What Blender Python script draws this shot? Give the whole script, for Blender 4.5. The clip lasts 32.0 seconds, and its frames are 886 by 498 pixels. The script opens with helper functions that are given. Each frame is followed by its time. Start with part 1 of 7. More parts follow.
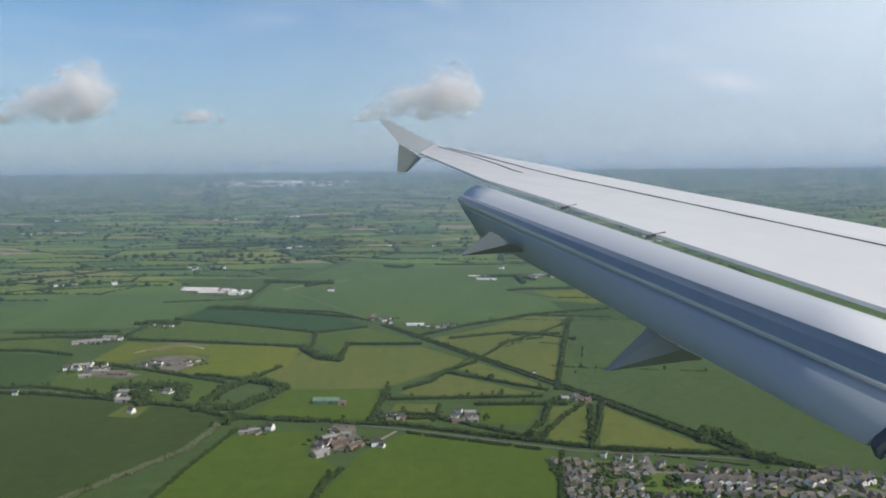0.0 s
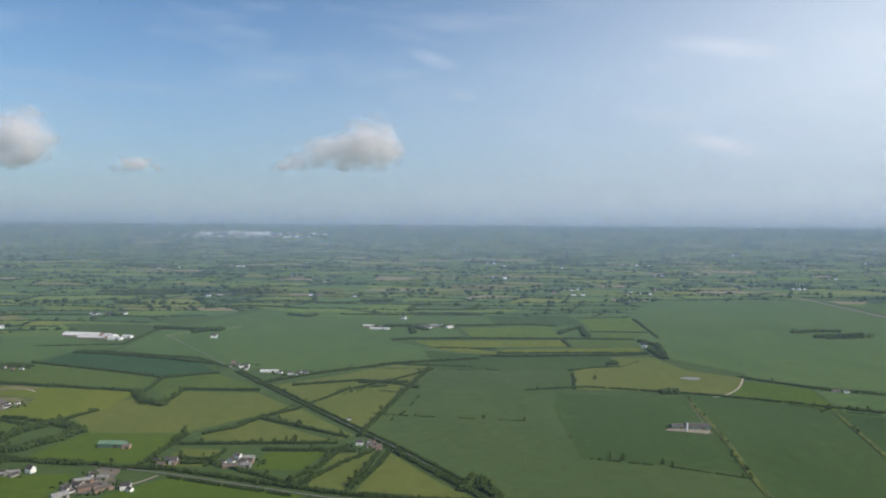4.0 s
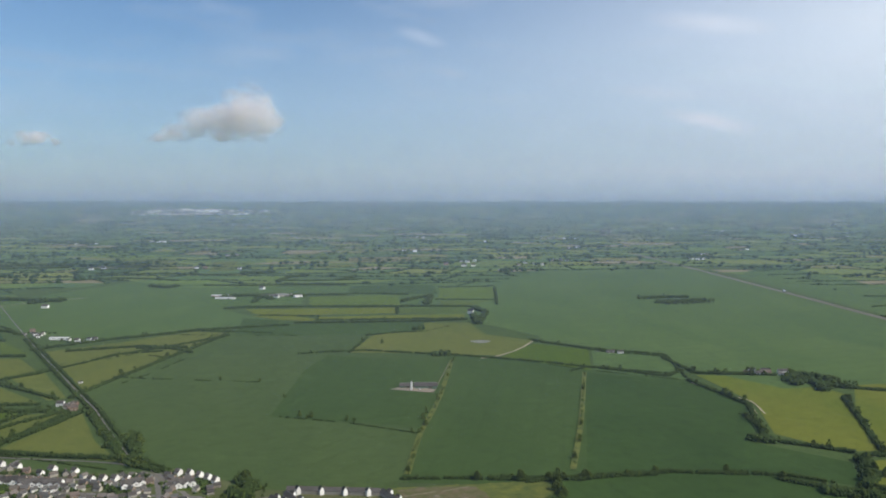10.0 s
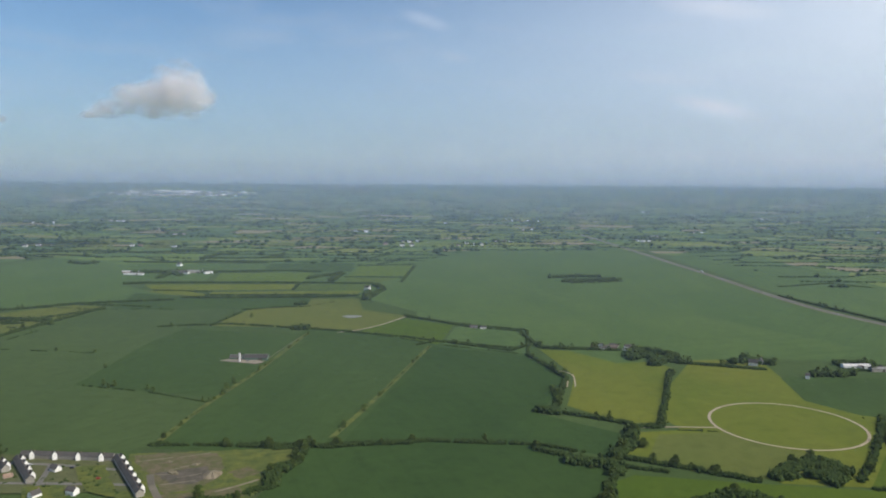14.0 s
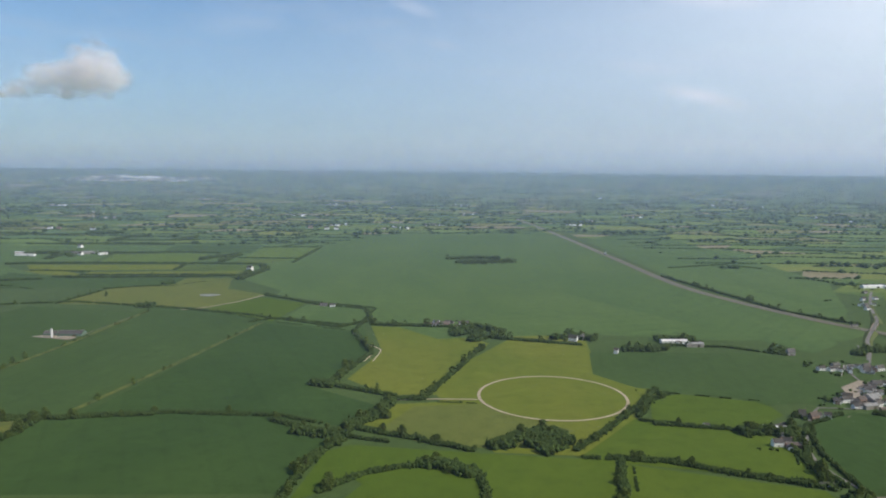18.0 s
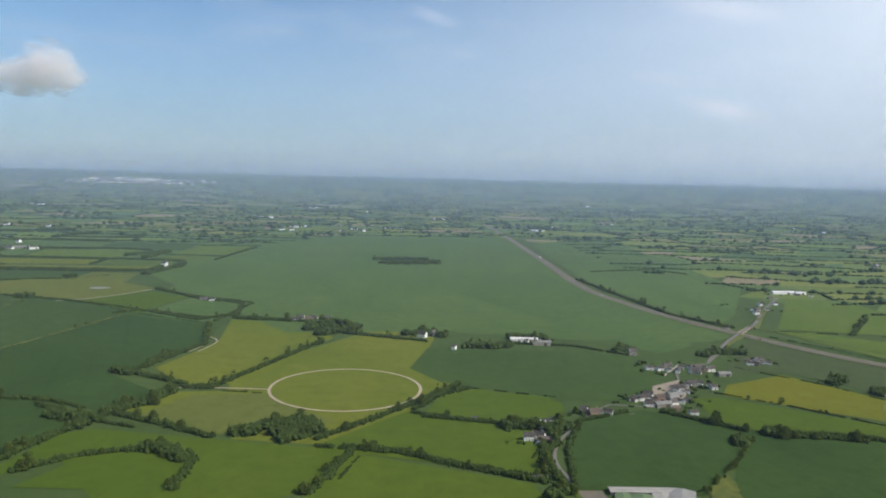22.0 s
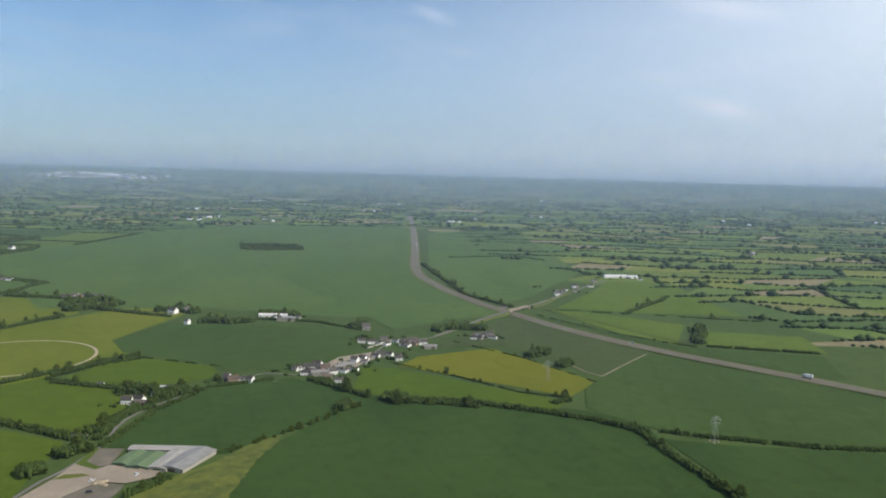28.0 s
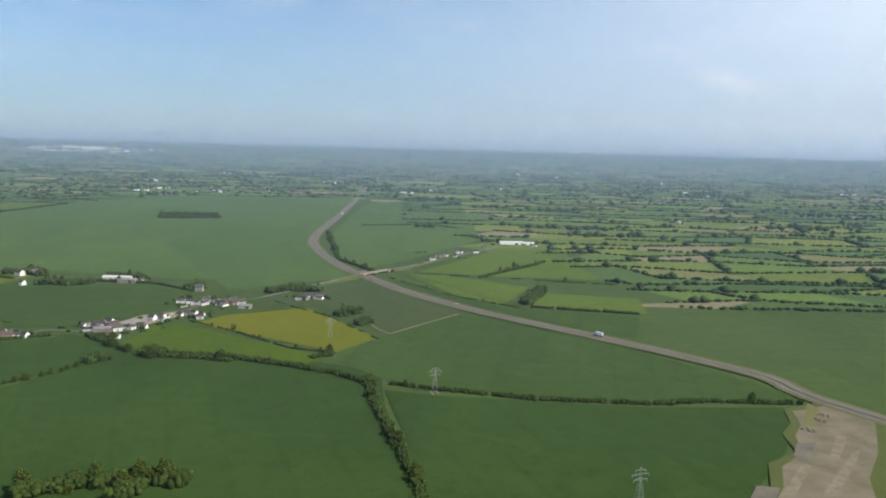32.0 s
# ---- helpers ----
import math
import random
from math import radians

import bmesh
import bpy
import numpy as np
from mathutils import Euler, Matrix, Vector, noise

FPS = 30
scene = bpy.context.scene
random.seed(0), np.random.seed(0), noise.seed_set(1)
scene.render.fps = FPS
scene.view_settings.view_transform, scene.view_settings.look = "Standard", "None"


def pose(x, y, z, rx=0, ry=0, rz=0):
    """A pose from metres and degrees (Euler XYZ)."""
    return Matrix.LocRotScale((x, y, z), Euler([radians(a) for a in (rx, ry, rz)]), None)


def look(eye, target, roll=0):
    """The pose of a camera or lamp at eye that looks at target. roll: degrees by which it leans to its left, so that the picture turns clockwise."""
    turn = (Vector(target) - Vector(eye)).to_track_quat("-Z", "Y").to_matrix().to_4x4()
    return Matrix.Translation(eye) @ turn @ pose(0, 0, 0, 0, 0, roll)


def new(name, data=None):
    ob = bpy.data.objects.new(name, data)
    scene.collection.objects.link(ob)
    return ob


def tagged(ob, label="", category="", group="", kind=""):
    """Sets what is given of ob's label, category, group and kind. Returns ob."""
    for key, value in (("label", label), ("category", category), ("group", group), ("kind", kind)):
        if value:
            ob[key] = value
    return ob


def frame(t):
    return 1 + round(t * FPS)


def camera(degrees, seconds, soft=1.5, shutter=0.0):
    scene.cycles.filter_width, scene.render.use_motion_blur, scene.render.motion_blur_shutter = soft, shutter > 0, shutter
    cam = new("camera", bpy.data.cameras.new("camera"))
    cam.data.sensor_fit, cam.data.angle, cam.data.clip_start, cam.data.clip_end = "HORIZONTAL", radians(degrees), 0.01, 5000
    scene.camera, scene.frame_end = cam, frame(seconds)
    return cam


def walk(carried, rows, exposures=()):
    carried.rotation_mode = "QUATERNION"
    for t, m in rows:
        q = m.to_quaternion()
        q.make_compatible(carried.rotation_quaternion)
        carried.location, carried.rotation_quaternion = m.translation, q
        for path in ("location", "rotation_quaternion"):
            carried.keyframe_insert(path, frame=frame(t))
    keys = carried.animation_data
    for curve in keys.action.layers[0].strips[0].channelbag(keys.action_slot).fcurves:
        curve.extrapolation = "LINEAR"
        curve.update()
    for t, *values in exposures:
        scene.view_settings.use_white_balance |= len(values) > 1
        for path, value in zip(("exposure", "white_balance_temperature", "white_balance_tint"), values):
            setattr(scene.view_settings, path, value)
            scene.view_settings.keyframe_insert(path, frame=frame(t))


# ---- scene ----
# ---------------------------------------------------------------- camera
cam = camera(61.2, 32.0, soft=1.9)
ROWS = [
    (0, -2.51, 0.24, 176.48, 83.07, 0.53, -0.56),
    (0.5, 15.62, 0.06, 175.38, 82.66, 0.27, -0.43),
    (1, 33.68, -0.09, 174.26, 82.69, -0.02, -0.33),
    (1.5, 51.66, -0.21, 173.13, 83.42, -0.34, -0.35),
    (2, 69.58, -0.30, 171.98, 84.06, -0.40, -0.52),
    (2.5, 87.42, -0.37, 170.82, 84.53, -0.61, -0.70),
    (3, 105.20, -0.41, 169.65, 85.41, -0.56, -0.90),
    (3.5, 122.91, -0.43, 168.46, 86.20, -0.54, -0.95),
    (4, 140.55, -0.42, 167.26, 87.31, -0.45, -1.04),
    (4.5, 158.12, -0.40, 166.06, 86.92, -0.74, -1.01),
    (6.5, 227.77, -0.10, 161.13, 85.67, -0.58, -0.99),
    (7, 245.02, 0.02, 159.87, 86.14, -0.66, -1.04),
    (7.5, 262.21, 0.15, 158.61, 86.37, -0.59, -1.19),
    (8, 279.34, 0.29, 157.35, 86.41, -0.45, -1.37),
    (8.5, 296.41, 0.45, 156.08, 85.73, -0.62, -1.59),
    (9, 313.41, 0.62, 154.80, 85.79, -0.32, -1.94),
    (9.5, 330.36, 0.80, 153.52, 85.70, -0.15, -2.04),
    (10, 347.25, 0.98, 152.24, 85.70, -0.04, -1.86),
    (10.5, 364.08, 1.18, 150.95, 85.63, 0.03, -1.61),
    (11, 380.85, 1.38, 149.67, 85.73, -0.13, -1.53),
    (11.5, 397.57, 1.58, 148.38, 85.82, -0.03, -1.52),
    (12, 414.23, 1.79, 147.09, 85.50, -0.15, -1.49),
    (12.5, 430.84, 2.01, 145.80, 85.27, -0.17, -1.41),
    (13, 447.39, 2.22, 144.52, 85.25, -0.22, -1.41),
    (13.5, 463.89, 2.44, 143.23, 84.84, -0.30, -1.51),
    (14, 480.33, 2.65, 141.95, 84.54, -0.44, -1.61),
    (14.5, 496.72, 2.86, 140.67, 84.35, -0.63, -1.77),
    (15, 513.06, 3.07, 139.39, 84.18, -0.75, -1.94),
    (15.5, 529.35, 3.28, 138.12, 83.95, -0.97, -2.13),
    (17.5, 594.01, 4.04, 133.10, 83.48, -0.78, -2.54),
    (18, 610.06, 4.21, 131.86, 83.67, -0.61, -2.52),
    (18.5, 626.06, 4.37, 130.64, 84.08, -0.50, -2.45),
    (19, 642.01, 4.51, 129.42, 84.38, -0.77, -2.14),
    (19.5, 657.92, 4.64, 128.21, 84.43, -0.82, -1.84),
    (20, 673.78, 4.76, 127.01, 84.46, -1.00, -1.63),
    (20.5, 689.60, 4.86, 125.83, 84.71, -1.14, -1.53),
    (21, 705.37, 4.95, 124.65, 84.69, -1.25, -1.48),
    (21.5, 721.11, 5.01, 123.49, 84.43, -1.45, -1.31),
    (22, 736.80, 5.06, 122.35, 84.32, -1.45, -1.14),
    (22.5, 752.45, 5.09, 121.22, 84.25, -1.43, -0.96),
    (23, 768.06, 5.10, 120.10, 84.24, -1.59, -0.88),
    (23.5, 783.63, 5.08, 119.00, 84.50, -1.57, -0.92),
    (24, 799.16, 5.04, 117.92, 84.99, -1.59, -0.95),
    (24.5, 814.65, 4.97, 116.85, 85.32, -1.72, -0.97),
    (25, 830.11, 4.88, 115.80, 85.46, -1.70, -0.99),
    (25.5, 845.53, 4.76, 114.77, 85.01, -1.54, -1.09),
    (27.5, 906.85, 3.99, 110.86, 84.13, -1.46, -1.27),
    (28, 922.10, 3.72, 109.94, 84.20, -1.57, -1.24),
    (28.5, 937.31, 3.41, 109.04, 84.57, -1.57, -1.20),
    (29, 952.50, 3.07, 108.16, 84.80, -1.77, -1.20),
    (29.5, 967.65, 2.69, 107.31, 84.80, -1.69, -1.29),
    (30, 982.77, 2.28, 106.48, 84.86, -1.54, -1.36),
    (30.5, 997.86, 1.82, 105.68, 83.52, -1.41, -1.30),
    (31, 1012.92, 1.33, 104.90, 82.94, -1.07, -1.22),
    (31.5, 1027.95, 0.79, 104.15, 82.63, -1.20, -1.01),
    (32, 1042.96, 0.21, 103.43, 82.32, -1.52, -0.81),
]
walk(cam, [(t, pose(x, y, z, rx, ry, rz)) for t, x, y, z, rx, ry, rz in ROWS],
     [(0.0, -0.17), (8.0, -0.16), (13.0, -0.20), (19.0, -0.06), (25.0, -0.04), (28.0, -0.05), (32.0, 0.10)])

# ---------------------------------------------------------------- world, sun, exposure
scene.cycles.transparent_max_bounces = 128
SUN_ELEV, SUN_AZ = 45.0, 114.0      # azimuth: degrees from +y towards +x
world = bpy.data.worlds.new("world")
scene.world = world
world.use_nodes = True
wt = world.node_tree
wt.nodes.clear()
sky = wt.nodes.new("ShaderNodeTexSky")
sky.sky_type, sky.sun_disc = "NISHITA", False
sky.sun_elevation, sky.sun_rotation = radians(SUN_ELEV), radians(SUN_AZ)
sky.air_density, sky.dust_density, sky.ozone_density = 1.0, 0.25, 2.0
bgn = wt.nodes.new("ShaderNodeBackground")
bgn.inputs["Strength"].default_value = 0.15
wout = wt.nodes.new("ShaderNodeOutputWorld")
tint = wt.nodes.new("ShaderNodeMix")
tint.data_type, tint.blend_type = "RGBA", "MULTIPLY"
tint.inputs[0].default_value = 1.0
tint.inputs[7].default_value = (0.590, 0.722, 0.835, 1.0)
wt.links.new(sky.outputs[0], tint.inputs[6])
wc = wt.nodes.new("ShaderNodeTexCoord")
wm = wt.nodes.new("ShaderNodeMapping")
wm.inputs["Scale"].default_value, wm.inputs["Rotation"].default_value = (3.0, 3.0, 16.0), (0.0, 0.22, 0.4)
wn = wt.nodes.new("ShaderNodeTexNoise")
wn.inputs["Scale"].default_value, wn.inputs["Detail"].default_value, wn.inputs["Roughness"].default_value = 1.7, 6.0, 0.62
wr = wt.nodes.new("ShaderNodeMapRange")
wr.inputs["From Min"].default_value, wr.inputs["From Max"].default_value, wr.inputs["To Max"].default_value = 0.50, 0.78, 0.20
cirrus = wt.nodes.new("ShaderNodeMix")
cirrus.data_type = "RGBA"
cirrus.inputs[7].default_value = (6.6, 6.8, 7.2, 1.0)      # thin high cloud
wt.links.new(wc.outputs["Generated"], wm.inputs["Vector"])
wt.links.new(wm.outputs[0], wn.inputs["Vector"])
wt.links.new(wn.outputs["Fac"], wr.inputs["Value"])
wt.links.new(wr.outputs[0], cirrus.inputs[0])
wt.links.new(tint.outputs[2], cirrus.inputs[6])

# a pale veil that thickens towards the sun's side and the horizon
vd = wt.nodes.new("ShaderNodeVectorMath")
vd.operation = "DOT_PRODUCT"
vd.inputs[1].default_value = (math.sin(radians(SUN_AZ)), math.cos(radians(SUN_AZ)), -1.5)
vr = wt.nodes.new("ShaderNodeMapRange")
vr.interpolation_type = "SMOOTHSTEP"
vr.inputs["From Min"].default_value, vr.inputs["From Max"].default_value, vr.inputs["To Max"].default_value = -1.02, 0.35, 0.88
veil = wt.nodes.new("ShaderNodeMix")
veil.data_type = "RGBA"
veil.inputs[7].default_value = (7.9, 8.3, 8.75, 1.0)
wt.links.new(wc.outputs["Generated"], vd.inputs[0])
wt.links.new(vd.outputs["Value"], vr.inputs["Value"])
wt.links.new(vr.outputs[0], veil.inputs[0])
wt.links.new(cirrus.outputs[2], veil.inputs[6])
last = veil.outputs[2]
for centre, turn, size, thick in (((0.366, 0.927, 0.087), 15, (0.066, 0.2, 0.012), 0.75), ((0.352, 0.914, 0.205), 9, (0.080, 0.2, 0.014), 0.38),
                                  ((0.004, 0.980, 0.199), 17, (0.040, 0.2, 0.011), 0.26), ((0.042, 0.987, 0.155), 8, (0.030, 0.2, 0.008), 0.2), ((0.30, 0.945, 0.125), 6, (0.070, 0.2, 0.012), 0.25)):
    # a feathery wisp of high cloud
    mp = wt.nodes.new("ShaderNodeMapping")
    mp.vector_type = "TEXTURE"
    mp.inputs["Location"].default_value, mp.inputs["Rotation"].default_value, mp.inputs["Scale"].default_value = centre, (0, radians(turn), 0), size
    gr = wt.nodes.new("ShaderNodeTexGradient")
    gr.gradient_type = "SPHERICAL"
    mu = wt.nodes.new("ShaderNodeMath")
    mu.operation = "MULTIPLY"
    wi = wt.nodes.new("ShaderNodeMix")
    wi.data_type = "RGBA"
    wi.inputs[7].default_value = (9.6, 9.1, 9.2, 1.0)
    wt.links.new(wc.outputs["Generated"], mp.inputs["Vector"])
    wt.links.new(mp.outputs[0], gr.inputs["Vector"])
    wt.links.new(gr.outputs["Fac"], mu.inputs[0])
    wf = wt.nodes.new("ShaderNodeMapRange")
    wf.inputs["From Min"].default_value, wf.inputs["From Max"].default_value, wf.inputs["To Max"].default_value = 0.12, 0.72, 1.1 * thick
    wt.links.new(wn.outputs["Fac"], wf.inputs["Value"])
    wt.links.new(wf.outputs[0], mu.inputs[1])
    wt.links.new(mu.outputs[0], wi.inputs[0])
    wt.links.new(last, wi.inputs[6])
    last = wi.outputs[2]
wt.links.new(last, bgn.inputs["Color"])
wt.links.new(bgn.outputs[0], wout.inputs["Surface"])

sun = new("sun", bpy.data.lights.new("sun", "SUN"))
sun.data.energy, sun.data.angle, sun.data.color = 4.4, radians(0.5), (1.0, 0.93, 0.80)
az, el = radians(SUN_AZ), radians(SUN_ELEV)
sun.matrix_world = look((0, 0, 0), (-math.sin(az) * math.cos(el), -math.cos(az) * math.cos(el), -math.sin(el)))
sun.location = (0, 0, 900)

# ---------------------------------------------------------------- materials
def node(nt, kind, **kw):
    n = nt.nodes.new(kind)
    for k, v in kw.items():
        if k in n.inputs:
            n.inputs[k].default_value = v
    return n


def mixer(nt, a, b, fac, mode="MIX"):
    """Colour a blended with b by fac; each a socket or a value."""
    m = nt.nodes.new("ShaderNodeMix")
    m.data_type, m.blend_type = "RGBA", mode
    for sock, v in ((m.inputs[6], a), (m.inputs[7], b), (m.inputs[0], fac)):
        if isinstance(v, bpy.types.NodeSocket):
            nt.links.new(v, sock)
        elif isinstance(v, tuple):
            sock.default_value = (*v, 1.0)
        else:
            sock.default_value = v
    return m.outputs[2]


def noise_tex(nt, scale, detail=4.0, rough=0.6, dist=0.0, coords="Object", stretch=None, turn=0.0):
    tc = nt.nodes.new("ShaderNodeTexCoord")
    mp = nt.nodes.new("ShaderNodeMapping")
    mp.inputs["Rotation"].default_value = (0, 0, radians(turn))
    if stretch:
        mp.inputs["Scale"].default_value = stretch
    nt.links.new(tc.outputs[coords], mp.inputs["Vector"])
    n = node(nt, "ShaderNodeTexNoise", Scale=scale, Detail=detail, Roughness=rough, Distortion=dist)
    nt.links.new(mp.outputs[0], n.inputs["Vector"])
    return n.outputs["Fac"]


def ramp(nt, fac, lo, hi, a=0.0, b=1.0):
    r = nt.nodes.new("ShaderNodeMapRange")
    r.inputs["From Min"].default_value, r.inputs["From Max"].default_value = lo, hi
    r.inputs["To Min"].default_value, r.inputs["To Max"].default_value = a, b
    nt.links.new(fac, r.inputs["Value"])
    return r.outputs[0]


def material(name, rough=0.9, metal=0.0, spec=0.3):
    m = bpy.data.materials.new(name)
    m.use_nodes = True
    nt = m.node_tree
    p = nt.nodes["Principled BSDF"]
    p.inputs["Roughness"].default_value, p.inputs["Metallic"].default_value = rough, metal
    p.inputs["Specular IOR Level"].default_value = spec
    return m, nt, p


def surface(name, base, other, big=0.02, small=0.4, rough=0.9, metal=0.0, spec=0.2, bump=0.0, vary=0.0, dark=0.75):
    """A plain surface with stains at one scale and grain at a finer one; vary: how much its colour differs from piece to piece."""
    m, nt, p = material(name, rough, metal, spec)
    c = mixer(nt, base, other, ramp(nt, noise_tex(nt, big, 3.0), 0.35, 0.65))
    g = noise_tex(nt, small, 5.0, 0.7)
    c = mixer(nt, c, tuple(v * dark for v in base), ramp(nt, g, 0.45, 0.8, 0.0, 0.8))
    if vary:
        oi = nt.nodes.new("ShaderNodeObjectInfo")
        hs = nt.nodes.new("ShaderNodeHueSaturation")
        nt.links.new(c, hs.inputs["Color"])
        nt.links.new(ramp(nt, oi.outputs["Random"], 0, 1, 1 - vary, 1 + vary), hs.inputs["Value"])
        c = hs.outputs[0]
    nt.links.new(c, p.inputs["Base Color"])
    if bump:
        b = node(nt, "ShaderNodeBump", Strength=0.6, Distance=bump)
        nt.links.new(g, b.inputs["Height"])
        nt.links.new(b.outputs[0], p.inputs["Normal"])
    return m


def crop(name, base, other, turn=0.0, lines=0.0, gap=18.0):
    """A field: patches, fine growth, and the sprayer's wheel lines where lines is above 0."""
    m, nt, p = material(name, 0.95, 0.0, 0.05)
    c = mixer(nt, base, other, ramp(nt, noise_tex(nt, 0.012, 4.0, 0.55, 0.6, "Object", (1, 0.45, 1), turn), 0.35, 0.68))
    c = mixer(nt, c, tuple(v * 0.72 for v in base), ramp(nt, noise_tex(nt, 0.11, 6.0, 0.72), 0.48, 0.8, 0.0, 0.75))
    c = mixer(nt, c, tuple(v * 1.25 for v in other), ramp(nt, noise_tex(nt, 0.045, 5.0, 0.65, 1.0), 0.55, 0.8, 0.0, 0.6))
    if lines:
        tc = nt.nodes.new("ShaderNodeTexCoord")
        mp = nt.nodes.new("ShaderNodeMapping")
        mp.inputs["Rotation"].default_value = (0, 0, radians(turn))
        nt.links.new(tc.outputs["Object"], mp.inputs["Vector"])
        w = node(nt, "ShaderNodeTexWave", Scale=0.314 / gap, Distortion=0.4, Detail=1.0)
        w.inputs["Detail Scale"].default_value = 0.3
        nt.links.new(mp.outputs[0], w.inputs["Vector"])
        c = mixer(nt, c, tuple(v * 0.6 for v in base), ramp(nt, w.outputs["Fac"], 0.93, 1.0, 0.0, lines))
    nt.links.new(c, p.inputs["Base Color"])
    b = node(nt, "ShaderNodeBump", Strength=0.5, Distance=0.4)
    nt.links.new(noise_tex(nt, 0.8, 4.0, 0.7), b.inputs["Height"])
    nt.links.new(b.outputs[0], p.inputs["Normal"])
    return m


def islands(name, colours, rough=0.95):
    """Many separate pieces in one mesh, each taking one of the colours."""
    m, nt, p = material(name, rough, 0.0, 0.05)
    geo = nt.nodes.new("ShaderNodeNewGeometry")
    cr = nt.nodes.new("ShaderNodeValToRGB")
    cr.color_ramp.interpolation = "CONSTANT"
    els = cr.color_ramp.elements
    els[0].color = (*colours[0], 1)
    els[1].position, els[1].color = 1.0 / len(colours), (*colours[1], 1)
    for i, c in enumerate(colours[2:], 2):
        e = els.new(i / len(colours))
        e.color = (*c, 1)
    nt.links.new(geo.outputs["Random Per Island"], cr.inputs[0])
    c = mixer(nt, cr.outputs[0], (0.03, 0.06, 0.02), ramp(nt, noise_tex(nt, 0.05, 5.0, 0.7), 0.45, 0.8, 0.0, 0.28))
    nt.links.new(c, p.inputs["Base Color"])
    return m


def leaves(name, dark, light, scale=0.5):
    m, nt, p = material(name, 0.9, 0.0, 0.05)
    geo = nt.nodes.new("ShaderNodeNewGeometry")
    c = mixer(nt, dark, light, geo.outputs["Random Per Island"])
    c = mixer(nt, c, tuple(v * 0.45 for v in dark), ramp(nt, noise_tex(nt, scale, 5.0, 0.75), 0.45, 0.8, 0.0, 0.4))
    nt.links.new(c, p.inputs["Base Color"])
    b = node(nt, "ShaderNodeBump", Strength=0.5, Distance=0.4)
    nt.links.new(noise_tex(nt, scale * 2.5, 4.0, 0.8), b.inputs["Height"])
    nt.links.new(b.outputs[0], p.inputs["Normal"])
    return m


GRASS = crop("meadow_grass", (0.068, 0.104, 0.021), (0.086, 0.120, 0.024))
ROUGH_GRASS = crop("rough_grass", (0.056, 0.088, 0.026), (0.068, 0.102, 0.030))
MEADOW = crop("light_meadow", (0.084, 0.128, 0.022), (0.100, 0.142, 0.026))
CROP = crop("green_cereal", (0.046, 0.079, 0.021), (0.056, 0.092, 0.025), 12.0, 0.13)
CROP_B = crop("blue_green_cereal", (0.070, 0.116, 0.034), (0.086, 0.133, 0.039), 75.0, 0.26)
WEST_CROP = crop("olive_cereal", (0.044, 0.066, 0.015), (0.054, 0.079, 0.018), 35.0, 0.12)
DARK_CROP = crop("dark_cereal", (0.035, 0.066, 0.017), (0.045, 0.080, 0.020), -20.0, 0.12)
PASTURE = crop("yellow_green_pasture", (0.105, 0.135, 0.018), (0.135, 0.150, 0.022))
BRIGHT = crop("bright_grass", (0.064, 0.103, 0.012), (0.082, 0.117, 0.014))
OLIVE = crop("olive_pasture", (0.100, 0.122, 0.028), (0.122, 0.136, 0.032))
STUBBLE = crop("dry_grass", (0.180, 0.160, 0.070), (0.140, 0.140, 0.055))
MUSTARD = crop("ripening_field", (0.134, 0.138, 0.014), (0.112, 0.132, 0.017))
FAR_FIELDS = islands("far_fields", [(0.090, 0.138, 0.036), (0.120, 0.164, 0.038), (0.160, 0.184, 0.044), (0.084, 0.138, 0.044),
                                    (0.165, 0.168, 0.062), (0.115, 0.168, 0.038), (0.075, 0.118, 0.036), (0.215, 0.185, 0.105), (0.120, 0.158, 0.038),
                                    (0.078, 0.130, 0.044), (0.108, 0.156, 0.042), (0.066, 0.110, 0.038), (0.138, 0.178, 0.042)])
LEAF = leaves("hedge_leaves", (0.027, 0.047, 0.013), (0.056, 0.082, 0.020))
LEAF_PALE = leaves("willow_leaves", (0.085, 0.100, 0.050), (0.135, 0.150, 0.080))
LEAF_B = leaves("tree_leaves", (0.038, 0.062, 0.014), (0.094, 0.122, 0.025), 0.35)
FAR_LEAF = leaves("far_leaves", (0.030, 0.054, 0.020), (0.050, 0.078, 0.026), 0.15)

# ---------------------------------------------------------------- mesh helpers
def mesh_of(name, verts, faces, mat, smooth=False):
    me = bpy.data.meshes.new(name)
    me.from_pydata([tuple(v) for v in verts], [], [tuple(f) for f in faces])
    me.materials.append(mat)
    if smooth:
        me.polygons.foreach_set("use_smooth", [True] * len(me.polygons))
    me.update()
    return me


def part(name, bm, mat, parent, label=""):
    """One bmesh, or finished mesh, as one object under a thing."""
    if isinstance(bm, bmesh.types.BMesh):
        me = bpy.data.meshes.new(name)
        bm.to_mesh(me)
        bm.free()
        me.materials.append(mat)
    else:
        me = bm
    ob = new(name, me)
    ob.parent = parent
    return tagged(ob, label) if label else ob


def arrays(name, v, f, mat):
    """A triangle mesh from numpy arrays."""
    me = bpy.data.meshes.new(name)
    me.vertices.add(len(v))
    me.vertices.foreach_set("co", np.asarray(v, np.float32).ravel())
    me.loops.add(f.size)
    me.loops.foreach_set("vertex_index", f.astype(np.int32).ravel())
    me.polygons.add(len(f))
    me.polygons.foreach_set("loop_start", np.arange(0, f.size, f.shape[1], dtype=np.int32))
    me.materials.append(mat)
    me.update(calc_edges=True)
    me.validate()
    return me


RNG = np.random.default_rng(7)

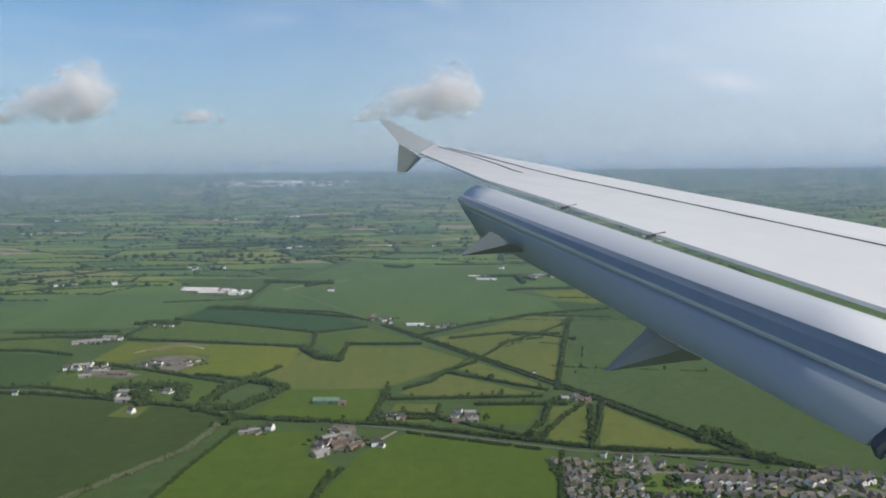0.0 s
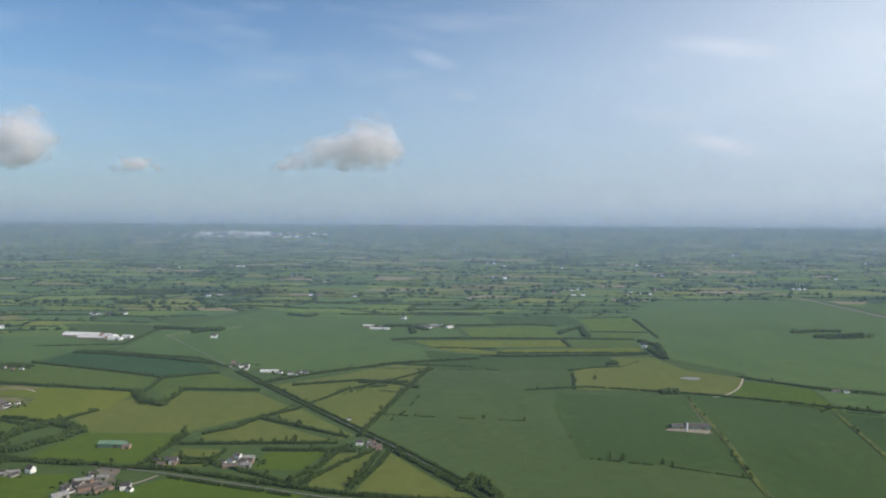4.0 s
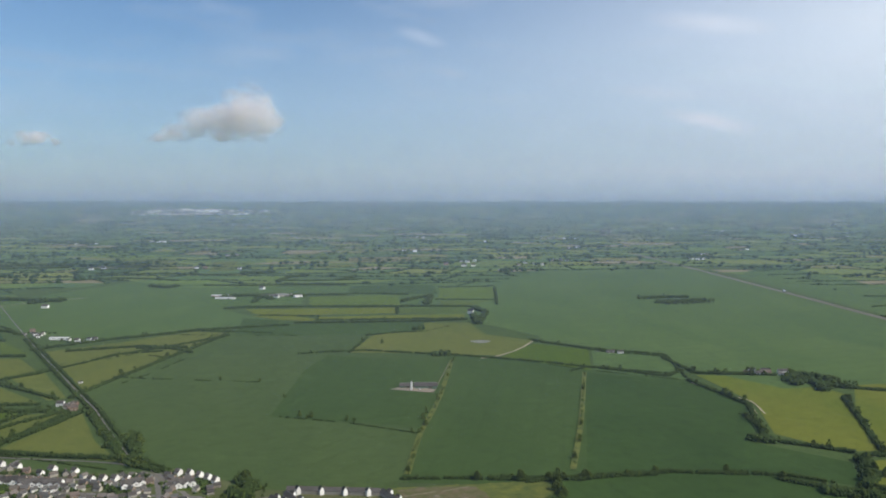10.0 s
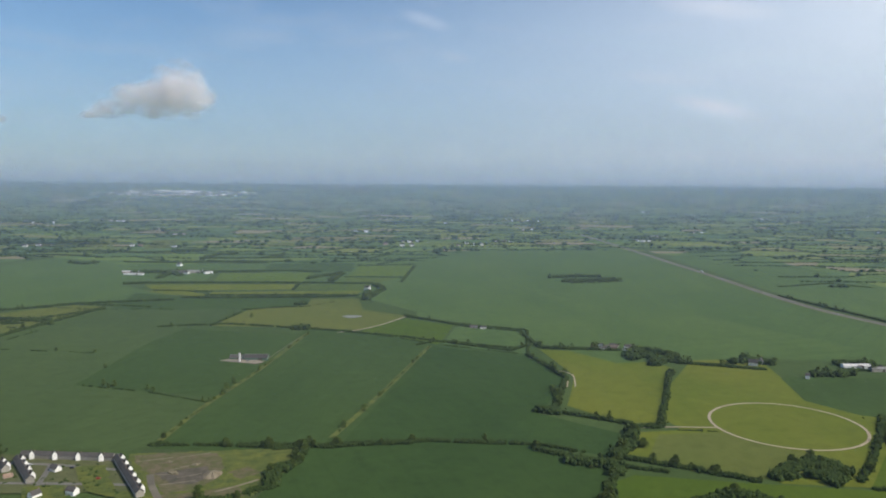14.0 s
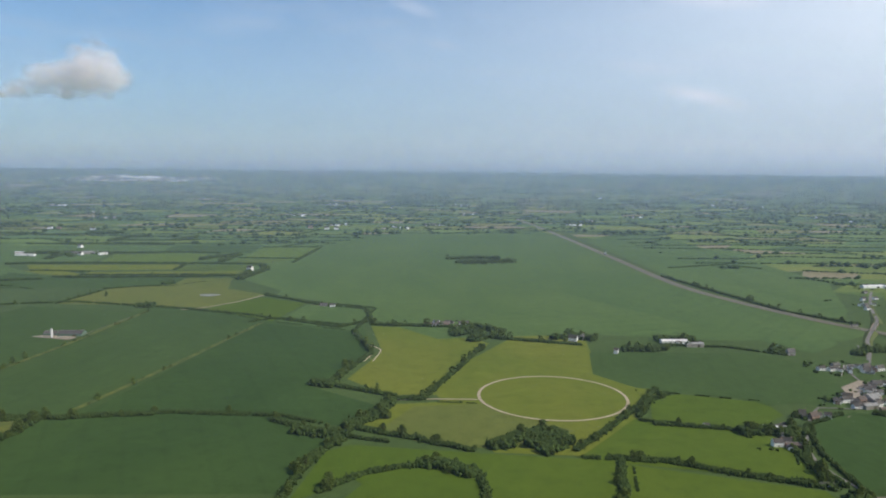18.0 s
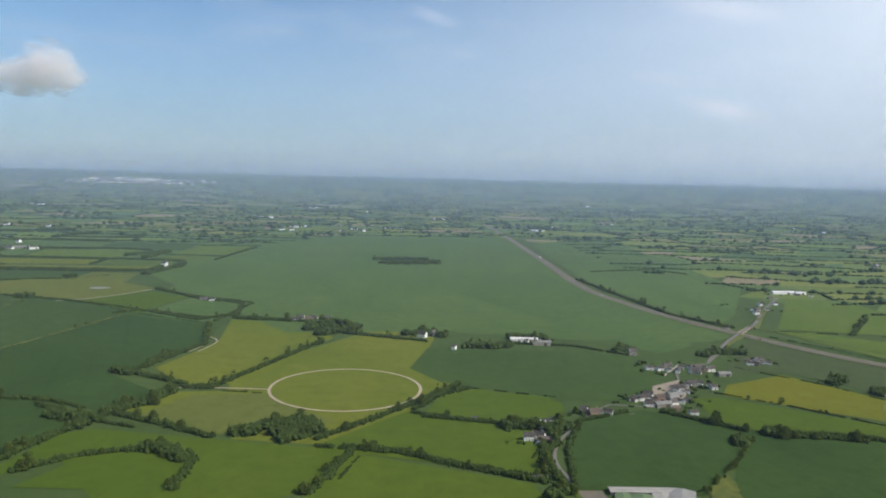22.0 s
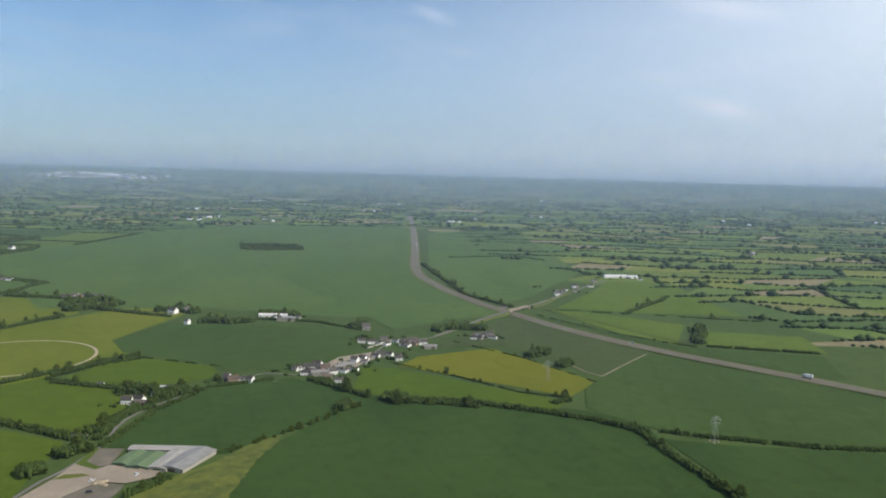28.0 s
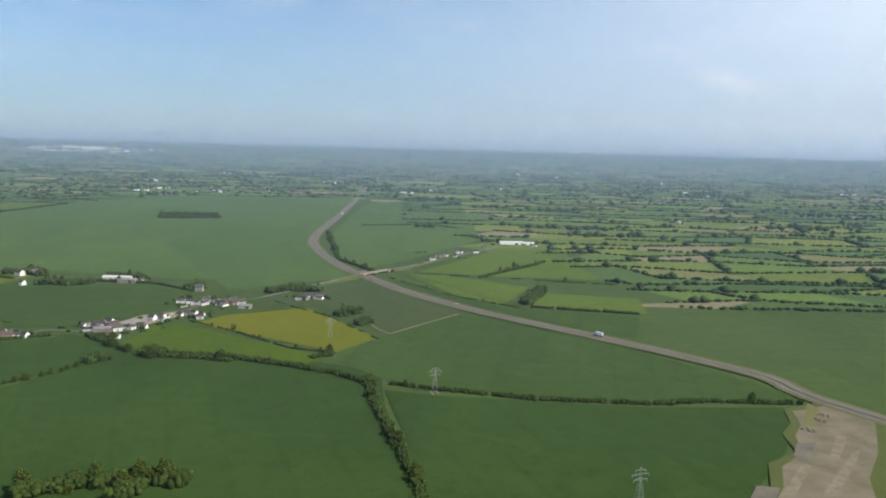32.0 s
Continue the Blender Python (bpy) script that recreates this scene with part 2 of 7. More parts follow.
# ---------------------------------------------------------------- ground, far country
def land(y):
    """Height of the land: flat, then rising gently towards the horizon."""
    return 95.0 * max(0.0, (y - 2600.0) / 2250.0) ** 2


gy = [-900, 2600, *range(2750, 4851, 150)]
ground = tagged(new("ground", mesh_of("ground", [(x, y, land(y)) for y in gy for x in (-9000, 10000)], [(2 * i, 2 * i + 1, 2 * i + 3, 2 * i + 2) for i in range(len(gy) - 1)], ROUGH_GRASS)),
                "flat green farmland reaching to the hazy horizon", "ground", kind="structure")


def inside(px, py, poly):
    hit = False
    for (x0, y0), (x1, y1) in zip(poly, poly[1:] + poly[:1]):
        if (y0 > py) != (y1 > py) and px < x0 + (py - y0) * (x1 - x0) / (y1 - y0):
            hit = not hit
    return hit


# the mapped country: beyond this line the fields are laid out at random
MAPPED = [(-1100, 0), (-900, 700), (-560, 900), (-300, 1100), (-118, 1340), (-10, 1235), (232, 1228), (468, 1212), (495, 1290), (560, 1420), (980, 1500), (1010, 1000), (1140, 770), (1200, 540), (1270, 340), (1350, 0)]


# a cheap eight-sided lump for leaves that stay far off
LUMP = (np.array([(0, 0, 1), (1, 0, 0.1), (0.1, 1, -0.1), (-1, 0, 0.1), (-0.1, -1, -0.1), (0, 0, -1)], float) * 1.12,
        np.array([(0, 1, 2), (0, 2, 3), (0, 3, 4), (0, 4, 1), (5, 2, 1), (5, 3, 2), (5, 4, 3), (5, 1, 4)]))


def far_country():
    """Irregular fields and the hedges between them, out to the horizon."""
    fv, ff, hv, hf = [], [], [], []
    iv, it = LUMP
    nx, ny = 80, 70
    ys = 500 + 4330 * (np.linspace(0, 1, ny) ** 1.25)
    grid = {}
    for j in range(ny):
        step = 86 + 56 * (j / ny)
        for i in range(nx + 1):
            x = 500 + (i - nx / 2 + 0.5 * (j % 2) * 0.7) * step
            grid[i, j] = (x + RNG.uniform(-0.42, 0.42) * step, ys[j] + RNG.uniform(-0.44, 0.44) * (ys[min(j + 1, ny - 1)] - ys[max(j - 1, 0)]) / 2)
    blobs = []

    def hedge_line(p, q):
        d = math.dist(p, q)
        near = min(p[1], q[1]) < 1500
        n = max(2, int(d / (3.0 if near else 4.8)))
        for k in range(n):
            if RNG.random() < 0.12:
                continue
            u = (k + RNG.uniform(0.2, 0.8)) / n
            x, y = p[0] + (q[0] - p[0]) * u, p[1] + (q[1] - p[1]) * u
            if inside(x, y, MAPPED):
                continue
            big = RNG.random() < (0.07 if near else 0.12)
            r = (RNG.uniform(2.2, 3.6) if near else RNG.uniform(2.4, 4.0)) if big else (RNG.uniform(1.2, 2.1) if near else RNG.uniform(1.3, 2.2))
            blobs.append((x + RNG.normal(0, 1), y + RNG.normal(0, 1), r * 1.5, r * 1.5, r * (1.0 if big else 0.7)))

    for j in range(ny - 1):
        for i in range(nx):
            a, b, c, d = grid[i, j], grid[i + 1, j], grid[i + 1, j + 1], grid[i, j + 1]
            cx, cy = (a[0] + c[0]) / 2, (a[1] + c[1]) / 2
            if not inside(cx, cy, MAPPED):
                k = len(fv)
                fv += [(*p, 0.1 + land(p[1]) * 1.004) for p in (a, b, c, d)]
                ff.append((k, k + 1, k + 2, k + 3))
            if RNG.random() < 0.84:
                hedge_line(a, b)
            if RNG.random() < 0.45:
                hedge_line(a, d)
    # copses
    for _ in range(190):
        x, y = RNG.uniform(-2500, 3600), RNG.uniform(900, 4700)
        if not inside(x, y, MAPPED):
            for _ in range(int(RNG.uniform(8, 26))):
                r = RNG.uniform(2.4, 4.6)
                blobs.append((x + RNG.normal(0, 34), y + RNG.normal(0, 7), r * 1.4, r * 1.4, r))
    B = np.array(blobs)
    V = B[:, None, :3] * 0 + iv[None] * B[:, None, 2:5] * RNG.uniform(0.75, 1.2, (len(B), len(iv), 1))
    V[:, :, 0] += B[:, None, 0]
    V[:, :, 1] += B[:, None, 1]
    V[:, :, 2] += B[:, None, 4] * 0.75 + np.array([land(v) for v in B[:, 1]])[:, None]
    Fc = it[None] + (np.arange(len(B)) * len(iv))[:, None, None]
    ob = new("far_field", arrays("far_field", np.array(fv), np.array(ff), FAR_FIELDS))
    tagged(ob, "patchwork of small hedged fields fading into haze", "field", kind="stuff")
    ob = new("far_hedge", arrays("far_hedge", V.reshape(-1, 3), Fc.reshape(-1, 3), FAR_LEAF))
    tagged(ob, "dark green hedgerows and copses between distant fields", "hedge", kind="stuff")


far_country()

# thin summer haze, thicker with distance and near the ground, imitated by tinted see-through sheets
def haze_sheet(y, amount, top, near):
    """One upright sheet with the haze's blue put into its colour; it thickens from the ground up over the height near.
    """
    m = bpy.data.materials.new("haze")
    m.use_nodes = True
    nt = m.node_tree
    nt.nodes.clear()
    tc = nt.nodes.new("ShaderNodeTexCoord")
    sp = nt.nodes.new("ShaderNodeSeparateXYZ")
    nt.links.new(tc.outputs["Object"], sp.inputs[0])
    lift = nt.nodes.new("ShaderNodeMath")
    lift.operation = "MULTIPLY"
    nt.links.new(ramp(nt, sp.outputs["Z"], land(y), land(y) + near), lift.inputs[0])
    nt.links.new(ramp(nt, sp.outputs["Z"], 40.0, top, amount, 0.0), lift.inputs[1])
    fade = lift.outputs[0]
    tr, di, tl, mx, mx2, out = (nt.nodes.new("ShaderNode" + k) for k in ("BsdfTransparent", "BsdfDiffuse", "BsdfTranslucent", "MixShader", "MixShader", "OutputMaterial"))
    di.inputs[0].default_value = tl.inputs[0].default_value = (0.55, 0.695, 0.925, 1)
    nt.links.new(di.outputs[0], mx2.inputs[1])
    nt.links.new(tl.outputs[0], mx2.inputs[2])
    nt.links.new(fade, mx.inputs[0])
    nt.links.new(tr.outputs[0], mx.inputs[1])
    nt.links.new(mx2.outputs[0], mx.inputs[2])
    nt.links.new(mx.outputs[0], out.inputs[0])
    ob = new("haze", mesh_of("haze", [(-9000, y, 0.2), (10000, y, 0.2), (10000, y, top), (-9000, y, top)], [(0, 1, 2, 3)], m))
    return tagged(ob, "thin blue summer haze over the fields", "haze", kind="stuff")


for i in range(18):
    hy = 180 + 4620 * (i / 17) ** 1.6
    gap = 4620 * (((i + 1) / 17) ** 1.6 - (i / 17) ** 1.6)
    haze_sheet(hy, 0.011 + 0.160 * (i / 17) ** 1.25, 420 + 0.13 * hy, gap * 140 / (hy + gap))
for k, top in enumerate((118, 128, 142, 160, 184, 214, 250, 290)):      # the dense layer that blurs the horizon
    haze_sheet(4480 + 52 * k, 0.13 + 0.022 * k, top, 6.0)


# ---------------------------------------------------------------- fields, roads and yards
FALLOW = crop("brown_green_fallow", (0.056, 0.080, 0.030), (0.068, 0.091, 0.034), 30.0, 0.10)
BLUE_CROP = crop("deep_green_crop", (0.034, 0.072, 0.026), (0.042, 0.082, 0.030), 5.0, 0.3)
BANK = crop("earth_bank", (0.160, 0.150, 0.085), (0.105, 0.116, 0.045))
VERGE = crop("rough_verge", (0.098, 0.112, 0.038), (0.080, 0.102, 0.032))
CROP_D = crop("shaded_cereal", (0.066, 0.112, 0.034), (0.080, 0.127, 0.038), 40.0, 0.2)
CROP_C = crop("brown_green_cereal", (0.059, 0.091, 0.028), (0.069, 0.102, 0.032), 40.0, 0.12)
ASPHALT = surface("asphalt", (0.150, 0.140, 0.125), (0.180, 0.165, 0.145), 0.05, 1.2, 0.9)
CONCRETE = surface("concrete_yard", (0.32, 0.265, 0.20), (0.245, 0.205, 0.155), 0.08, 0.9, 0.92)
GRAVEL = surface("grey_gravel", (0.180, 0.155, 0.120), (0.115, 0.104, 0.078), 0.1, 1.0, 0.95)
SAND = surface("pale_sand", (0.40, 0.33, 0.22), (0.33, 0.27, 0.18), 0.1, 1.0, 0.95)
EARTH = surface("bare_earth", (0.20, 0.165, 0.112), (0.135, 0.122, 0.070), 0.09, 0.5, 0.97, bump=0.3)
SCRUB = surface("weedy_grass", (0.130, 0.142, 0.026), (0.066, 0.092, 0.022), 0.16, 0.9, 0.97, bump=0.3, dark=0.5)
RUIN = surface("broken_slab", (0.135, 0.112, 0.085), (0.070, 0.066, 0.046), 0.25, 1.1, 0.97, bump=0.3, dark=0.55)
RUBBLE = surface("weedy_rubble", (0.150, 0.118, 0.070), (0.088, 0.100, 0.030), 0.22, 0.9, 0.97, bump=0.3, dark=0.6)
TRACK = surface("worn_track", (0.245, 0.20, 0.14), (0.165, 0.14, 0.09), 0.3, 0.8, 0.97)
PALE_ROAD = surface("worn_concrete_road", (0.142, 0.130, 0.104), (0.170, 0.154, 0.124), 0.05, 1.2, 0.9)
LABELS = {WEST_CROP: "dark olive-green cereal field", MEADOW: "light green meadow between hedges", CROP_D: "blue-green cereal field with drilled rows", VERGE: "rough weedy grassland", CROP_C: "brownish green cereal field", CROP: "even green cereal field with faint wheel lines", CROP_B: "large blue-green cereal field", DARK_CROP: "dark green cereal field",
          GRASS: "green grazed meadow between hedges", BRIGHT: "bright green grass field", PASTURE: "yellow-green pasture",
          STUBBLE: "pale dry ploughed field", OLIVE: "dry olive-green pasture", MUSTARD: "ripening yellow-green field", FALLOW: "brownish fallow field", BLUE_CROP: "deep green crop field"}
LEVEL = [0.05]


def sheet(name, pts, mat, label, category):
    """A flat piece of ground, a hand above the one laid before it."""
    LEVEL[0] += 0.004
    me = mesh_of(name, [(x, y, LEVEL[0]) for x, y in pts], [tuple(range(len(pts)))], mat)
    if me.polygons[0].normal.z < 0:
        me.flip_normals()
    return tagged(new(name, me), label, category, kind="structure")


def rough_sheet(name, pts, mat, label, category, amp=1.2):
    """A piece of ground with a ragged outline."""
    out = []
    for a, b in zip(pts, pts[1:] + pts[:1]):
        n = max(1, int(math.dist(a, b) / (1.6 * amp)))
        for i in range(n):
            p = Vector((a[0] + (b[0] - a[0]) * i / n, a[1] + (b[1] - a[1]) * i / n, 0))
            w = noise.noise_vector(p * (0.55 / amp)) * amp + noise.noise_vector(p * (1.7 / amp)) * amp * 0.5
            out.append((p.x + w.x, p.y + w.y))
    return sheet(name, out, mat, label, category)


def field(mat, *pts):
    return sheet("field", pts, mat, LABELS[mat], "field")


def smooth_line(pts, step=8.0):
    """A rounded line through the points, at even steps."""
    p = [Vector((*q, 0)) if len(q) == 2 else Vector(q) for q in pts]
    p = [2 * p[0] - p[1], *p, 2 * p[-1] - p[-2]]
    out = []
    for a, b, c, d in zip(p, p[1:], p[2:], p[3:]):
        n = max(1, int((c - b).length / step))
        for i in range(n):
            t = i / n
            out.append(0.5 * (2 * b + (c - a) * t + (2 * a - 5 * b + 4 * c - d) * t * t + (3 * b - a - 3 * c + d) * t ** 3))
    out.append(p[-2])
    return out


def ribbon(name, pts, width, mat, label, category, offset=0.0, lift=0.0, step=8.0):
    """A road or strip along a line."""
    LEVEL[0] += 0.004
    line = smooth_line(pts, step)
    v, f = [], []
    for i, q in enumerate(line):
        d = (line[min(i + 1, len(line) - 1)] - line[max(i - 1, 0)]).normalized()
        s = Vector((d.y, -d.x, 0))
        for k in (offset - width / 2, offset + width / 2):
            w = q + s * k
            v.append((w.x, w.y, q.z + LEVEL[0] + lift))
        if i:
            f.append((2 * i - 2, 2 * i - 1, 2 * i + 1, 2 * i))
    return tagged(new(name, mesh_of(name, v, f, mat)), label, category, kind="structure")


field(WEST_CROP, (-394, 566), (-310, 556), (-242, 537), (-153, 510), (-147, 494), (-158, 445), (-184, 401), (-199, 367), (-263, 369))
field(BRIGHT, (-139, 466), (-82, 474), (-84, 438), (-60, 412), (-69, 364), (-155, 366), (-148, 413))
field(BRIGHT, (-56, 410), (-49, 437), (-22, 467), (61, 440), (71, 431), (59, 360), (-69, 364))
field(BRIGHT, (-133, 505), (-117, 562), (-44, 559), (-51, 494), (-86, 493))
field(OLIVE, (-89, 694), (-18, 690), (25, 637), (0, 612), (-44, 562), (-114, 562), (-148, 606), (-124, 674), (-89, 638))
field(OLIVE, (-32, 549), (-26, 559), (5, 600), (75, 541), (28, 535))
field(OLIVE, (5, 624), (30, 637), (85, 557), (76, 548))
field(OLIVE, (-10, 721), (48, 768), (102, 821), (139, 813), (116, 715), (89, 563), (40, 648))
field(BLUE_CROP, (-289, 824), (-133, 756), (-80, 777), (-122, 845), (-226, 877), (-280, 887))
field(CROP_B, (-232, 905), (-236, 1049), (-118, 1345), (104, 1304), (123, 1050), (85, 984), (201, 863), (135, 828), (103, 827), (25, 777), (-74, 813), (-116, 855))
field(CROP_B, (-761, 1083), (-477, 1089), (-239, 927), (-286, 880), (-311, 786), (-559, 787))
field(GRASS, (-316, 731), (-293, 821), (-132, 756), (-128, 708))
field(PASTURE, (-307, 721), (-128, 695), (-133, 626), (-146, 610), (-181, 592), (-260, 635), (-311, 652))
field(GRASS, (-544, 766), (-389, 758), (-363, 724), (-362, 693), (-511, 717))
field(CROP, (-496, 695), (-336, 672), (-327, 634), (-321, 567), (-421, 586))
field(GRASS, (-310, 567), (-321, 630), (-255, 622), (-175, 579), (-170, 531), (-246, 545))
field(GRASS, (-125, 746), (-82, 774), (-21, 712), (-90, 702), (-92, 665), (-125, 713))
field(OLIVE, (-33, 526), (-1, 522), (-6, 487), (-39, 488))
field(BRIGHT, (28, 517), (73, 520), (57, 480), (26, 483))
field(OLIVE, (77, 513), (106, 519), (90, 441), (66, 447))
field(OLIVE, (115, 516), (96, 439), (178, 421), (149, 456))
field(CROP, (341, 377), (344, 421), (351, 615), (377, 707), (571, 621), (585, 526), (552, 438), (438, 388))
field(CROP_C, (106, 563), (129, 682), (154, 788), (290, 800), (261, 700), (250, 603), (247, 386), (215, 405), (176, 444))
field(CROP, (262, 695), (371, 670), (363, 584), (349, 479), (246, 505), (249, 638))
field(CROP_C, (246, 500), (349, 475), (337, 382), (248, 384))
field(CROP, (379, 677), (485, 626), (432, 400), (346, 393), (363, 540))
field(DARK_CROP, (488, 622), (565, 590), (583, 523), (552, 442), (592, 407), (578, 373), (532, 390), (439, 396))
field(FALLOW, (336, 385), (404, 380), (420, 374), (424, 297), (351, 298))
field(DARK_CROP, (402, 297), (408, 325), (414, 350), (419, 382), (439, 391), (487, 396), (532, 392), (577, 361), (558, 295), (422, 297))
field(OLIVE, (281, 708), (297, 791), (355, 870), (407, 870), (418, 797), (464, 764), (455, 734), (421, 691), (362, 702))
field(BRIGHT, (424, 686), (464, 746), (512, 715), (495, 630))
field(CROP_B, (515, 715), (579, 690), (566, 597), (498, 630))
field(CROP_B, (475, 912), (495, 1284), (664, 1430), (672, 796), (608, 675), (580, 696), (476, 752))
field(PASTURE, (700, 588), (745, 559), (733, 473), (761, 441), (749, 413), (727, 376), (691, 332), (650, 337), (620, 448))
field(BRIGHT, (685, 326), (729, 382), (790, 374), (793, 344), (784, 302), (711, 322))
field(PASTURE, (579, 612), (645, 600), (670, 551), (651, 500), (625, 425), (599, 425), (572, 458), (582, 493), (591, 529))
field(PASTURE, (685, 554), (743, 545), (737, 500), (711, 462), (737, 433), (740, 411), (718, 378), (691, 351), (644, 346), (586, 376), (603, 409), (627, 412), (649, 479))
field(OLIVE, (595, 367), (613, 405), (654, 409), (663, 390), (682, 376), (694, 365), (678, 352), (648, 342), (614, 352))
field(BRIGHT, (572, 340), (583, 348), (641, 337), (704, 326), (693, 280), (645, 281), (641, 312), (620, 324), (590, 313), (573, 296), (562, 283))
field(BRIGHT, (581, 282), (595, 312), (629, 312), (640, 300), (640, 281))
field(BRIGHT, (706, 323), (777, 292), (759, 252), (687, 254))
field(BRIGHT, (732, 371), (788, 351), (793, 326), (786, 300), (707, 331))
field(BRIGHT, (750, 421), (769, 425), (812, 409), (812, 387), (796, 373), (737, 377))
field(CROP, (728, 468), (739, 523), (868, 512), (884, 474), (872, 432), (849, 401), (814, 413), (770, 428), (747, 438))
field(DARK_CROP, (803, 332), (816, 370), (854, 392), (894, 362), (887, 339), (848, 284), (800, 289))
field(BRIGHT, (569, 332), (642, 334), (703, 325), (699, 291), (678, 270), (620, 267))
field(BRIGHT, (690, 271), (703, 297), (708, 322), (782, 293), (789, 241), (697, 237))
field(DARK_CROP, (834, 237), (843, 263), (857, 281), (863, 293), (895, 364), (925, 361), (962, 357), (1000, 346), (1022, 332), (1026, 294), (1032, 258), (1068, 200), (1080, 130), (850, 130))
field(OLIVE, (849, 280), (863, 293), (857, 280), (844, 262), (834, 237), (822, 236), (833, 259))
field(MUSTARD, (920, 443), (966, 469), (1017, 396), (997, 368), (909, 421))
field(BRIGHT, (889, 415), (907, 416), (993, 359), (984, 342), (907, 359), (887, 373))
field(FALLOW, (927, 467), (990, 575), (1062, 502), (1066, 464), (1022, 407), (1004, 437), (970, 478))
field(CROP, (1022, 407), (1062, 461), (1092, 441), (1143, 398), (1160, 373), (1202, 319), (1202, 306), (1141, 300), (1090, 306), (1027, 321), (1001, 350), (1008, 384))
field(DARK_CROP, (1025, 310), (1047, 304), (1135, 295), (1197, 298), (1171, 252), (1138, 209), (1125, 130), (1083, 130), (1047, 205))
field(CROP_B, (177, 1205), (496, 1422), (876, 1576), (914, 1214), (909, 830), (934, 702), (986, 585), (949, 560), (847, 561), (751, 583), (632, 566))
field(CROP, (742, 526), (765, 524), (861, 521), (876, 437), (851, 413), (811, 403))
field(CROP_B, (927, 890), (927, 1340), (1099, 1591), (1101, 853), (1022, 680), (990, 633), (958, 695))
field(MEADOW, (1034, 619), (1120, 784), (1180, 752), (1181, 598), (1094, 605))
field(MEADOW, (1022, 612), (1048, 610), (1120, 558), (1093, 494), (1060, 525))
field(MEADOW, (1124, 537), (1193, 524), (1185, 474), (1111, 485))
field(CROP, (1007, 588), (1092, 485), (1177, 465), (1162, 412), (1125, 436), (1077, 483))
# strips and meadows in the middle distance
field(PASTURE, (121, 978), (318, 987), (320, 941), (188, 928), (146, 933))
field(GRASS, (322, 982), (411, 988), (406, 937), (323, 941))
field(PASTURE, (140, 924), (189, 924), (223, 900), (221, 884), (179, 896))
field(PASTURE, (224, 916), (406, 933), (402, 899), (228, 892))
field(CROP, (135, 908), (222, 869), (353, 876), (354, 825), (302, 799), (206, 794), (150, 803))
field(MEADOW, (187, 1094), (319, 1106), (321, 1007), (200, 1007))
field(CROP_B, (6, 1209), (223, 1218), (230, 1124), (176, 1118), (188, 1012), (72, 1006), (31, 1093))
field(CROP, (236, 1218), (371, 1235), (376, 1119), (242, 1124))
field(MEADOW, (380, 1191), (466, 1199), (458, 1077), (376, 1071))
field(GRASS, (375, 1049), (447, 1049), (422, 1007), (376, 1007))
field(OLIVE, (125, 1575), (213, 1589), (217, 1530), (139, 1506))
field(STUBBLE, (183, 1752), (332, 1788), (328, 1657), (191, 1640))
field(OLIVE, (-286, 1602), (-295, 1709), (-185, 1670), (-131, 1489), (-260, 1508))
field(OLIVE, (-105, 1659), (-55, 1674), (-13, 1470), (-54, 1448))
field(BRIGHT, (29, 1859), (145, 1880), (135, 1707), (65, 1705))
field(CROP_D, (728, 857), (818, 928), (886, 958), (910, 814), (964, 644), (935, 546), (901, 520))
ribbon("lane", [(1022, 407), (1040, 432), (1062, 461)], 1.3, TRACK, "thin worn earth track", "lane")
ribbon("lane", [(1007, 436), (1015, 416), (1022, 407)], 1.1, TRACK, "thin worn earth track", "lane")
ribbon("lane", [(-306, 651), (-282, 707), (-242, 718)], 0.8, EARTH, "thin worn earth track", "lane")
ribbon("lane", [(-276, 665), (-254, 688), (-232, 704)], 0.8, EARTH, "thin worn earth track", "lane")
ribbon("lane", [(845, 383), (848, 385)], 0.8, EARTH, "thin worn earth track", "lane")
ribbon("lane", [(517, 706), (543, 698)], 0.8, EARTH, "thin worn earth track", "lane")

# roads and lanes
ribbon("road", [(-210, 1011), (-47, 766), (93, 563), (119, 526), (180, 429), (209, 403), (262, 372)], 1.1, ASPHALT, "straight grey country road between hedges", "road")
ribbon("road", [(-470, 588), (-392, 576), (-316, 566), (-246, 545), (-151, 510), (-85, 489), (-31, 475), (61, 441), (94, 431), (171, 419), (209, 404)], 1.4, ASPHALT, "grey country road beside a hedge", "road")
ribbon("road", [(800, 200), (790, 243), (795, 265), (798, 290), (795, 320), (806, 352), (838, 399), (860, 396), (887, 432), (904, 486), (927, 494), (949, 545)], 1.5, ASPHALT, "grey village lane", "road")
ribbon("lane", [(-30, 470), (-42, 452), (-62, 440)], 2.0, CONCRETE, "pale concrete farm lane", "lane")
ribbon("lane", [(404, 679), (421, 689), (444, 718), (464, 757)], 2.0, SAND, "pale gravel farm track", "lane")
ribbon("lane", [(566, 586), (584, 530), (580, 500)], 1.1, SAND, "pale gravel farm track", "lane")
ribbon("lane", [(580, 546), (590, 532), (586, 500)], 1.1, SAND, "pale gravel farm track", "lane")
ribbon("lane", [(358, 560), (366, 610), (376, 672)], 0.6, TRACK, "faint worn farm track beside a field margin", "lane")
ribbon("lane", [(-130, 1090), (-190, 1040), (-212, 1008)], 2.0, SAND, "pale farm track", "lane")
ribbon("lane", [(-282, 678), (-262, 700), (-235, 700), (-222, 690)], 2.2, SAND, "pale worn farm track", "lane")

